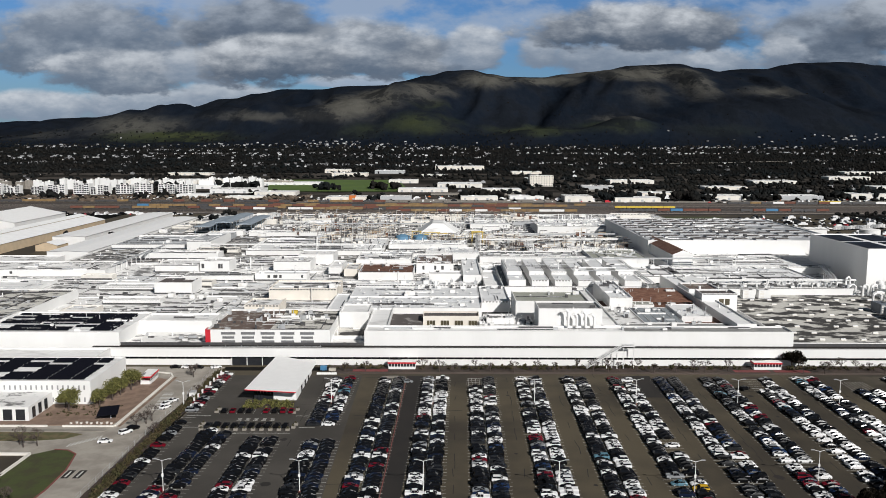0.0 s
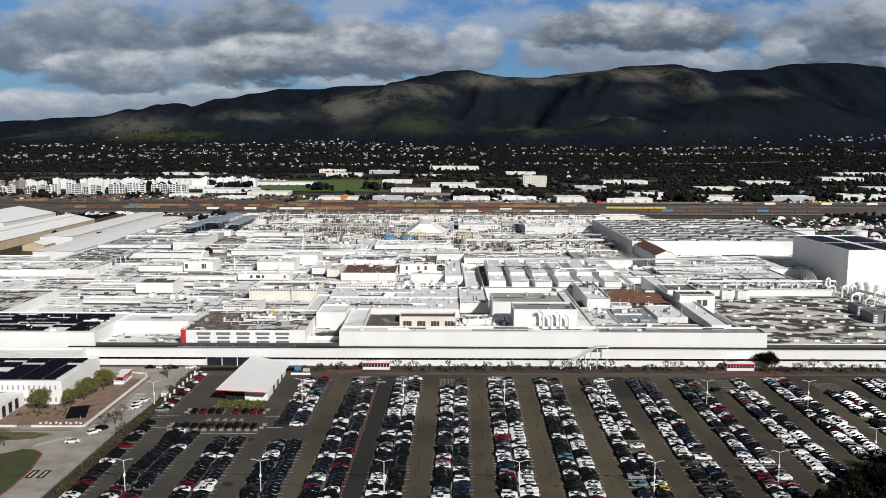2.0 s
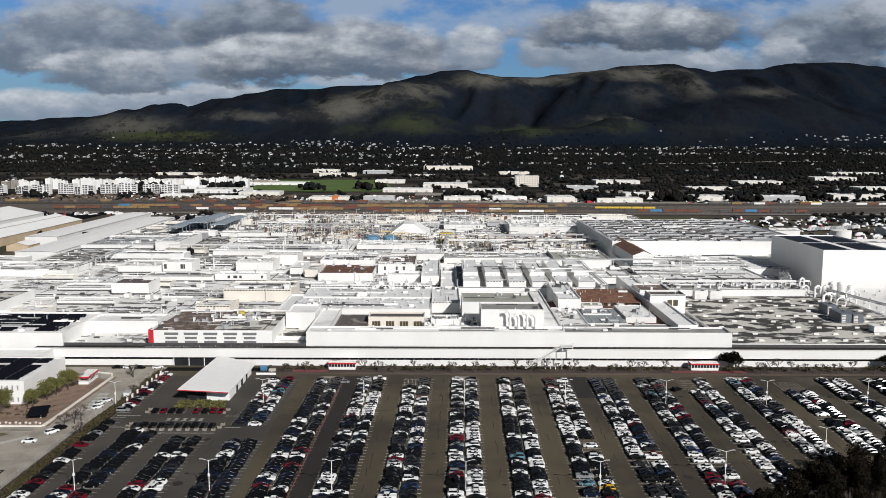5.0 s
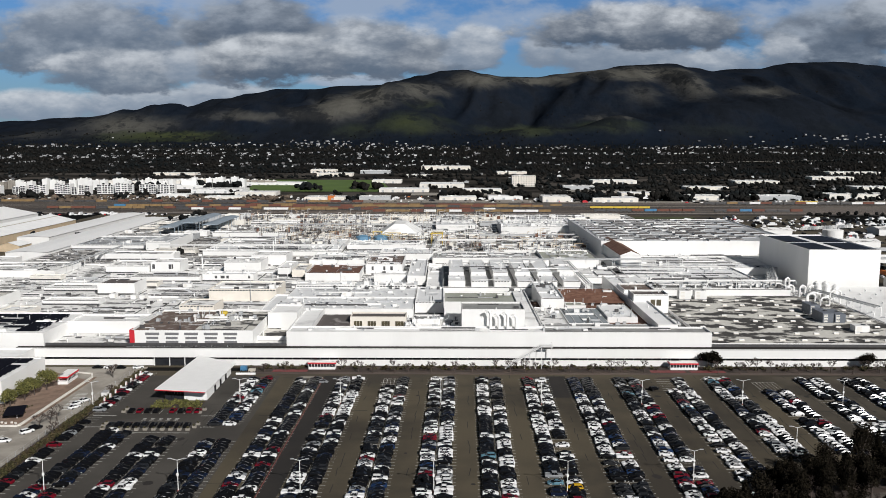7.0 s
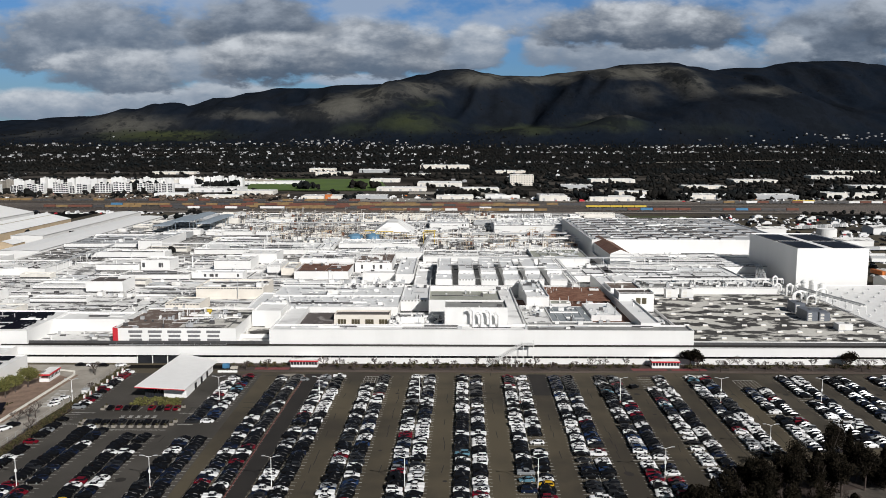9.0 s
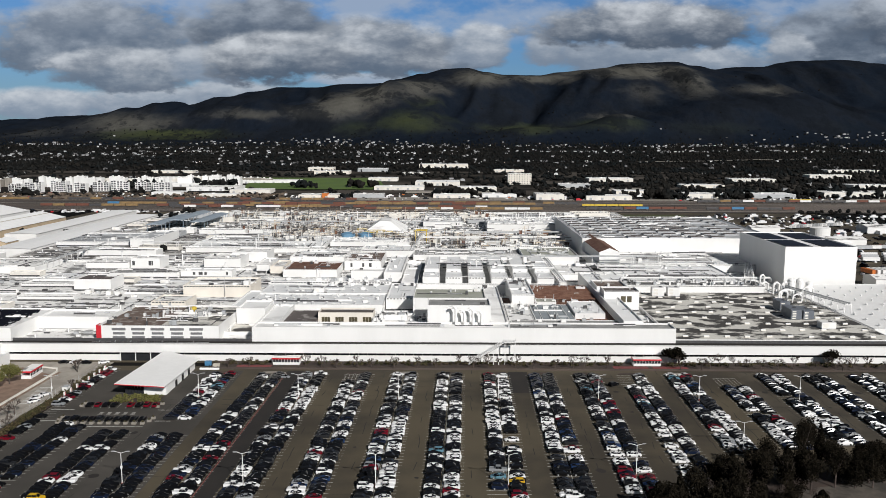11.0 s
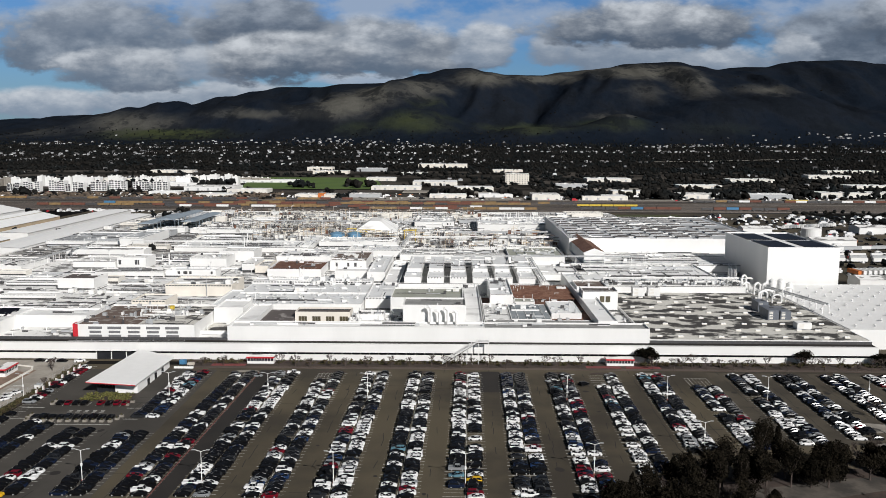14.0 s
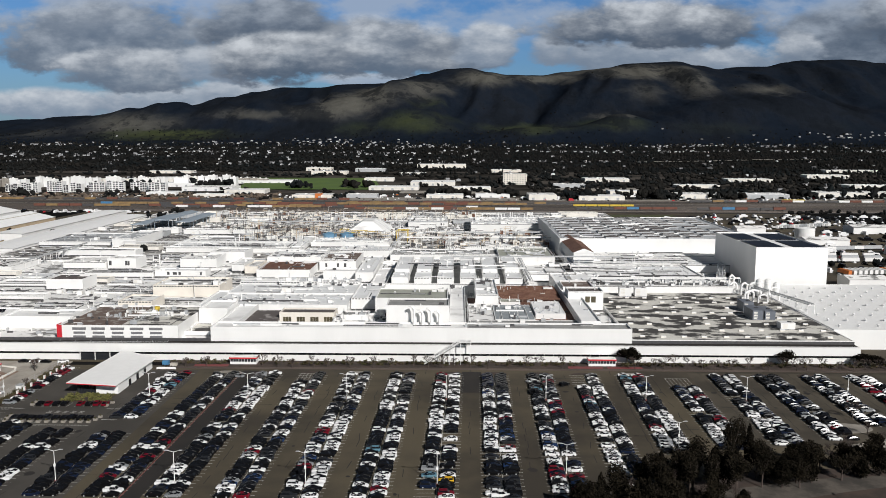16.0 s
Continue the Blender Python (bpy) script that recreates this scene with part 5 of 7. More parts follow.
shelter(-29.9, 350.5, 11.6, 4.0, 3.1)
shelter(127.3, 350.8, 11.8, 4.0, 3.1)
shelter(-124.3, 327.5, 10.5, 4.0, 3.3, 92)

# ---- delivery pavilion ----
pav = thing("delivery_pavilion", "low white-roofed delivery pavilion with a red fascia", "pavilion", at=(-70, 328, 0))
g = Geo()
top = [(-80.8, 304.8), (-61.4, 304.0), (-60.0, 345.0), (-78.4, 354.4)]
zz = (5.2, 4.4, 4.4, 5.2)
g.add([(x, y, z - 0.35) for (x, y), z in zip(top, zz)] + [(x, y, z) for (x, y), z in zip(top, zz)], [(4, 5, 6, 7), (3, 2, 1, 0), (0, 1, 5, 4), (1, 2, 6, 5), (2, 3, 7, 6), (3, 0, 4, 7)])
local(pav, "roof", g, PAV_ROOF)
g = Geo(); g.add([(-80.85, 304.7, 4.75), (-61.35, 303.9, 3.95), (-61.35, 303.9, 4.3), (-80.85, 304.7, 5.1)], [(0, 1, 2, 3)]); local(pav, "fascia", g, RED, "red fascia strip")
g = Geo(); g.box(-70.6, -61.9, 307.6, 344, 0, 4.05); g.box(-78, -70.6, 316, 350, 0, 4.2); local(pav, "wall", g, WHITE_WALL)
for i in range(6):
    g = Geo(); x = -78 + i * 1.22; g.box(x, x + 1.12, 308.0, 308.1, 0.1, 4.4); local(pav, "pane", g, GLASS)
g = Geo(); g.box(-78.1, -78.0, 308, 316, 0, 4.5); local(pav, "side_glass", g, GLASS)
for y in (318, 326, 334):
    g = Geo(); g.box(-61.9, -61.78, y, y + 2.4, 0, 2.6); local(pav, "door", g, GLASS)
slab("planting_bed", [(-80, 297), (-62, 297), (-62, 306.5), (-80, 306.5)], -0.2, 0.1, SOIL, "planted bed before the pavilion", "planting bed")

# ---- plants ----
def leaf_cloud(g, n, cx, cy, cz, rx, ry, rz, size, rng, shape="round"):
    for _ in range(n):
        while True:
            p = Vector((rng.uniform(-1, 1), rng.uniform(-1, 1), rng.uniform(-1, 1)))
            if p.length < 1:
                break
        if shape == "cone":
            h = (p.z + 1) / 2
            k = (1.05 - h) * (0.75 + 0.25 * math.sin(h * 26))
            p = Vector((p.x * k, p.y * k, p.z))
        elif shape == "plume":
            h = (p.z + 1) / 2
            k = (1.02 - h) ** 0.55 * (0.82 + 0.18 * math.sin(h * 17 + p.x * 2))
            p = Vector((p.x * k, p.y * k, p.z))
        elif p.length > 0:
            p = p * (0.55 + 0.45 * p.length)
        c = Vector((cx + p.x * rx, cy + p.y * ry, cz + p.z * rz))
        a = Vector((rng.gauss(0, 1), rng.gauss(0, 1), rng.gauss(0, 1))).normalized()
        b2 = a.cross(Vector((rng.gauss(0, 1), rng.gauss(0, 1), rng.gauss(0, 1)))).normalized()
        s = size * rng.uniform(0.6, 1.4)
        g.add([tuple(c + a * s), tuple(c + b2 * s * 0.6), tuple(c - a * s), tuple(c - b2 * s * 0.6)], [(0, 1, 2, 3)])


def leafy_tree(x, y, h, r, mat, label, group, seed, shape="round", z=0.0, leaves=900, size=0.5):
    rr = random.Random(seed)
    t = thing("tree", label, "tree", group, (x, y, z))
    g = Geo()
    if shape != "round":
        g.tube((0, 0, 0), (0.1, 0, h * 0.95), 0.3, 7, 0.05)
        for i in range(10):
            a, hh = rr.uniform(0, 6.28), h * rr.uniform(0.15, 0.8)
            g.tube((0, 0, hh), (math.cos(a) * r * 0.7 * (1.05 - hh / h), math.sin(a) * r * 0.7 * (1.05 - hh / h), hh + 0.4), 0.09, 5, 0.03)
    else:
        g.tube((0, 0, 0), (0.1, 0.1, h * 0.4), 0.28, 7, 0.2)
        for i in range(7):
            a = i * 0.9 + rr.uniform(-0.3, 0.3)
            g.tube((0.1, 0.1, h * rr.uniform(0.3, 0.4)), (math.cos(a) * r * 0.6, math.sin(a) * r * 0.6, h * rr.uniform(0.6, 0.85)), 0.13, 5, 0.04)
    part("trunk", g, BARK, t)
    g = Geo()
    if shape != "round":
        leaf_cloud(g, leaves, 0, 0, h * 0.54, r, r, h * 0.47, size, rr, shape)
    else:
        for i in range(9):
            a = rr.uniform(0, 6.28)
            d = rr.uniform(0.1, 0.6) * r
            leaf_cloud(g, leaves // 9, math.cos(a) * d, math.sin(a) * d, h * rr.uniform(0.5, 0.8), r * rr.uniform(0.4, 0.6), r * rr.uniform(0.4, 0.6), h * rr.uniform(0.16, 0.26), size, rr)
    part("crown", g, mat, t)
    return t


def bare_tree(seed, h):
    rr = random.Random(seed)
    t = thing("bare_tree", "leafless winter tree with fine branches", "tree", "bare trees along the front")
    g = Geo()

    def grow(p, d, l, r, depth):
        q = p + d * l
        g.tube(p, q, r, 4 if depth > 2 else 3, r * 0.65)
        if depth:
            for _ in range(3):
                e = (d + Vector((rr.uniform(-0.9, 0.9), rr.uniform(-0.9, 0.9), rr.uniform(-0.1, 0.5)))).normalized()
                grow(q, e, l * rr.uniform(0.6, 0.8), r * 0.66, depth - 1)
    grow(Vector((0, 0, 0)), Vector((0, 0, 1)), h * 0.26, 0.20, 6)
    part("limb_crown", g, BARK, t)
    return t


for i, (x, y, h, r) in enumerate(((-142.5, 294.5, 8.0, 4.6), (-133.5, 300.0, 7.2, 4.0), (-131.5, 307.0, 7.6, 4.2), (-131.0, 313.5, 8.2, 4.2), (-129.5, 320.5, 8.6, 4.6), (-145.0, 297.5, 6.4, 3.2))):
    leafy_tree(x, y, h, r, LEAF_OLIVE, "round olive-green tree on the plaza", "plaza trees", 40 + i, leaves=3200, size=0.26)
for i, (x, y, h, r) in enumerate(((144.5, 353.6, 8.2, 4.6), (147.6, 354.0, 6.2, 3.6), (214.5, 353.4, 7.2, 5.0), (247.5, 353.0, 6.0, 4.0), (252.5, 352, 5.2, 3.5))):
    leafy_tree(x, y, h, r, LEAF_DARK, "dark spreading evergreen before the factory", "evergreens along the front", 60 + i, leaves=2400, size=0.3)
bares = [Repeat(bare_tree(s3, hh)) for s3, hh in ((1, 6.5), (2, 7.5), (3, 5.5))]
tall_bares = [Repeat(bare_tree(s3, hh)) for s3, hh in ((4, 10.5), (5, 9.0))]
rng = random.Random(5)
x = -48.0
while x < 258:
    if not (-34 < x < -16 or 124 < x < 142):
        bares[rng.randrange(3)].put(x, rng.uniform(344.5, 349.5), 0.1, rng.uniform(0, 360))
    x += rng.uniform(5, 10) if x < 150 else rng.uniform(4, 8)
for x, y in ((-109.5, 281), (-111.5, 277.5), (-108.5, 284), (-101.5, 314), (-110, 338), (-112, 341), (-137, 259.5), (-141, 258.5), (-143.5, 261), (-126, 208), (-124, 214), (208, 268), (211, 285), (226, 290), (-133, 226), (-102.5, 268)):
    bares[rng.randrange(3)].put(x, y, 0.0, rng.uniform(0, 360))
grove = random.Random(15)
for i in range(112):
    if i < 34:
        x, y = grove.uniform(102, 127), grove.uniform(188, 209)
        tall = 11 + 4.5 * smooth(102, 116, x)
    elif i < 92:
        x = 122 + 82 * ((i - 34) / 58.0) + grove.uniform(-2, 2)
        y = 222 + 0.28 * (x - 122) + grove.uniform(-11, 6)
        tall = 11.5 + 7 * math.exp(-((x - 153) / 6.0) ** 2) + 2 * smooth(120, 140, x) - 4 * smooth(158, 172, x)
    else:
        x, y, tall = grove.uniform(122, 150), grove.uniform(192, 216), 8
    h = tall * grove.uniform(0.62, 1.0)
    kind = grove.random()
    if kind < 0.10:
        bares[grove.randrange(3)].put(x, y, 0.1, grove.uniform(0, 360))
        continue
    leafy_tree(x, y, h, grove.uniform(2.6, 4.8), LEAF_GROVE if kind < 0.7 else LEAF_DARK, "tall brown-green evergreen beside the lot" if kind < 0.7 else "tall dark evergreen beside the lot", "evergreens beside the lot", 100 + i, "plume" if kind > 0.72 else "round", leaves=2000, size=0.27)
slab("footpath", [(128, 214), (150, 224), (176, 231), (205, 235), (205, 229), (180, 222), (156, 214), (140, 206)], -0.1, 0.10, material("dirt_path", (0.10, 0.085, 0.07), 0.95, (0.03, 0.026, 0.022), 0.12, 0.9, fine=0.3, bump_scale=1.0), "pale dirt path below the trees", "path")
for i, (x, y) in enumerate(((118, 212), (131, 219), (146, 236), (160, 238), (176, 240), (190, 246), (205, 250))):
    tall_bares[i % 2].put(x, y, 0.09, i * 50)
g = Geo()
rr = random.Random(8)
for i in range(420):
    x = rr.uniform(-56, 258)
    if -32 < x < -17 or 125 < x < 141:
        continue
    y, r, h = rr.uniform(350, 355.5), rr.uniform(0.5, 1.1), rr.uniform(0.6, 1.5)
    leaf_cloud(g, 26, x, y, h * 0.5 + 0.1, r, r, h * 0.55, 0.3, rr)
for i in range(760):
    t2 = rr.random()
    y = 130 + 216 * t2
    x = -104.6 + 0.018 * (y - 120) + rr.uniform(-1.5, 1.3)
    if rr.random() < 0.8 and noise.noise((0, y / 9.0, 0)) > -0.35:
        leaf_cloud(g, 30, x, y, 0.75, 0.9, 1.1, 0.95, 0.26, rr)
bed = Geo()
for i in range(110):
    x, y = rr.uniform(-80, -62), rr.uniform(297.5, 306)
    leaf_cloud(bed, 26, x, y, 0.6, 0.8, 0.8, 0.65, 0.24, rr)
solid("bed_shrubs", bed, LEAF_OLIVE, "olive-green shrubs in the pavilion's bed", "shrubs", kind="stuff")
for i in range(60):
    x, y = rr.uniform(-148, -124), rr.uniform(288, 300)
    leaf_cloud(g, 14, x, y, 0.35, 0.8, 0.6, 0.35, 0.25, rr)
solid("hedge", g, LEAF_HEDGE, "low mixed hedge and shrubs", "hedge", kind="stuff")

# boundary fence at the drive
fence = thing("fence", "thin grey chain-link fence along the drive", "fence", at=(-107, 240, 0))
for i in range(46):
    y = 130 + i * 4.8
    x = -108.2 + 0.018 * (y - 120)
    g = Geo(); g.cyl(x, y, -0.05, 1.9, 0.05, 5); local(fence, "post", g, METAL)
g = Geo()
for z in (0.2, 1.0, 1.85):
    g.tube((-108.0, 130, z), (-104.1, 348, z), 0.03, 4)
local(fence, "rail", g, METAL)


# ---- lamp posts ----
def lamp_post():
    t = thing("street_lamp", "white twin-arm parking lot lamp post", "street lamp", "lamp posts of the parking lot")
    g = Geo(); g.cyl(0, 0, 0.7, 9.6, 0.13, 8, 0.09); part("pole", g, WHITE_WALL, t)
    g = Geo(); g.cyl(0, 0, 0, 0.7, 0.35, 10); part("base", g, RED_LINE, t, "red-painted concrete base")
    for sgn in (-1, 1):
        g = Geo(); g.tube((0, 0, 9.5), (sgn * 1.7, 0, 10.0), 0.07, 5); arm = part("arm", g, WHITE_WALL, t)
        g = Geo(); g.box(min(sgn * 1.6, sgn * 2.6), max(sgn * 1.6, sgn * 2.6), -0.22, 0.22, 9.95, 10.12); part("lamp_head", g, METAL, arm)
    g = Geo(); g.box(-0.28, 0.28, -0.2, 0.2, 4.9, 5.7); part("control_box", g, WHITE_WALL, t)
    return t


lamps = Repeat(lamp_post())
for k in range(-2, 16, 2):
    for y in (303, 224):
        if (k == -2 and y == 303) or (k >= 12 and y == 224):
            continue
        yy = y + (8 if k >= 8 and y == 224 else 0) + (20 if k >= 10 and y == 224 else 0)
        lamps.put(row_x(k, yy), yy, 0, 0)
lamps.put(-102.0, 299.0, 0, 0)
for x, y in ((212, 262), (184, 205), (230, 272)):
    lamps.put(x, y, 0, 90)


# ---- cars ----
def paint(name, col, rough=0.22, metal=0.0):
    m = material(name, col, rough, tuple(c * 0.92 for c in col), 0.7, 0.5, metal=metal, fine=0.02)
    b = [n for n in m.node_tree.nodes if n.type == "BSDF_PRINCIPLED"][0]
    b.inputs["Specular IOR Level"].default_value = 0.07
    return m


PAINTS = {"white": paint("white_car_paint", (0.74, 0.74, 0.74)), "black": paint("black_car_paint", (0.006, 0.006, 0.0065)), "navy": paint("navy_car_paint", (0.008, 0.013, 0.030)), "grey": paint("grey_car_paint", (0.022, 0.023, 0.025), 0.25, 0.0),
          "silver": paint("silver_car_paint", (0.24, 0.25, 0.26), 0.35, 0.1), "red": paint("red_car_paint", (0.135, 0.006, 0.014)), "blue": paint("blue_car_paint", (0.014, 0.032, 0.085)), "yellow": paint("yellow_car_paint", (0.6, 0.36, 0.02)), "pale_blue": paint("pale_blue_car_paint", (0.11, 0.22, 0.28))}
HEADLIGHT = material("headlight_glass", (0.16, 0.16, 0.16), 0.3, spec=0.2)
CAR_GLASS = material("car_glass", (0.006, 0.0065, 0.008), 0.15, fine=0.01, spec=0.12)

# stations along the car: place, half width, sill, shoulder, top of the lower body
HULLS = {"sedan": ([(-2.35, 0.70, 0.35, 0.55, 0.72), (-2.2, 0.88, 0.25, 0.75, 0.95), (-1.2, 0.92, 0.2, 0.85, 1.0), (0.0, 0.92, 0.2, 0.82, 0.95), (1.0, 0.92, 0.2, 0.80, 0.92), (2.0, 0.88, 0.25, 0.70, 0.78), (2.36, 0.66, 0.35, 0.5, 0.62)],
                   (-2.0, -0.80, 0.12, 1.25), (0.82, 0.58), 1.44),
         "suv": ([(-2.35, 0.80, 0.4, 0.75, 1.0), (-2.25, 0.92, 0.3, 0.95, 1.12), (-1.2, 0.95, 0.25, 1.0, 1.15), (0.0, 0.95, 0.25, 0.98, 1.1), (0.9, 0.95, 0.25, 0.95, 1.08), (2.1, 0.90, 0.3, 0.85, 0.98), (2.38, 0.72, 0.4, 0.6, 0.8)],
                 (-2.25, -1.85, 0.25, 1.05), (0.86, 0.70), 1.72),
         "pickup": ([(-2.7, 0.90, 0.45, 0.8, 1.05), (-2.65, 0.95, 0.4, 0.9, 1.1), (-1.0, 0.96, 0.35, 0.95, 1.1), (0.0, 0.96, 0.35, 0.95, 1.1), (1.1, 0.96, 0.35, 0.95, 1.12), (2.4, 0.92, 0.4, 0.9, 1.05), (2.7, 0.78, 0.45, 0.65, 0.85)],
                    (-0.9, -0.65, 0.7, 1.3), (0.84, 0.72), 1.85)}


def car_geo(kind):
    """Body, glazing and wheel meshes of a kind of car, nose to +x."""
    st, (xa, xb, xc, xd), (wb, wt), zr = HULLS[kind]
    body = Geo()
    rings = []
    for x, w, z0, z1, z2 in st:
        rings.append([(x, -w, z0), (x, -w * 1.02, z1), (x, -w * 0.9, z2), (x, w * 0.9, z2), (x, w * 1.02, z1), (x, w, z0)])
    v = [p for r in rings for p in r]
    f = []
    for i in range(len(st) - 1):
        for j in range(5):
            f.append((i * 6 + j, i * 6 + j + 1, i * 6 + j + 7, i * 6 + j + 6))
    f += [(0, 5, 4, 3, 2, 1), tuple(len(v) - 6 + j for j in range(6))]
    body.add(v, f)
    body.box(xb, xc, -wt, wt, zr - 0.05, zr)
    if kind == "pickup":
        body.box(-2.65, -0.95, -0.93, -0.8, 1.05, 1.25)
        body.box(-2.65, -0.95, 0.8, 0.93, 1.05, 1.25)
    for sy in (-1, 1):
        for px0, pz0, px1, pz1 in ((xa, 1.0, xb, zr - 0.03), (xc, zr - 0.03, xd, 1.0), ((xb + xc) / 2, zr - 0.03, (xb + xc) / 2 + 0.05, 1.0)):
            w0 = wt if pz0 > 1.1 else wb
            w1 = wt if pz1 > 1.1 else wb
            body.tube((px0, sy * w0, pz0), (px1, sy * w1, pz1), 0.038, 3)
    zb = st[3][4] - 0.06
    glass = Geo()
    glass.add([(xa, -wb, zb), (xd, -wb, zb), (xd, wb, zb), (xa, wb, zb), (xb, -wt + 0.02, zr - 0.05), (xc, -wt + 0.02, zr - 0.05), (xc, wt - 0.02, zr - 0.05), (xb, wt - 0.02, zr - 0.05)], [(0, 1, 5, 4), (1, 2, 6, 5), (2, 3, 7, 6), (3, 0, 4, 7), (4, 5, 6, 7)])
    wheel = Geo()
    n = 10
    ring = [(0.34 * math.cos(2 * math.pi * i / n), 0.34 * math.sin(2 * math.pi * i / n)) for i in range(n)]
    wheel.add([(a, -0.11, b2) for a, b2 in ring] + [(a, 0.11, b2) for a, b2 in ring], [(i, (i + 1) % n, n + (i + 1) % n, n + i) for i in range(n)] + [tuple(range(n)), tuple(range(2 * n - 1, n - 1, -1))])
    wheel.add([(a * 0.6, -0.125, b2 * 0.6) for a, b2 in ring] + [(a * 0.6, 0.125, b2 * 0.6) for a, b2 in ring], [tuple(range(n)), tuple(range(2 * n - 1, n - 1, -1))], 1)
    return body, glass, wheel


CAR = {k: car_geo(k) for k in HULLS}
WHEELS = {"sedan": 1.42, "suv": 1.42, "pickup": 1.65}
car_mesh = {}
CAR_WORD = {"sedan": "saloon car", "suv": "tall estate car", "pickup": "pickup truck"}


def make_car(kind, colour):
    t = thing("pickup_truck" if kind == "pickup" else "car", "parked %s %s on the parking lot" % (colour.replace("_", " "), CAR_WORD[kind]), "truck" if kind == "pickup" else "car", "cars parked in rows")
    body, glass, wheel = CAR[kind]
    if kind not in car_mesh:
        car_mesh[kind] = (glass.mesh("glazing", CAR_GLASS), wheel.mesh("wheel", [TYRE, METAL]))
    part("body", body, PAINTS[colour], t)
    ob = new("glazing", car_mesh[kind][0]); ob.parent = t
    for x in (-WHEELS[kind], WHEELS[kind]):
        for y in (-0.84, 0.84):
            ob = new("wheel", car_mesh[kind][1]); ob.parent = t; ob.location = (x, y, 0.34)
    for y in (-0.62, 0.62):
        g = Geo(); e = HULLS[kind][0][-1]; g.box(e[0] - 0.16, e[0] - 0.02, y - 0.16, y + 0.16, e[3] + 0.02, e[4] - 0.02)
        part("headlight", g, HEADLIGHT, t)
    return t


rng = random.Random(21)
ROWS = {-2: [(214, 274)], -1: [(214, 268)], 0: [(214, 264), (278.5, 337)], 10: [(247, 337)], 11: [(253, 322)], 12: [(257, 337)], 13: [(262, 337)], 14: [(276, 337)], 15: [(284, 337)], 16: [(290, 337)]}
cars = []  # place, heading, kind, colour
MIX = ["white"] * 25 + ["black"] * 46 + ["grey"] * 12 + ["navy"] * 8 + ["silver"] * 6 + ["red"] * 5 + ["blue"] * 2 + ["pale_blue"]
DARK_MIX = ["black"] * 74 + ["navy"] * 10 + ["grey"] * 5 + ["white"] * 6 + ["red"] * 3 + ["silver"] * 1


def pick(colours, x, y, head):
    kind = rng.choices(("sedan", "suv", "pickup"), (0.68, 0.27, 0.05))[0]
    colour = rng.choice(colours)
    if kind == "pickup" and colour not in ("white", "black", "silver", "grey"):
        colour = "white"
    cars.append((x, y, head, kind, colour))


lines = Geo()
for k in range(-2, 17):
    for y0, y1 in ROWS.get(k, [(214, 337)]):
        for side in (-1, 1):
            y = y0 + 1.25
            block = MIX
            while y < y1 - 1:
                x = row_x(k, y) + side * 2.75
                new_kind = k in (-2, -1, 1) or (k == 0 and y < 262)
                if rng.random() < 0.1:
                    block = rng.choice((MIX, MIX, MIX[:60:3], ["black", "navy", "grey", "black", "black", "white"]))
                fill = 0.985 if new_kind else (0.82 if y < 250 and k > 5 else 0.94)
                hatch = (k == 3 and side < 0 and y > 325) or (k == 11 and y > 320) or (k == 9 and side < 0 and y > 318)
                if rng.random() < fill and not hatch:
                    pick(DARK_MIX if new_kind and rng.random() < 0.92 else block, x + rng.gauss(0, 0.16), y + rng.gauss(0, 0.07), (0 if side < 0 else 180) + rng.choice((0, 0, 0, 180)) + rng.gauss(0, 1.2))
                lines.box(*sorted((row_x(k, y) + side * 0.15, row_x(k, y) + side * 6.3)), y + 1.19, y + 1.33, 0.0, 0.008)
                y += 2.5
# single row at the hedge, the charging bays, and the drive
y = 213.4
while y < 345:
    x = -97.6 + 0.012 * (y - 222)
    if rng.random() < 0.86 and not 283 < y < 292:
        pick(["white"] * 3 + ["black"] * 6 + ["grey", "red", "silver"], x - 0.8, y, rng.choice((0, 180)))
    lines.box(x - 2.7, x + 2.7, y + 1.3, y + 1.41, 0.0, 0.008)
    y += 2.7
for i in range(9):
    if i != 4:
        pick(["black"] * 5 + ["red"] * 3 + ["grey"], -85.6 + i * 3.05, 294.0, 90 + rng.gauss(0, 2))
    lines.box(-87.1 + i * 3.05, -86.98 + i * 3.05, 291.5, 296.5, 0.0, 0.008)
for i in range(10):
    pick(["black"] * 6 + ["grey"] * 1, -87.0 + i * 2.95, 278.4, 90 + rng.gauss(0, 2))
    lines.box(-88.4 + i * 2.95, -88.28 + i * 2.95, 276.0, 281.0, 0.0, 0.008)
for x, y, a in ((-113, 271.5, 55), (-116.5, 263.0, 10), (-111.8, 275, 60), (-108.5, 298, 62), (-109.5, 302, 62), (-108.2, 306, 62), (-122, 352, 5), (-112, 351.6, 0), (-117, 351.8, 0), (-104.5, 352, 30), (-78.9, 331, 80)):
    pick(["white"] * 4 + ["black"], x, y, a)
for x, y in ((-21, 331), (100, 327), (113, 322), (-6.5, 322), (62.0, 322)):
    pick(["black", "grey", "silver"], x, y, rng.uniform(0, 360))
cars.append((82.0, 217.0, 2, "pickup", "white"))
cars.append((-66.0, 213.8, 0, "suv", "yellow"))
cars.append((66.6, 226.2, 180, "suv", "yellow"))

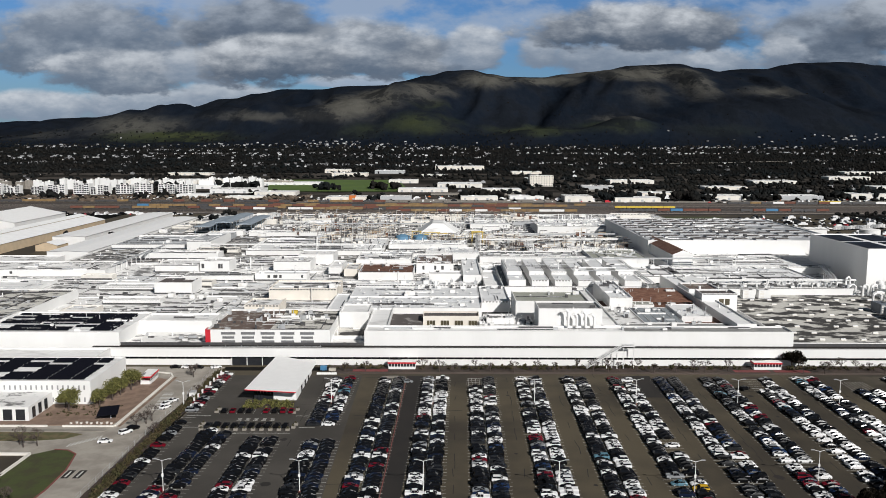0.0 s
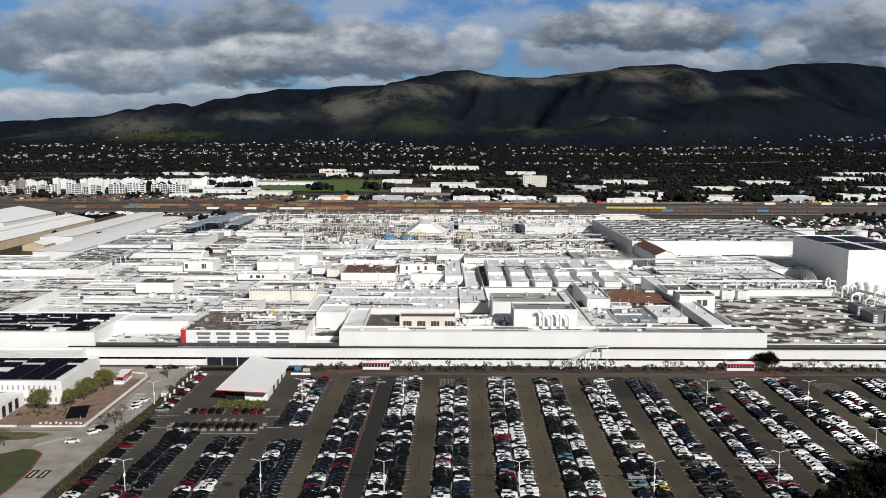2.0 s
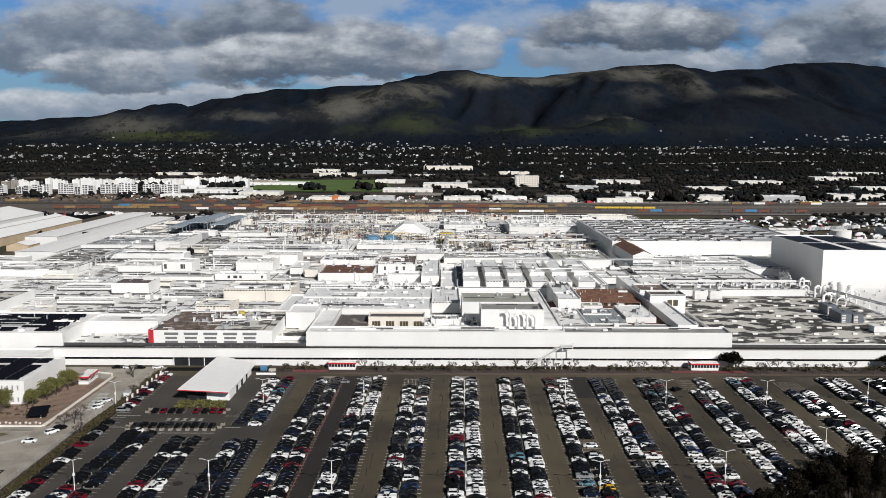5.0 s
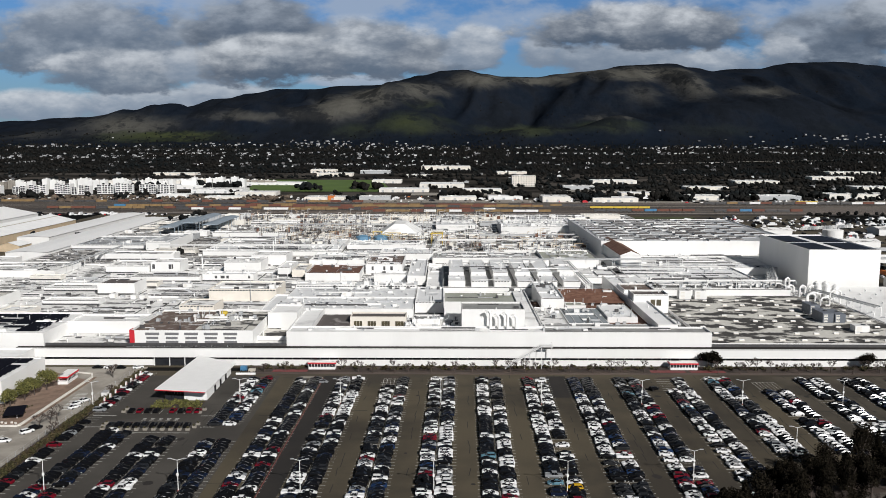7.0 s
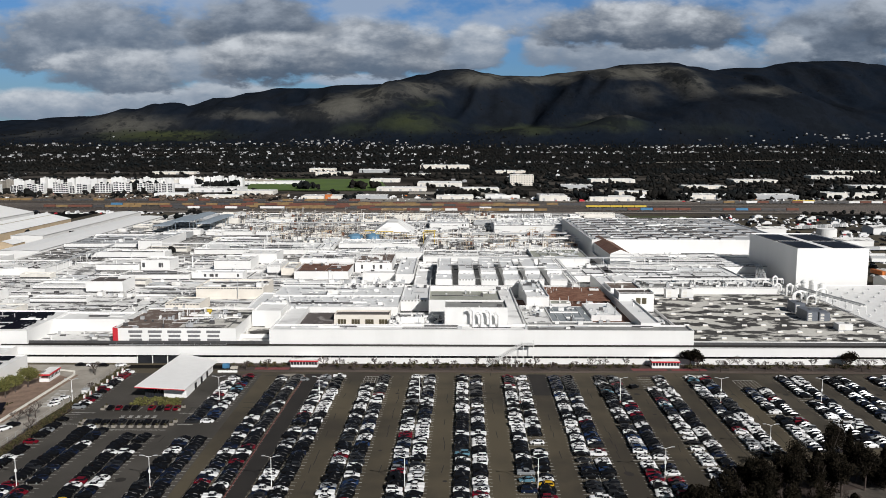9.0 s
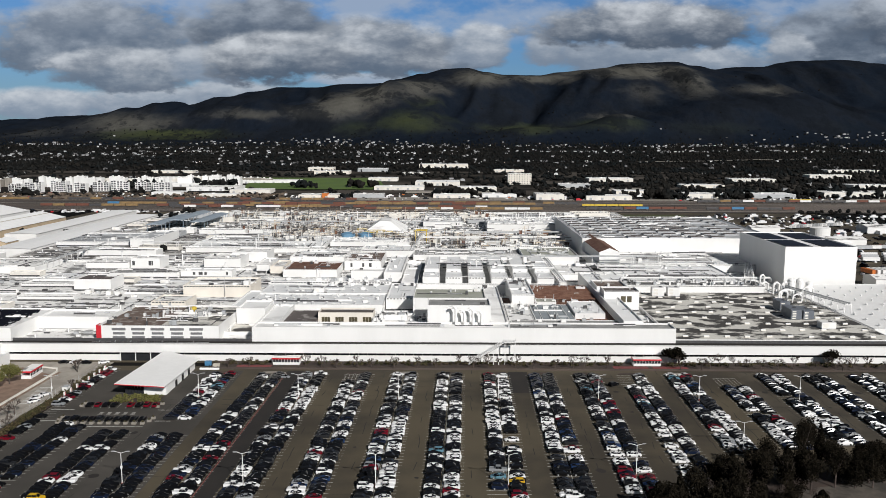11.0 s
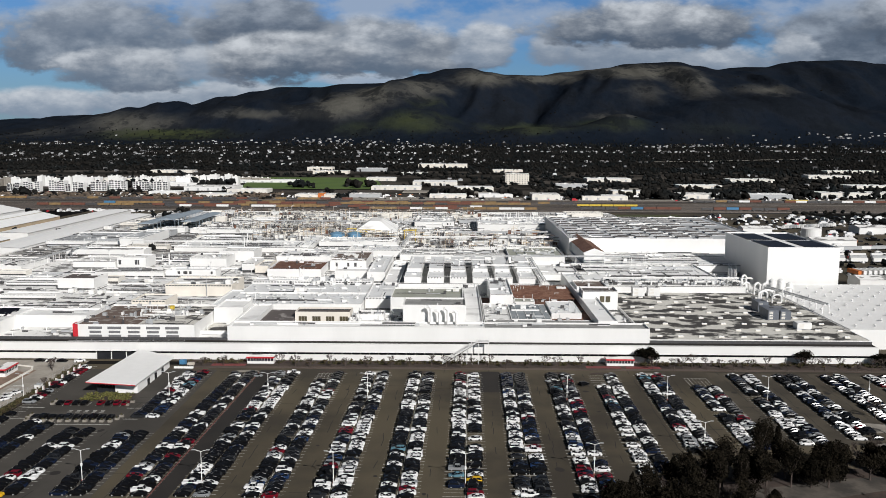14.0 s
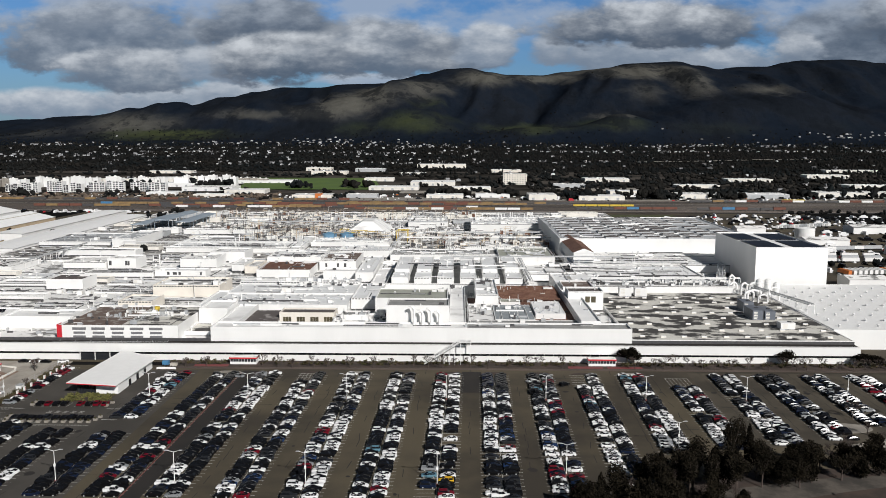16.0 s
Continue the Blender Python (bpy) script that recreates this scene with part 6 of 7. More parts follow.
# the three hundred cars nearest to the lot's open edge are built one by one
cars.sort(key=lambda c: c[1] + (0 if c[0] < 130 else 60))
templates = {}
for x, y, head, kind, colour in cars[:300]:
    key = (kind, colour)
    if key not in templates:
        templates[key] = Repeat(make_car(kind, colour))
    templates[key].put(x, y, 0.012, head)
far = Geo()
SLOTS = list(PAINTS)
for x, y, head, kind, colour in cars[300:]:
    body, glass, wheel = CAR[kind]
    m = pose(x, y, 0.012 if x > -104 else -0.01, 0, 0, head)
    far.add([tuple(m @ Vector(p)) for p in body.v], body.f, SLOTS.index(colour))
    far.add([tuple(m @ Vector(p)) for p in glass.v], glass.f, len(SLOTS))
    for wx in (-WHEELS[kind], WHEELS[kind]):
        for wy in (-0.84, 0.84):
            far.add([tuple(m @ Vector((p[0] + wx, p[1] + wy, p[2] + 0.34))) for p in wheel.v], wheel.f, len(SLOTS) + 1)
solid("parked_cars", far, list(PAINTS.values()) + [CAR_GLASS, TYRE], "rows of parked cars of many colours", "cars", kind="stuff")
# painted row centre lines, aisle bars and the hatched bays
for k in range(-2, 17):
    for y0, y1 in ROWS.get(k, [(214, 337)]):
        a, b2 = row_x(k, y0), row_x(k, y1)
        lines.add([(a - 0.07, y0, 0.009), (a + 0.07, y0, 0.009), (b2 + 0.07, y1, 0.009), (b2 - 0.07, y1, 0.009)], [(0, 1, 2, 3)])
for x0, y0 in ((row_x(3, 330) - 5.5, 326), (row_x(11, 330) - 5, 322)):
    for i in range(7):
        lines.box(x0 + i * 1.5, x0 + i * 1.5 + 0.12, y0, y0 + 11, 0.0, 0.008)
    for yy in (y0, y0 + 11):
        lines.box(x0, x0 + 9.2, yy, yy + 0.12, 0.0, 0.008)
for i in range(5):
    for j, (a, b2) in enumerate(((0, 1.7), (0.3, 1.5), (0.1, 1.6))):
        lines.box(-79.0 + i * 2.9 + a, -79.0 + i * 2.9 + b2, 284.6 + j * 0.9, 284.95 + j * 0.9, 0.0, 0.008)
for x0, x1, y0 in ((-98, -89.5, 289.4), (-59, -50.5, 289.4), (-97, -90.5, 277.5), (-56, -50.5, 277.6), (-83, -58, 271.8)):
    lines.box(x0, x1, y0, y0 + 0.35, 0.0, 0.008)
seams = Geo()
seam_rng = random.Random(3)
for k in range(-1, 16):
    xa = row_x(k, 250) + 9.5 + seam_rng.uniform(-2, 2)
    for y in range(206, 340, 6):
        w1, w2 = seam_rng.uniform(-0.5, 0.5), seam_rng.uniform(-0.5, 0.5)
        if seam_rng.random() < (0.75 if k > 8 else 0.35):
            x1, x2 = xa + SLOPE * (y - 250) + w1, xa + SLOPE * (y - 244) + w2
            seams.quad((x1 - 0.12, y, 0.0085), (x1 + 0.12, y, 0.0085), (x2 + 0.12, y + 6, 0.0085), (x2 - 0.12, y + 6, 0.0085))
        if seam_rng.random() < 0.10:
            n3 = seam_rng.uniform(2, 5)
            seams.quad((xa - n3, y, 0.0085), (xa + n3, y + seam_rng.uniform(-0.5, 0.5), 0.0085), (xa + n3, y + 0.25, 0.0085), (xa - n3, y + 0.25, 0.0085))
        # irregular dark spots scattered along the aisles
        if seam_rng.random() < 0.05:
            r3, cx3 = seam_rng.uniform(0.6, 1.8), xa + seam_rng.uniform(-2, 2)
            seams.add([(cx3 + r3 * seam_rng.uniform(0.6, 1.2) * math.cos(a), y + r3 * seam_rng.uniform(0.6, 1.3) * math.sin(a), 0.0088) for a in [0.7 * i for i in range(9)]], [tuple(range(9))])
solid("tar_seams", seams, ASPHALT_NEW, "dark tar seams and irregular dark spots on the lot", "stains", kind="stuff")
solid("parking_lines", lines, PAINT_LINE, "worn white parking bay lines", "road marks", kind="stuff")

# row ends: kerbed islands, red kerb line, cross-path planters
for k in range(0, 17):
    if k == 11:
        continue
    xe = row_x(k, 339)
    pts = [(xe + 5.4 * math.cos(a), 338.0 + 2.4 * math.sin(a)) for a in [math.pi * i / 10 for i in range(11)]]
    slab("kerb_island", pts + [(xe - 5.4, 337.6), (xe + 5.4, 337.6)][0:2], -0.1, 0.15, CONCRETE if k in (1, 4, 10) else SOIL, "kerbed island at the end of a car row", "kerb")
slab("red_kerb", [(row_x(1, 206) + 5.6, 206), (row_x(1, 206) + 5.85, 206), (row_x(1, 337) + 5.8, 337), (row_x(1, 337) + 5.55, 337)], -0.1, 0.12, RED_LINE, "red-painted kerb along a car row", "kerb")
slab("kerb_island", [(202 + 12 * math.cos(a) * 0.9, 274.5 + 5 * math.sin(a)) for a in [2 * math.pi * i / 20 for i in range(20)]], -0.1, 0.16, CONCRETE, "wide kerbed island with a sign", "kerb")
slab("drive_aisle", [(200, 240), (300, 250), (300, 268), (212, 264), (196, 258)], -0.1, 0.007, ROAD, "pale asphalt drive at the lot's corner", "road")
slab("verge_soil", [(104, 100), (300, 100), (300, 236), (205, 240), (170, 238), (136, 230), (118, 214)], -0.1, 0.09, SOIL, "dark soil slope under the conifers", "soil")
for x, y in [(-88.6 + i * 2.95, 274.6) for i in range(11)] + [(-89.6, 278), (-89.4, 280.5), (-57.6, 277), (-57.2, 280), (-88.2, 293), (-88.0, 296), (-60.2, 292.5), (-59.4, 296)]:
    t = thing("planter", "grey concrete planter with a small shrub", "planter", "planters at the charging bays", (x, y, 0.0))
    g = Geo(); g.box(-0.7, 0.7, -0.5, 0.5, 0, 0.75); part("tub", g, CONCRETE, t)
    g = Geo(); leaf_cloud(g, 30, 0, 0, 1.0, 0.5, 0.4, 0.4, 0.2, rng); part("shrub", g, LEAF_HEDGE, t)


def charger():
    t = thing("charging_post", "white charging post with a red slot", "charger", "charging posts")
    g = Geo(); g.box(-0.28, 0.28, -0.45, 0.45, 0, 2.0); shell = part("shell", g, WHITE_WALL, t)
    g = Geo(); g.box(0.28, 0.33, -0.14, 0.14, 0.4, 1.8); part("slot", g, RED, shell)
    return t


posts = Repeat(charger())
for i in range(8):
    y = 304 + i * 5.2
    posts.put(-100.6 + 0.012 * (y - 222), y, 0.1)

# crates, sweeper machines and barriers by the pavilion
for x, y, sx, sy, sz, m in ((-57.5, 348.5, 1.3, 1.0, 2.2, BLUE), (-53.6, 347, 1.4, 0.9, 1.4, GREYISH_TAN)):
    t = thing("yard_machine", "small yard machine beside the pavilion", "machine", at=(x, y, 0.0))
    g = Geo(); g.box(-sx, sx, -sy, sy, 0.3, sz); part("body", g, m, t)
    for a in (-1, 1):
        g = Geo(); g.tube((a * sx * 0.6, -sy, 0.3), (a * sx * 0.6, sy, 0.3), 0.3, 8); part("wheel", g, TYRE, t)
for i in range(4):
    t = thing("barrier", "white plastic road barrier", "barrier", "barriers by the pavilion", (-58.5 + i * 2.1, 342.6, 0))
    g = Geo(); g.gable(-1.0, 1.0, -0.3, 0.3, 0, 0.5, 0.9, "x", 0, 0); part("shell", g, WHITE_WALL, t)
t = thing("utility_cabinet", "pale utility cabinet in the hedge", "cabinet", at=(-102.2, 311, 0.1))
g = Geo(); g.box(-1.0, 1.0, -1.4, 1.4, 0, 2.2); part("casing", g, WHITE_WALL, t)
g = Geo(); g.box(-1.1, 1.1, -1.5, 1.5, 2.2, 2.3); part("lid", g, METAL, t)

# ---- yard on the far right: trailers, tank ----
def trailer(mat, word):
    t = thing("truck_trailer", "parked %s box trailer" % word, "trailer", "trailers in the yard")
    g = Geo(); g.box(-1.25, 1.25, -6.8, 6.8, 1.2, 4.0); part("box", g, mat, t)
    for y in (-5.6, -4.4):
        for x in (-1.0, 1.0):
            g = Geo(); g.tube((x - 0.25, y, 0.5), (x + 0.25, y, 0.5), 0.5, 10); part("wheel", g, TYRE, t)
    g = Geo(); g.box(-0.4, 0.4, 4.6, 5.0, 0, 1.2); part("landing_leg", g, DARK_METAL, t)
    g = Geo(); g.box(-1.0, 1.0, -6.8, 6.6, 1.0, 1.2); part("chassis", g, DARK_METAL, t)
    return t


tr = [Repeat(trailer(WHITE_WALL, "white")), Repeat(trailer(ORANGE, "orange")), Repeat(trailer(GREY_WALL, "grey"))]
for i in range(16):
    tr[0 if i % 8 else 1].put(352 + i * 4.1, 600 + i * 0.6, 0.02, 8)
for i in range(14):
    tr[(0, 0, 2, 2)[i % 4]].put(420 + i * 5.0, 905 + i * 2, 0.02, -35)
for i in range(16):
    tr[(0, 2, 0)[i % 3]].put(330 + i * 6, 660 + (i % 3) * 14, 0.02, 90)
for i in range(10):
    tr[(2, 0, 2)[i % 3]].put(360 + i * 9, 720 + i * 2, 0.02, 92)
t = thing("storage_tank", "round white storage tank", "tank", at=(411, 815, 0))
g = Geo(); g.cyl(0, 0, 0, 11, 9.5, 28); part("shell", g, WHITE_WALL, t)
g = Geo(); g.cyl(0, 0, 11, 12, 9.6, 28, 1.0); part("lid", g, WHITE_ROOF, t)
for x, y, w, d, h in ((330, 700, 30, 16, 7), (390, 760, 40, 20, 6), (440, 700, 34, 18, 7), (480, 860, 40, 24, 7), (360, 860, 30, 16, 6), (330, 545, 26, 18, 6), (400, 560, 30, 12, 5), (470, 610, 44, 18, 6)):
    t = thing("yard_shed", "low pale shed in the yard", "shed", "sheds in the yard")
    g = Geo(); g.gable(x, x + w, y, y + d, 0, h, h + 1.5, "x", 0, 0); part("wall", g, WHITE_WALL, t)
    g = Geo(); g.add([(x - 0.5, y - 0.6, h - 0.05), (x + w + 0.5, y - 0.6, h - 0.05), (x + w + 0.5, y + d / 2, h + 1.7), (x - 0.5, y + d / 2, h + 1.7), (x + w + 0.5, y + d + 0.6, h - 0.05), (x - 0.5, y + d + 0.6, h - 0.05)], [(0, 1, 2, 3), (3, 2, 4, 5)]); part("roof", g, GREYISH_ROOF, t)

# far yards: vehicles past counting
rng = random.Random(31)
g = Geo()
for i in range(2600):
    c = rng.random() * 0.999
    if c < 0.62:
        x, y = rng.uniform(330, 800), 560 + 9.0 * rng.randrange(55) + rng.uniform(-0.6, 0.6)
        if 400 < x < 425 and 800 < y < 830:
            continue
    elif c < 0.7:
        x, y = rng.uniform(-800, -330), rng.uniform(1070, 1090)
    else:
        x, y = rng.uniform(-900, 1100), rng.uniform(1300, 1420)
    z = max(0.0, ground_height(x, y)) + 0.02
    k = rng.choices((0, 1, 2, 3, 4), (45, 36, 15, 3, 1))[0]
    l, w, h = (2.3, 0.95, 1.45) if rng.random() < 0.8 else (5.0, 1.3, 3.4)
    if rng.random() < 0.5:
        l, w = w, l
    g.box(x - l, x + l, y - w, y + w, z, z + h * 0.6, k)
    g.box(x - l * 0.6, x + l * 0.5, y - w * 0.8, y + w * 0.8, z + h * 0.6, z + h, k)
solid("far_vehicles", g, [PAINTS["white"], PAINTS["black"], PAINTS["grey"], RED, ORANGE], "far parked vehicles in the yards", "vehicles", kind="stuff")

# ---- railway ----
slab("rail_yard", rect(-2600, 2600, 1088, 1300), -0.2, 0.15, BALLAST, "brown ballast of a wide rail yard", "railway")
g = Geo()
for y in (1105, 1118, 1131, 1146, 1162, 1180, 1198, 1217, 1238, 1262, 1284):
    for dy in (-0.75, 0.75):
        g.box(-2500, 2500, y + dy - 0.12, y + dy + 0.12, 0.15, 0.42)
solid("rails", g, RAIL_STEEL, "long parallel steel rails", "rails", kind="stuff")
for y in (1110, 1227, 1292):
    slab("service_track", rect(-2500, 2500, y, y + 2.5), -0.1, 0.2, ROAD, "pale gravel track between the rails", "track")


def wagon(mat, word, h):
    t = thing("rail_wagon", "%s rail freight wagon" % word, "wagon", "wagons in the rail yard")
    g = Geo(); g.box(-8.2, 8.2, -1.5, 1.5, 1.2, h); part("body", g, mat, t)
    for x in (-5.8, 5.8):
        g = Geo(); g.box(x - 1.4, x + 1.4, -1.2, 1.2, 0.1, 1.0); part("bogie", g, DARK_METAL, t)
    return t


WAGON_RUST = material("rust_wagon", (0.16, 0.06, 0.04), 0.8, (0.10, 0.045, 0.03), 0.4, 0.7)
WAGON_TAN = material("tan_wagon", (0.27, 0.175, 0.075), 0.75, (0.17, 0.11, 0.055), 0.3, 0.8)
wag = [Repeat(wagon(WAGON_TAN, "tan", 4.2)), Repeat(wagon(WAGON_RUST, "rust-red", 4.4)), Repeat(wagon(DARK_METAL, "black", 3.6)), Repeat(wagon(YELLOW, "yellow", 3.7)), Repeat(wagon(WHITE_WALL, "pale", 4.0)), Repeat(wagon(BLUE, "blue", 4.4))]
for i in range(36):
    wag[5 if i == 0 else rng.choices((0, 1, 2), (6, 3, 2))[0]].put(-440 + i * 17.2, 1198, 0.42)
for i in range(24):
    wag[rng.choices((2, 1, 4, 0), (4, 2, 2, 2))[0]].put(-330 + i * 17.2 + (i // 6) * 14, 1146, 0.42)
for i in range(14):
    wag[rng.choices((0, 4, 1), (4, 2, 2))[0]].put(-60 + i * 17.2, 1118, 0.42)
for i in range(34):
    wag[rng.choices((2, 1, 3, 4, 0), (5, 4, 1, 3, 2))[0]].put(430 + i * 17.2, 1262, 0.42)
for i in range(5):
    wag[3].put(243 + i * 17.2, 1180, 0.42)
wag[3].put(578, 1261.5 + 22.5, 0.42)
wag[3].put(595.2, 1261.5 + 22.5, 0.42)
for i in range(12):
    wag[rng.choices((0, 1, 2), (3, 2, 2))[0]].put(-1020 + i * 17.2, 1238, 0.42)

for y, x0, n, kinds in ((1162, -520, 26, (2, 1, 1, 0)), (1217, -300, 30, (2, 2, 1, 0)), (1284, -700, 34, (2, 1, 0, 2)), (1131, 240, 16, (2, 1, 2, 5))):
    for i in range(n):
        if i % 9 != 8:
            wag[rng.choice(kinds)].put(x0 + i * 17.2 + (i // 9) * 9, y, 0.42)

# ---- town beyond the railway ----
def far_block(x, y, w, d, h, wall=WHITE_WALL, roof=WHITE_ROOF, storeys=0, name="warehouse", label="flat-roofed white warehouse beyond the railway", cat="warehouse"):
    z = ground_height(x, y)
    t = thing(name, label, cat, "buildings beyond the railway", (x, y, z))
    g = Geo(); g.box(0, w, 0, d, -1.5, h); part("wall", g, wall, t)
    g = Geo(); g.box(0.3, w - 0.3, 0.3, d - 0.3, h, h + 0.15); g.box(w * 0.3, w * 0.3 + 4, d * 0.4, d * 0.4 + 4, h, h + 1.6); part("roof", g, roof, t)
    if storeys:
        n = max(2, int(w / 5))
        sh = h / storeys
        for s2 in range(storeys):
            for i in range(n):
                g = Geo(); a = (i + 0.3) * w / n; g.box(a, a + w / n * 0.36, -0.12, 0.0, s2 * sh + sh * 0.35, s2 * sh + sh * 0.7); part("window", g, GLASS, t)
    else:
        for i in range(max(1, int(w / 18))):
            g = Geo(); a = 5 + i * 18; g.box(a, a + 4, -0.1, 0.02, 0, min(4.2, h * 0.6)); part("door", g, GREY_WALL, t)


for x, y, w, d, h in ((183, 1312, 44, 46, 12), (262, 1312, 72, 40, 10), (430, 1352, 74, 50, 10), (537, 1355, 72, 46, 10), (668, 1385, 130, 50, 10), (-30, 2080, 122, 60, 13), (-20, 1600, 86, 70, 10), (-196, 1330, 64, 40, 9), (-360, 1345, 60, 30, 8), (-450, 1380, 50, 36, 8), (-110, 1345, 50, 30, 8), (20, 1345, 60, 34, 7), (100, 1360, 56, 36, 8),
                      (330, 1420, 60, 40, 8), (-520, 1560, 110, 50, 9), (-380, 1640, 130, 44, 8), (-260, 1880, 80, 40, 9), (-120, 1700, 60, 40, 8), (60, 1480, 70, 46, 9), (250, 1560, 60, 40, 9), (330, 1700, 90, 50, 9), (480, 1560, 80, 46, 8), (620, 1700, 90, 50, 9), (800, 1560, 110, 50, 9), (900, 1400, 120, 48, 10), (820, 1800, 90, 46, 9), (1050, 1600, 120, 60, 9), (-640, 1900, 100, 40, 8), (-60, 1860, 60, 36, 8), (150, 1950, 70, 40, 8), (-420, 1470, 90, 60, 9), (-330, 1420, 70, 40, 8), (-560, 1700, 150, 46, 9), (-90, 1500, 90, 40, 9), (-170, 1960, 70, 40, 10), (-290, 1980, 60, 40, 10), (930, 1960, 120, 40, 8), (960, 1480, 90, 50, 10)):
    far_block(x, y, w, d, h * rng.uniform(0.65, 0.85), rng.choice((WHITE_WALL, OFF_WHITE, OFF_WHITE, CREAM_WALL, GREY_WALL)), rng.choice((WHITE_ROOF, CLEAN_ROOF, GREYISH_ROOF)))
far_block(-158, 1328, 9, 20, 8.6, ORANGE, GREY_ROOF, label="white warehouse end painted orange")
far_block(160, 1630, 46, 24, 21, CREAM_WALL, GREYISH_ROOF, 5, "apartment_building", "cream five-storey apartment building", "apartments")


def apartment_house(x, y, w, h, wall, windows):
    """A white block of flats: three wings of unequal height and depth, each with rows of windows, and a flat roof."""
    z = ground_height(x, y)
    t = thing("apartment_building", "white five-storey apartment building with stepped wings", "apartments", "apartment buildings beyond the railway", (x, y, z))
    a = 0.0
    for i in range(3):
        ww, set_back, hh = w * rng.uniform(0.26, 0.36), rng.uniform(0, 9), h * rng.uniform(0.74, 1.05)
        g = Geo(); g.box(a, a + ww, set_back, 17, -1.5, hh); wing = part("wing", g, wall, t)
        g = Geo(); g.box(a + 0.4, a + ww - 0.4, set_back + 0.4, 16.6, hh, hh + 0.15); g.box(a + ww * 0.4, a + ww * 0.4 + 2.5, 8, 11, hh, hh + 2.0); part("roof", g, GREYISH_ROOF, wing)
        if windows:
            for j in range(5):
                for k in range(2):
                    ob = new("window", flat_window); ob.parent = wing
                    ob.location = (a + ww * (0.27 + 0.46 * k), set_back, (j + 0.45) * hh / 5)
        a += ww + rng.choice((0.0, 0.0, 2.4))


g = Geo(); g.box(-1.7, 1.7, -0.12, 0.0, 0, 2.1)
flat_window = g.mesh("window", material("flat_window_glass", (0.06, 0.06, 0.065), 0.2, (0.03, 0.03, 0.035), 0.2, 0.5))
for i in range(13):
    apartment_house(-905 + i * 36, 1404 + 16 * (i % 2) + i * 4, 31, rng.uniform(15, 20), CONCRETE if i < 3 else WHITE_WALL, True)
for i in range(13):
    apartment_house(-880 + i * 41, 1500 + 14 * (i % 3) + i * 6, 34, rng.uniform(16, 22), WHITE_WALL if i > 2 else CONCRETE, False)
for i in range(9):
    apartment_house(-700 + i * 45, 1640 + 16 * (i % 2), 36, rng.uniform(9, 12), rng.choice((CONCRETE, OFF_WHITE)), False)
slab("railway_verge", rect(226, 345, 1010, 1062), -0.2, 0.1, GRASS, "green verge before the rail yard", "verge")
# paved yards of the warehouses
for x0, x1, y0, y1 in ((-470, -150, 1303, 1344), (-130, 170, 1303, 1358), (190, 420, 1303, 1330), (430, 760, 1306, 1350), (-30, 120, 1440, 1490), (240, 420, 1500, 1560)):
    zt = max(ground_height(x0, y1), ground_height(x1, y1)) + 0.25
    slab("paved_yard", rect(x0, x1, y0, y1), -0.5, zt, CONCRETE, "grey concrete yard between warehouses", "yard")
# playing field
g = Geo()
for i in range(8):
    for j in range(8):
        c = []
        for a, b2 in ((i, j), (i + 1, j), (i + 1, j + 1), (i, j + 1)):
            x = -330 + a * 33 - b2 * 5
            y = 1500 + b2 * 34
            c.append((x, y, ground_height(x, y) + 1.2))
        g.quad(*c)
solid("playing_field", g, material("field_grass", (0.075, 0.125, 0.018), 0.95, (0.055, 0.095, 0.018), 0.02, 0.7), "bright green playing field in the town", "field", kind="structure")
# far roads as pale strips
g = Geo()
for pts in ([(560, 2290), (760, 2330), (960, 2400), (1150, 2420)],):
    for (xa, ya), (xb, yb) in zip(pts, pts[1:]):
        for i in range(12):
            p, q = i / 12, (i + 1) / 12
            a, b2 = (xa + (xb - xa) * p, ya + (yb - ya) * p), (xa + (xb - xa) * q, ya + (yb - ya) * q)
            wv2 = 14
            g.quad((a[0], a[1] - wv2, ground_height(a[0], a[1]) + 2.2), (b2[0], b2[1] - wv2, ground_height(b2[0], b2[1]) + 2.2), (b2[0], b2[1] + wv2, ground_height(b2[0], b2[1]) + 2.6), (a[0], a[1] + wv2, ground_height(a[0], a[1]) + 2.6))
solid("far_roads", g, CONCRETE, "pale roads across the town", "roads", kind="stuff")


def in_field(x, y):
    return -400 < x < -50 and 1480 < y < 1790


rng = random.Random(77)
g = Geo()
CLUSTERS = [(-380, 3220, 190, 90), (-120, 3010, 260, 110), (-750, 3190, 200, 60), (-1404, 3080, 160, 60), (880, 3060, 330, 70), (1630, 3340, 280, 70), (380, 3040, 240, 60), (1180, 3090, 160, 80), (-600, 2700, 330, 50), (-1000, 2550, 300, 60),
            (560, 2750, 420, 45), (-150, 2650, 240, 70), (1300, 2800, 300, 50), (-250, 2250, 420, 40), (350, 2300, 300, 30), (-900, 2900, 260, 40), (-1350, 2300, 240, 50)]


def built_up(x, y):
    return max(math.exp(-((x - a) / b2) ** 2 - ((y - c) / d) ** 2) for a, c, b2, d in CLUSTERS)


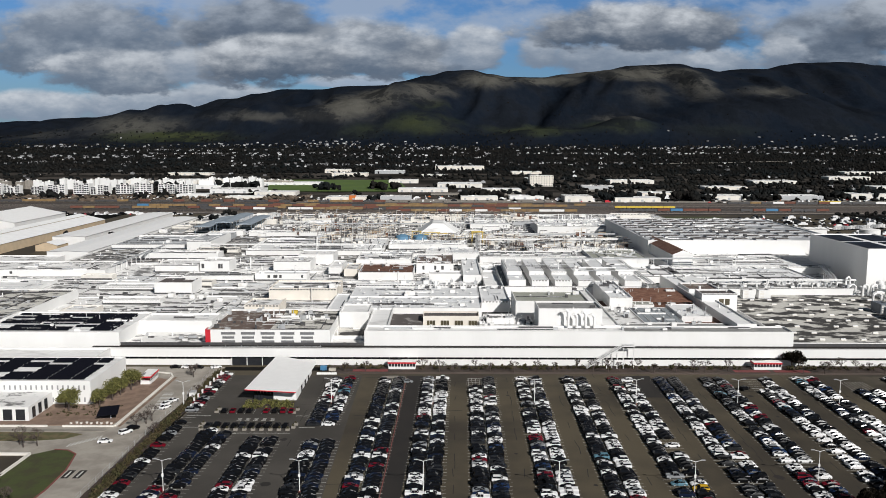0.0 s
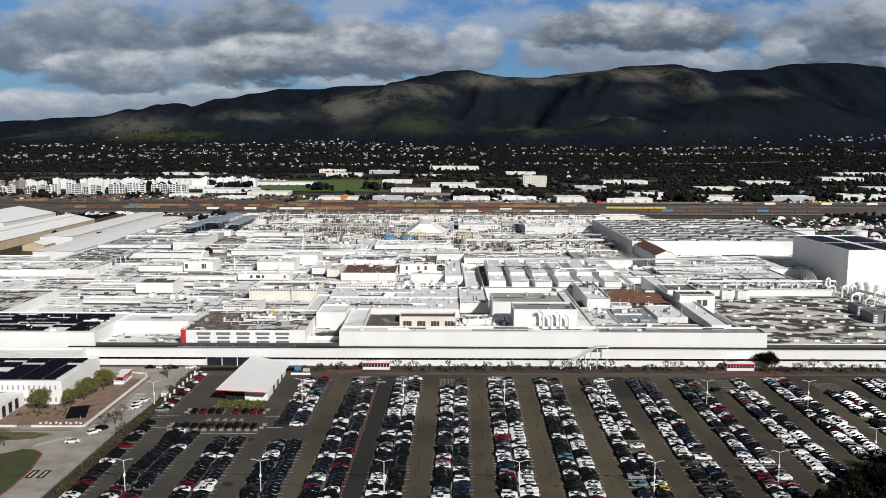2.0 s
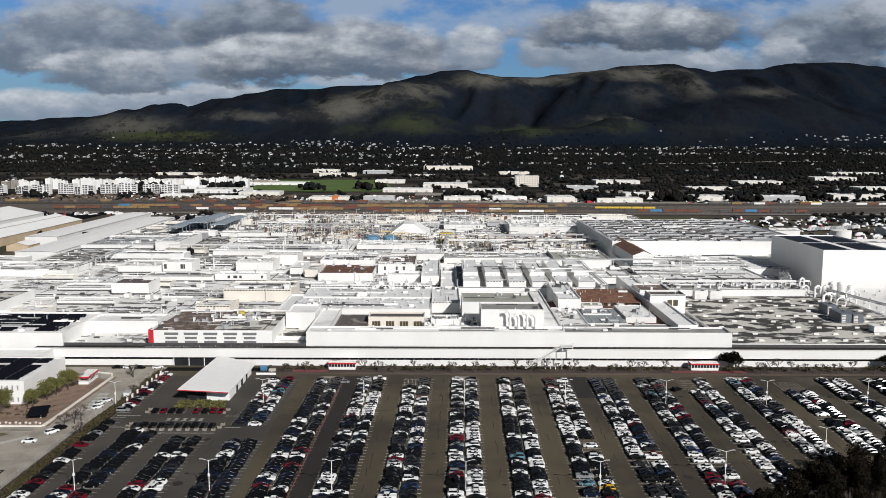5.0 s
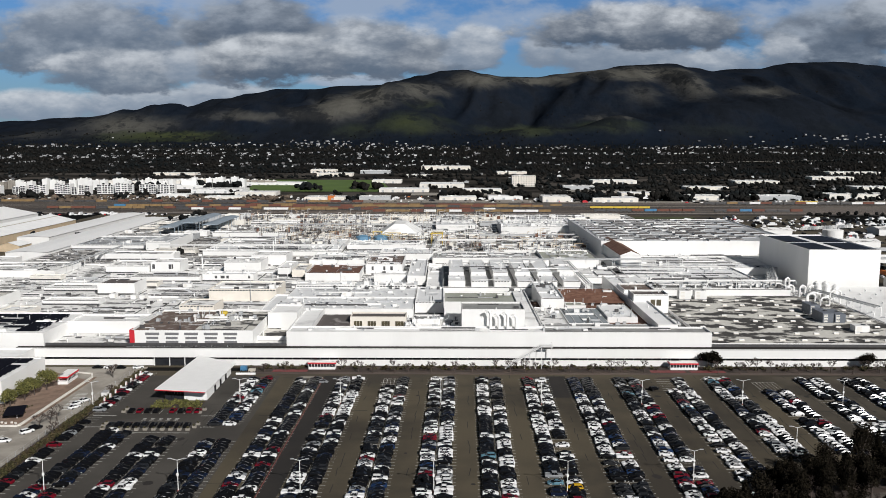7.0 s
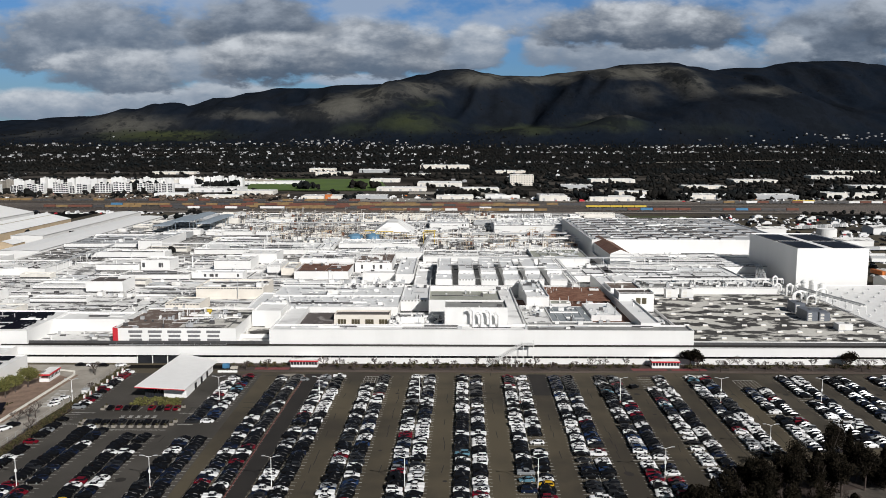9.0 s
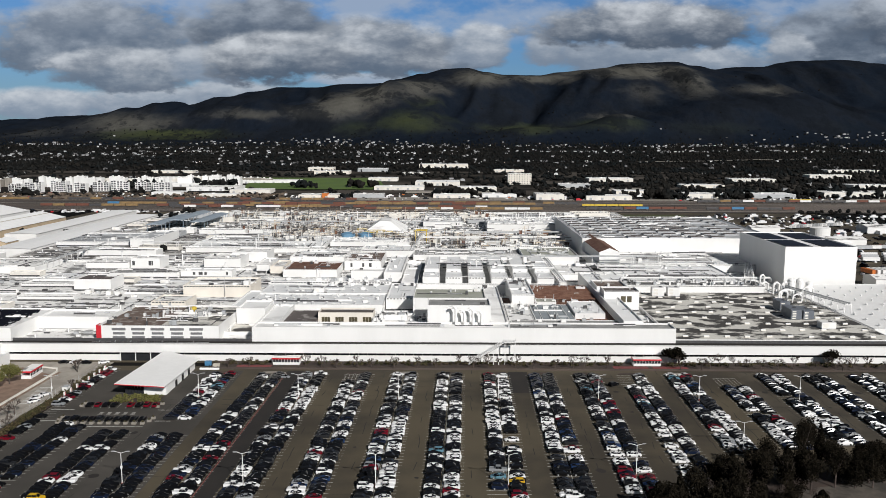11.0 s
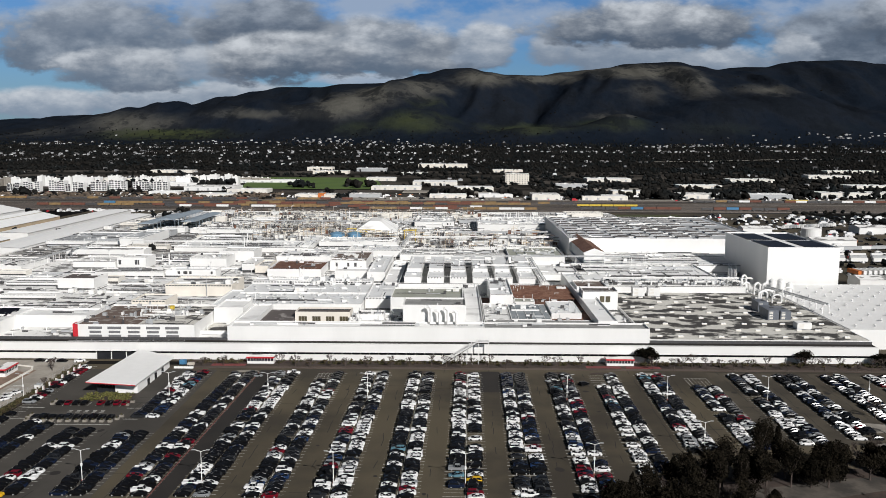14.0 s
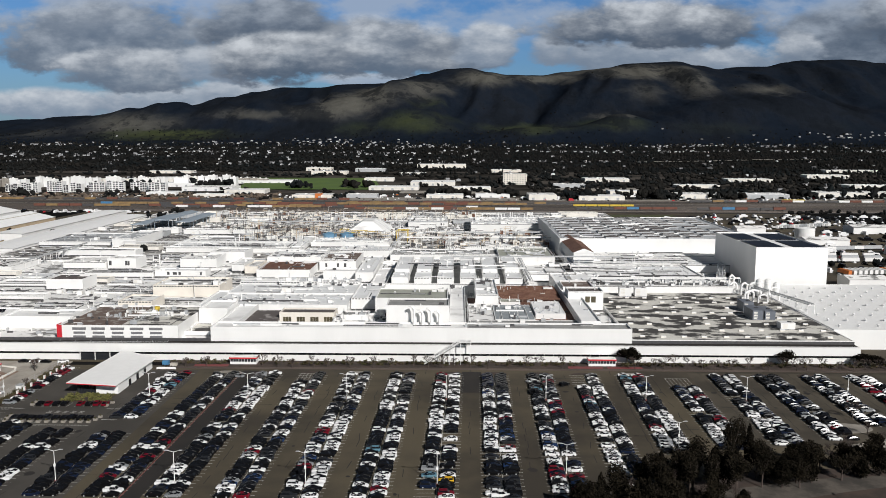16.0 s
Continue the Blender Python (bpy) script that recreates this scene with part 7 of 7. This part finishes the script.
for i in range(15000):
    y = 1500 + 1900 * rng.random()
    x = rng.uniform(-0.62, 0.62) * y + 40
    if in_field(x, y):
        continue
    streets = 0.5 + 0.5 * math.sin(y / 7.5 + 2 * noise.noise((x / 150.0, y / 150.0, 1.0)))
    if rng.random() > (0.03 + 0.75 * built_up(x, y)) * (0.25 + 0.75 * streets):
        continue
    z = ground_height(x, y)
    if z > 135:
        continue
    w, d, h = rng.uniform(5, 10.5), rng.uniform(6, 9), rng.uniform(2.2, 4.2)
    g.gable(x, x + w, y, y + d, z - 2, z + h, z + h + rng.uniform(0.8, 1.8), rng.choice("xxxyy"), 0, 1)
solid("town_houses", g, [HOUSE_WALL, HOUSE_ROOF], "small pale houses of the town", "houses", kind="stuff")
g = Geo()
for i in range(21000):
    y = 1325 + 2350 * rng.random() ** 0.8
    x = rng.uniform(-0.64, 0.64) * y + 40
    if in_field(x, y):
        continue
    z = ground_height(x, y)
    if y > 3180 and (rng.random() < 0.8 or z > 128):
        continue
    if y < 1950 and x < 200 and noise.noise((x / 90.0, y / 60.0, 6.0)) < 0.05 + 0.2 * (y < 1600):
        continue
    r = rng.uniform(1.8, 4.2) * (1.25 if y < 1900 else 1.0)
    h = rng.uniform(3, 8)
    if rng.random() < 0.12:
        r, h = r * 0.7, h * 1.5
    g.blob(x, y, z + h * 0.55, r, r, h * 0.5, rng, 0, 0.35)
    if y < 2200:
        g.blob(x + r * 0.6, y, z + h * 0.4, r * 0.7, r * 0.7, h * 0.36, rng, 0, 0.35)
        g.blob(x - r * 0.5, y - r * 0.3, z + h * 0.75, r * 0.6, r * 0.6, h * 0.3, rng, 0, 0.35)
for cx, cy, n, s in ((265, 1330, 16, 20), (400, 1345, 18, 26), (512, 1345, 14, 20), (640, 1375, 14, 22), (-390, 1560, 26, 30), (-120, 1560, 18, 30), (60, 1400, 18, 30), (-640, 1350, 10, 14), (-520, 1520, 22, 40), (150, 1380, 14, 24), (850, 1400, 30, 50), (-230, 1540, 16, 30), (740, 1430, 26, 60)):
    for i in range(n):
        x, y = cx + rng.gauss(0, s * 0.6), cy + rng.gauss(0, s * 0.4)
        z, r, h = ground_height(x, y), rng.uniform(4, 8), rng.uniform(9, 17)
        for _ in range(4):
            g.blob(x + rng.uniform(-r, r) * 0.5, y + rng.uniform(-r, r) * 0.5, z + h * rng.uniform(0.35, 0.75), r * 0.7, r * 0.7, h * 0.32, rng, 0, 0.35)
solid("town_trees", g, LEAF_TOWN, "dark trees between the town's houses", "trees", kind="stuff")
g = Geo()
for i in range(1700):
    x, y = rng.uniform(-2600, 2700), rng.uniform(3300, 4350)
    n2 = noise.noise((x / 220.0, y / 160.0, 9.0))
    if n2 < 0.40 or x < 150:
        continue
    z = ground_height(x, y)
    r = rng.uniform(3, 6)
    g.blob(x, y, z + 0.5, r, r, rng.uniform(1.5, 3), rng, 0, 0.35)
solid("hill_scrub", g, LEAF_DARK, "dark scrub and oaks on the hills", "scrub", kind="stuff")
# dry brush between the rail yard and the apartments
slab("brush_ground", rect(-1000, -226, 1301, 1396), -0.4, 0.35, material("dry_soil", (0.15, 0.12, 0.098), 0.95, (0.060, 0.048, 0.040), 0.03, 0.9, bump_scale=0.3, fine=0.4, stretch=(0.5, 1, 1), spec=0.0), "dry brown brushland beside the rail yard", "ground")
g = Geo()
for i in range(2600):
    x, y = rng.uniform(-1000, -230), rng.uniform(1296, 1418)
    if noise.noise((x / 60.0, y / 20.0, 4.0)) < -0.1:
        continue
    r = rng.uniform(1.0, 3.2)
    g.blob(x, y, 0.2 + r * 0.5, r * 1.2, r, r * rng.uniform(0.6, 1.3), rng, rng.choice((0, 0, 0, 1)), 0.4)
solid("dry_brush", g, [material("dry_brush_twigs", (0.135, 0.105, 0.080), 0.95, (0.075, 0.060, 0.048), 0.05, 0.8, rand=0.8, spec=0.1), LEAF_TOWN], "grey-brown dry brush beside the rail yard", "brush", kind="stuff")
# trees round the yards
g = Geo()
for cx0, cx1, cy0, cy1, n in ((480, 800, 1060, 1085, 50), (300, 760, 640, 646, 24), (-310, -240, 925, 945, 20), (-420, -320, 800, 830, 14), (-186, -178, 640, 650, 5), (500, 760, 800, 1000, 60), (252, 300, 347, 355, 10)):
    for i in range(n):
        x, y, r, h = rng.uniform(cx0, cx1), rng.uniform(cy0, cy1), rng.uniform(2, 4), rng.uniform(4, 8)
        z = roof_at(x, y) or 0
        for _ in range(3):
            g.blob(x + rng.uniform(-r, r) * 0.5, y + rng.uniform(-r, r) * 0.5, z + h * rng.uniform(0.35, 0.7), r * 0.7, r * 0.7, h * 0.34, rng, 0, 0.35)
solid("yard_trees", g, LEAF_TOWN, "dark trees round the yards", "trees", kind="stuff")
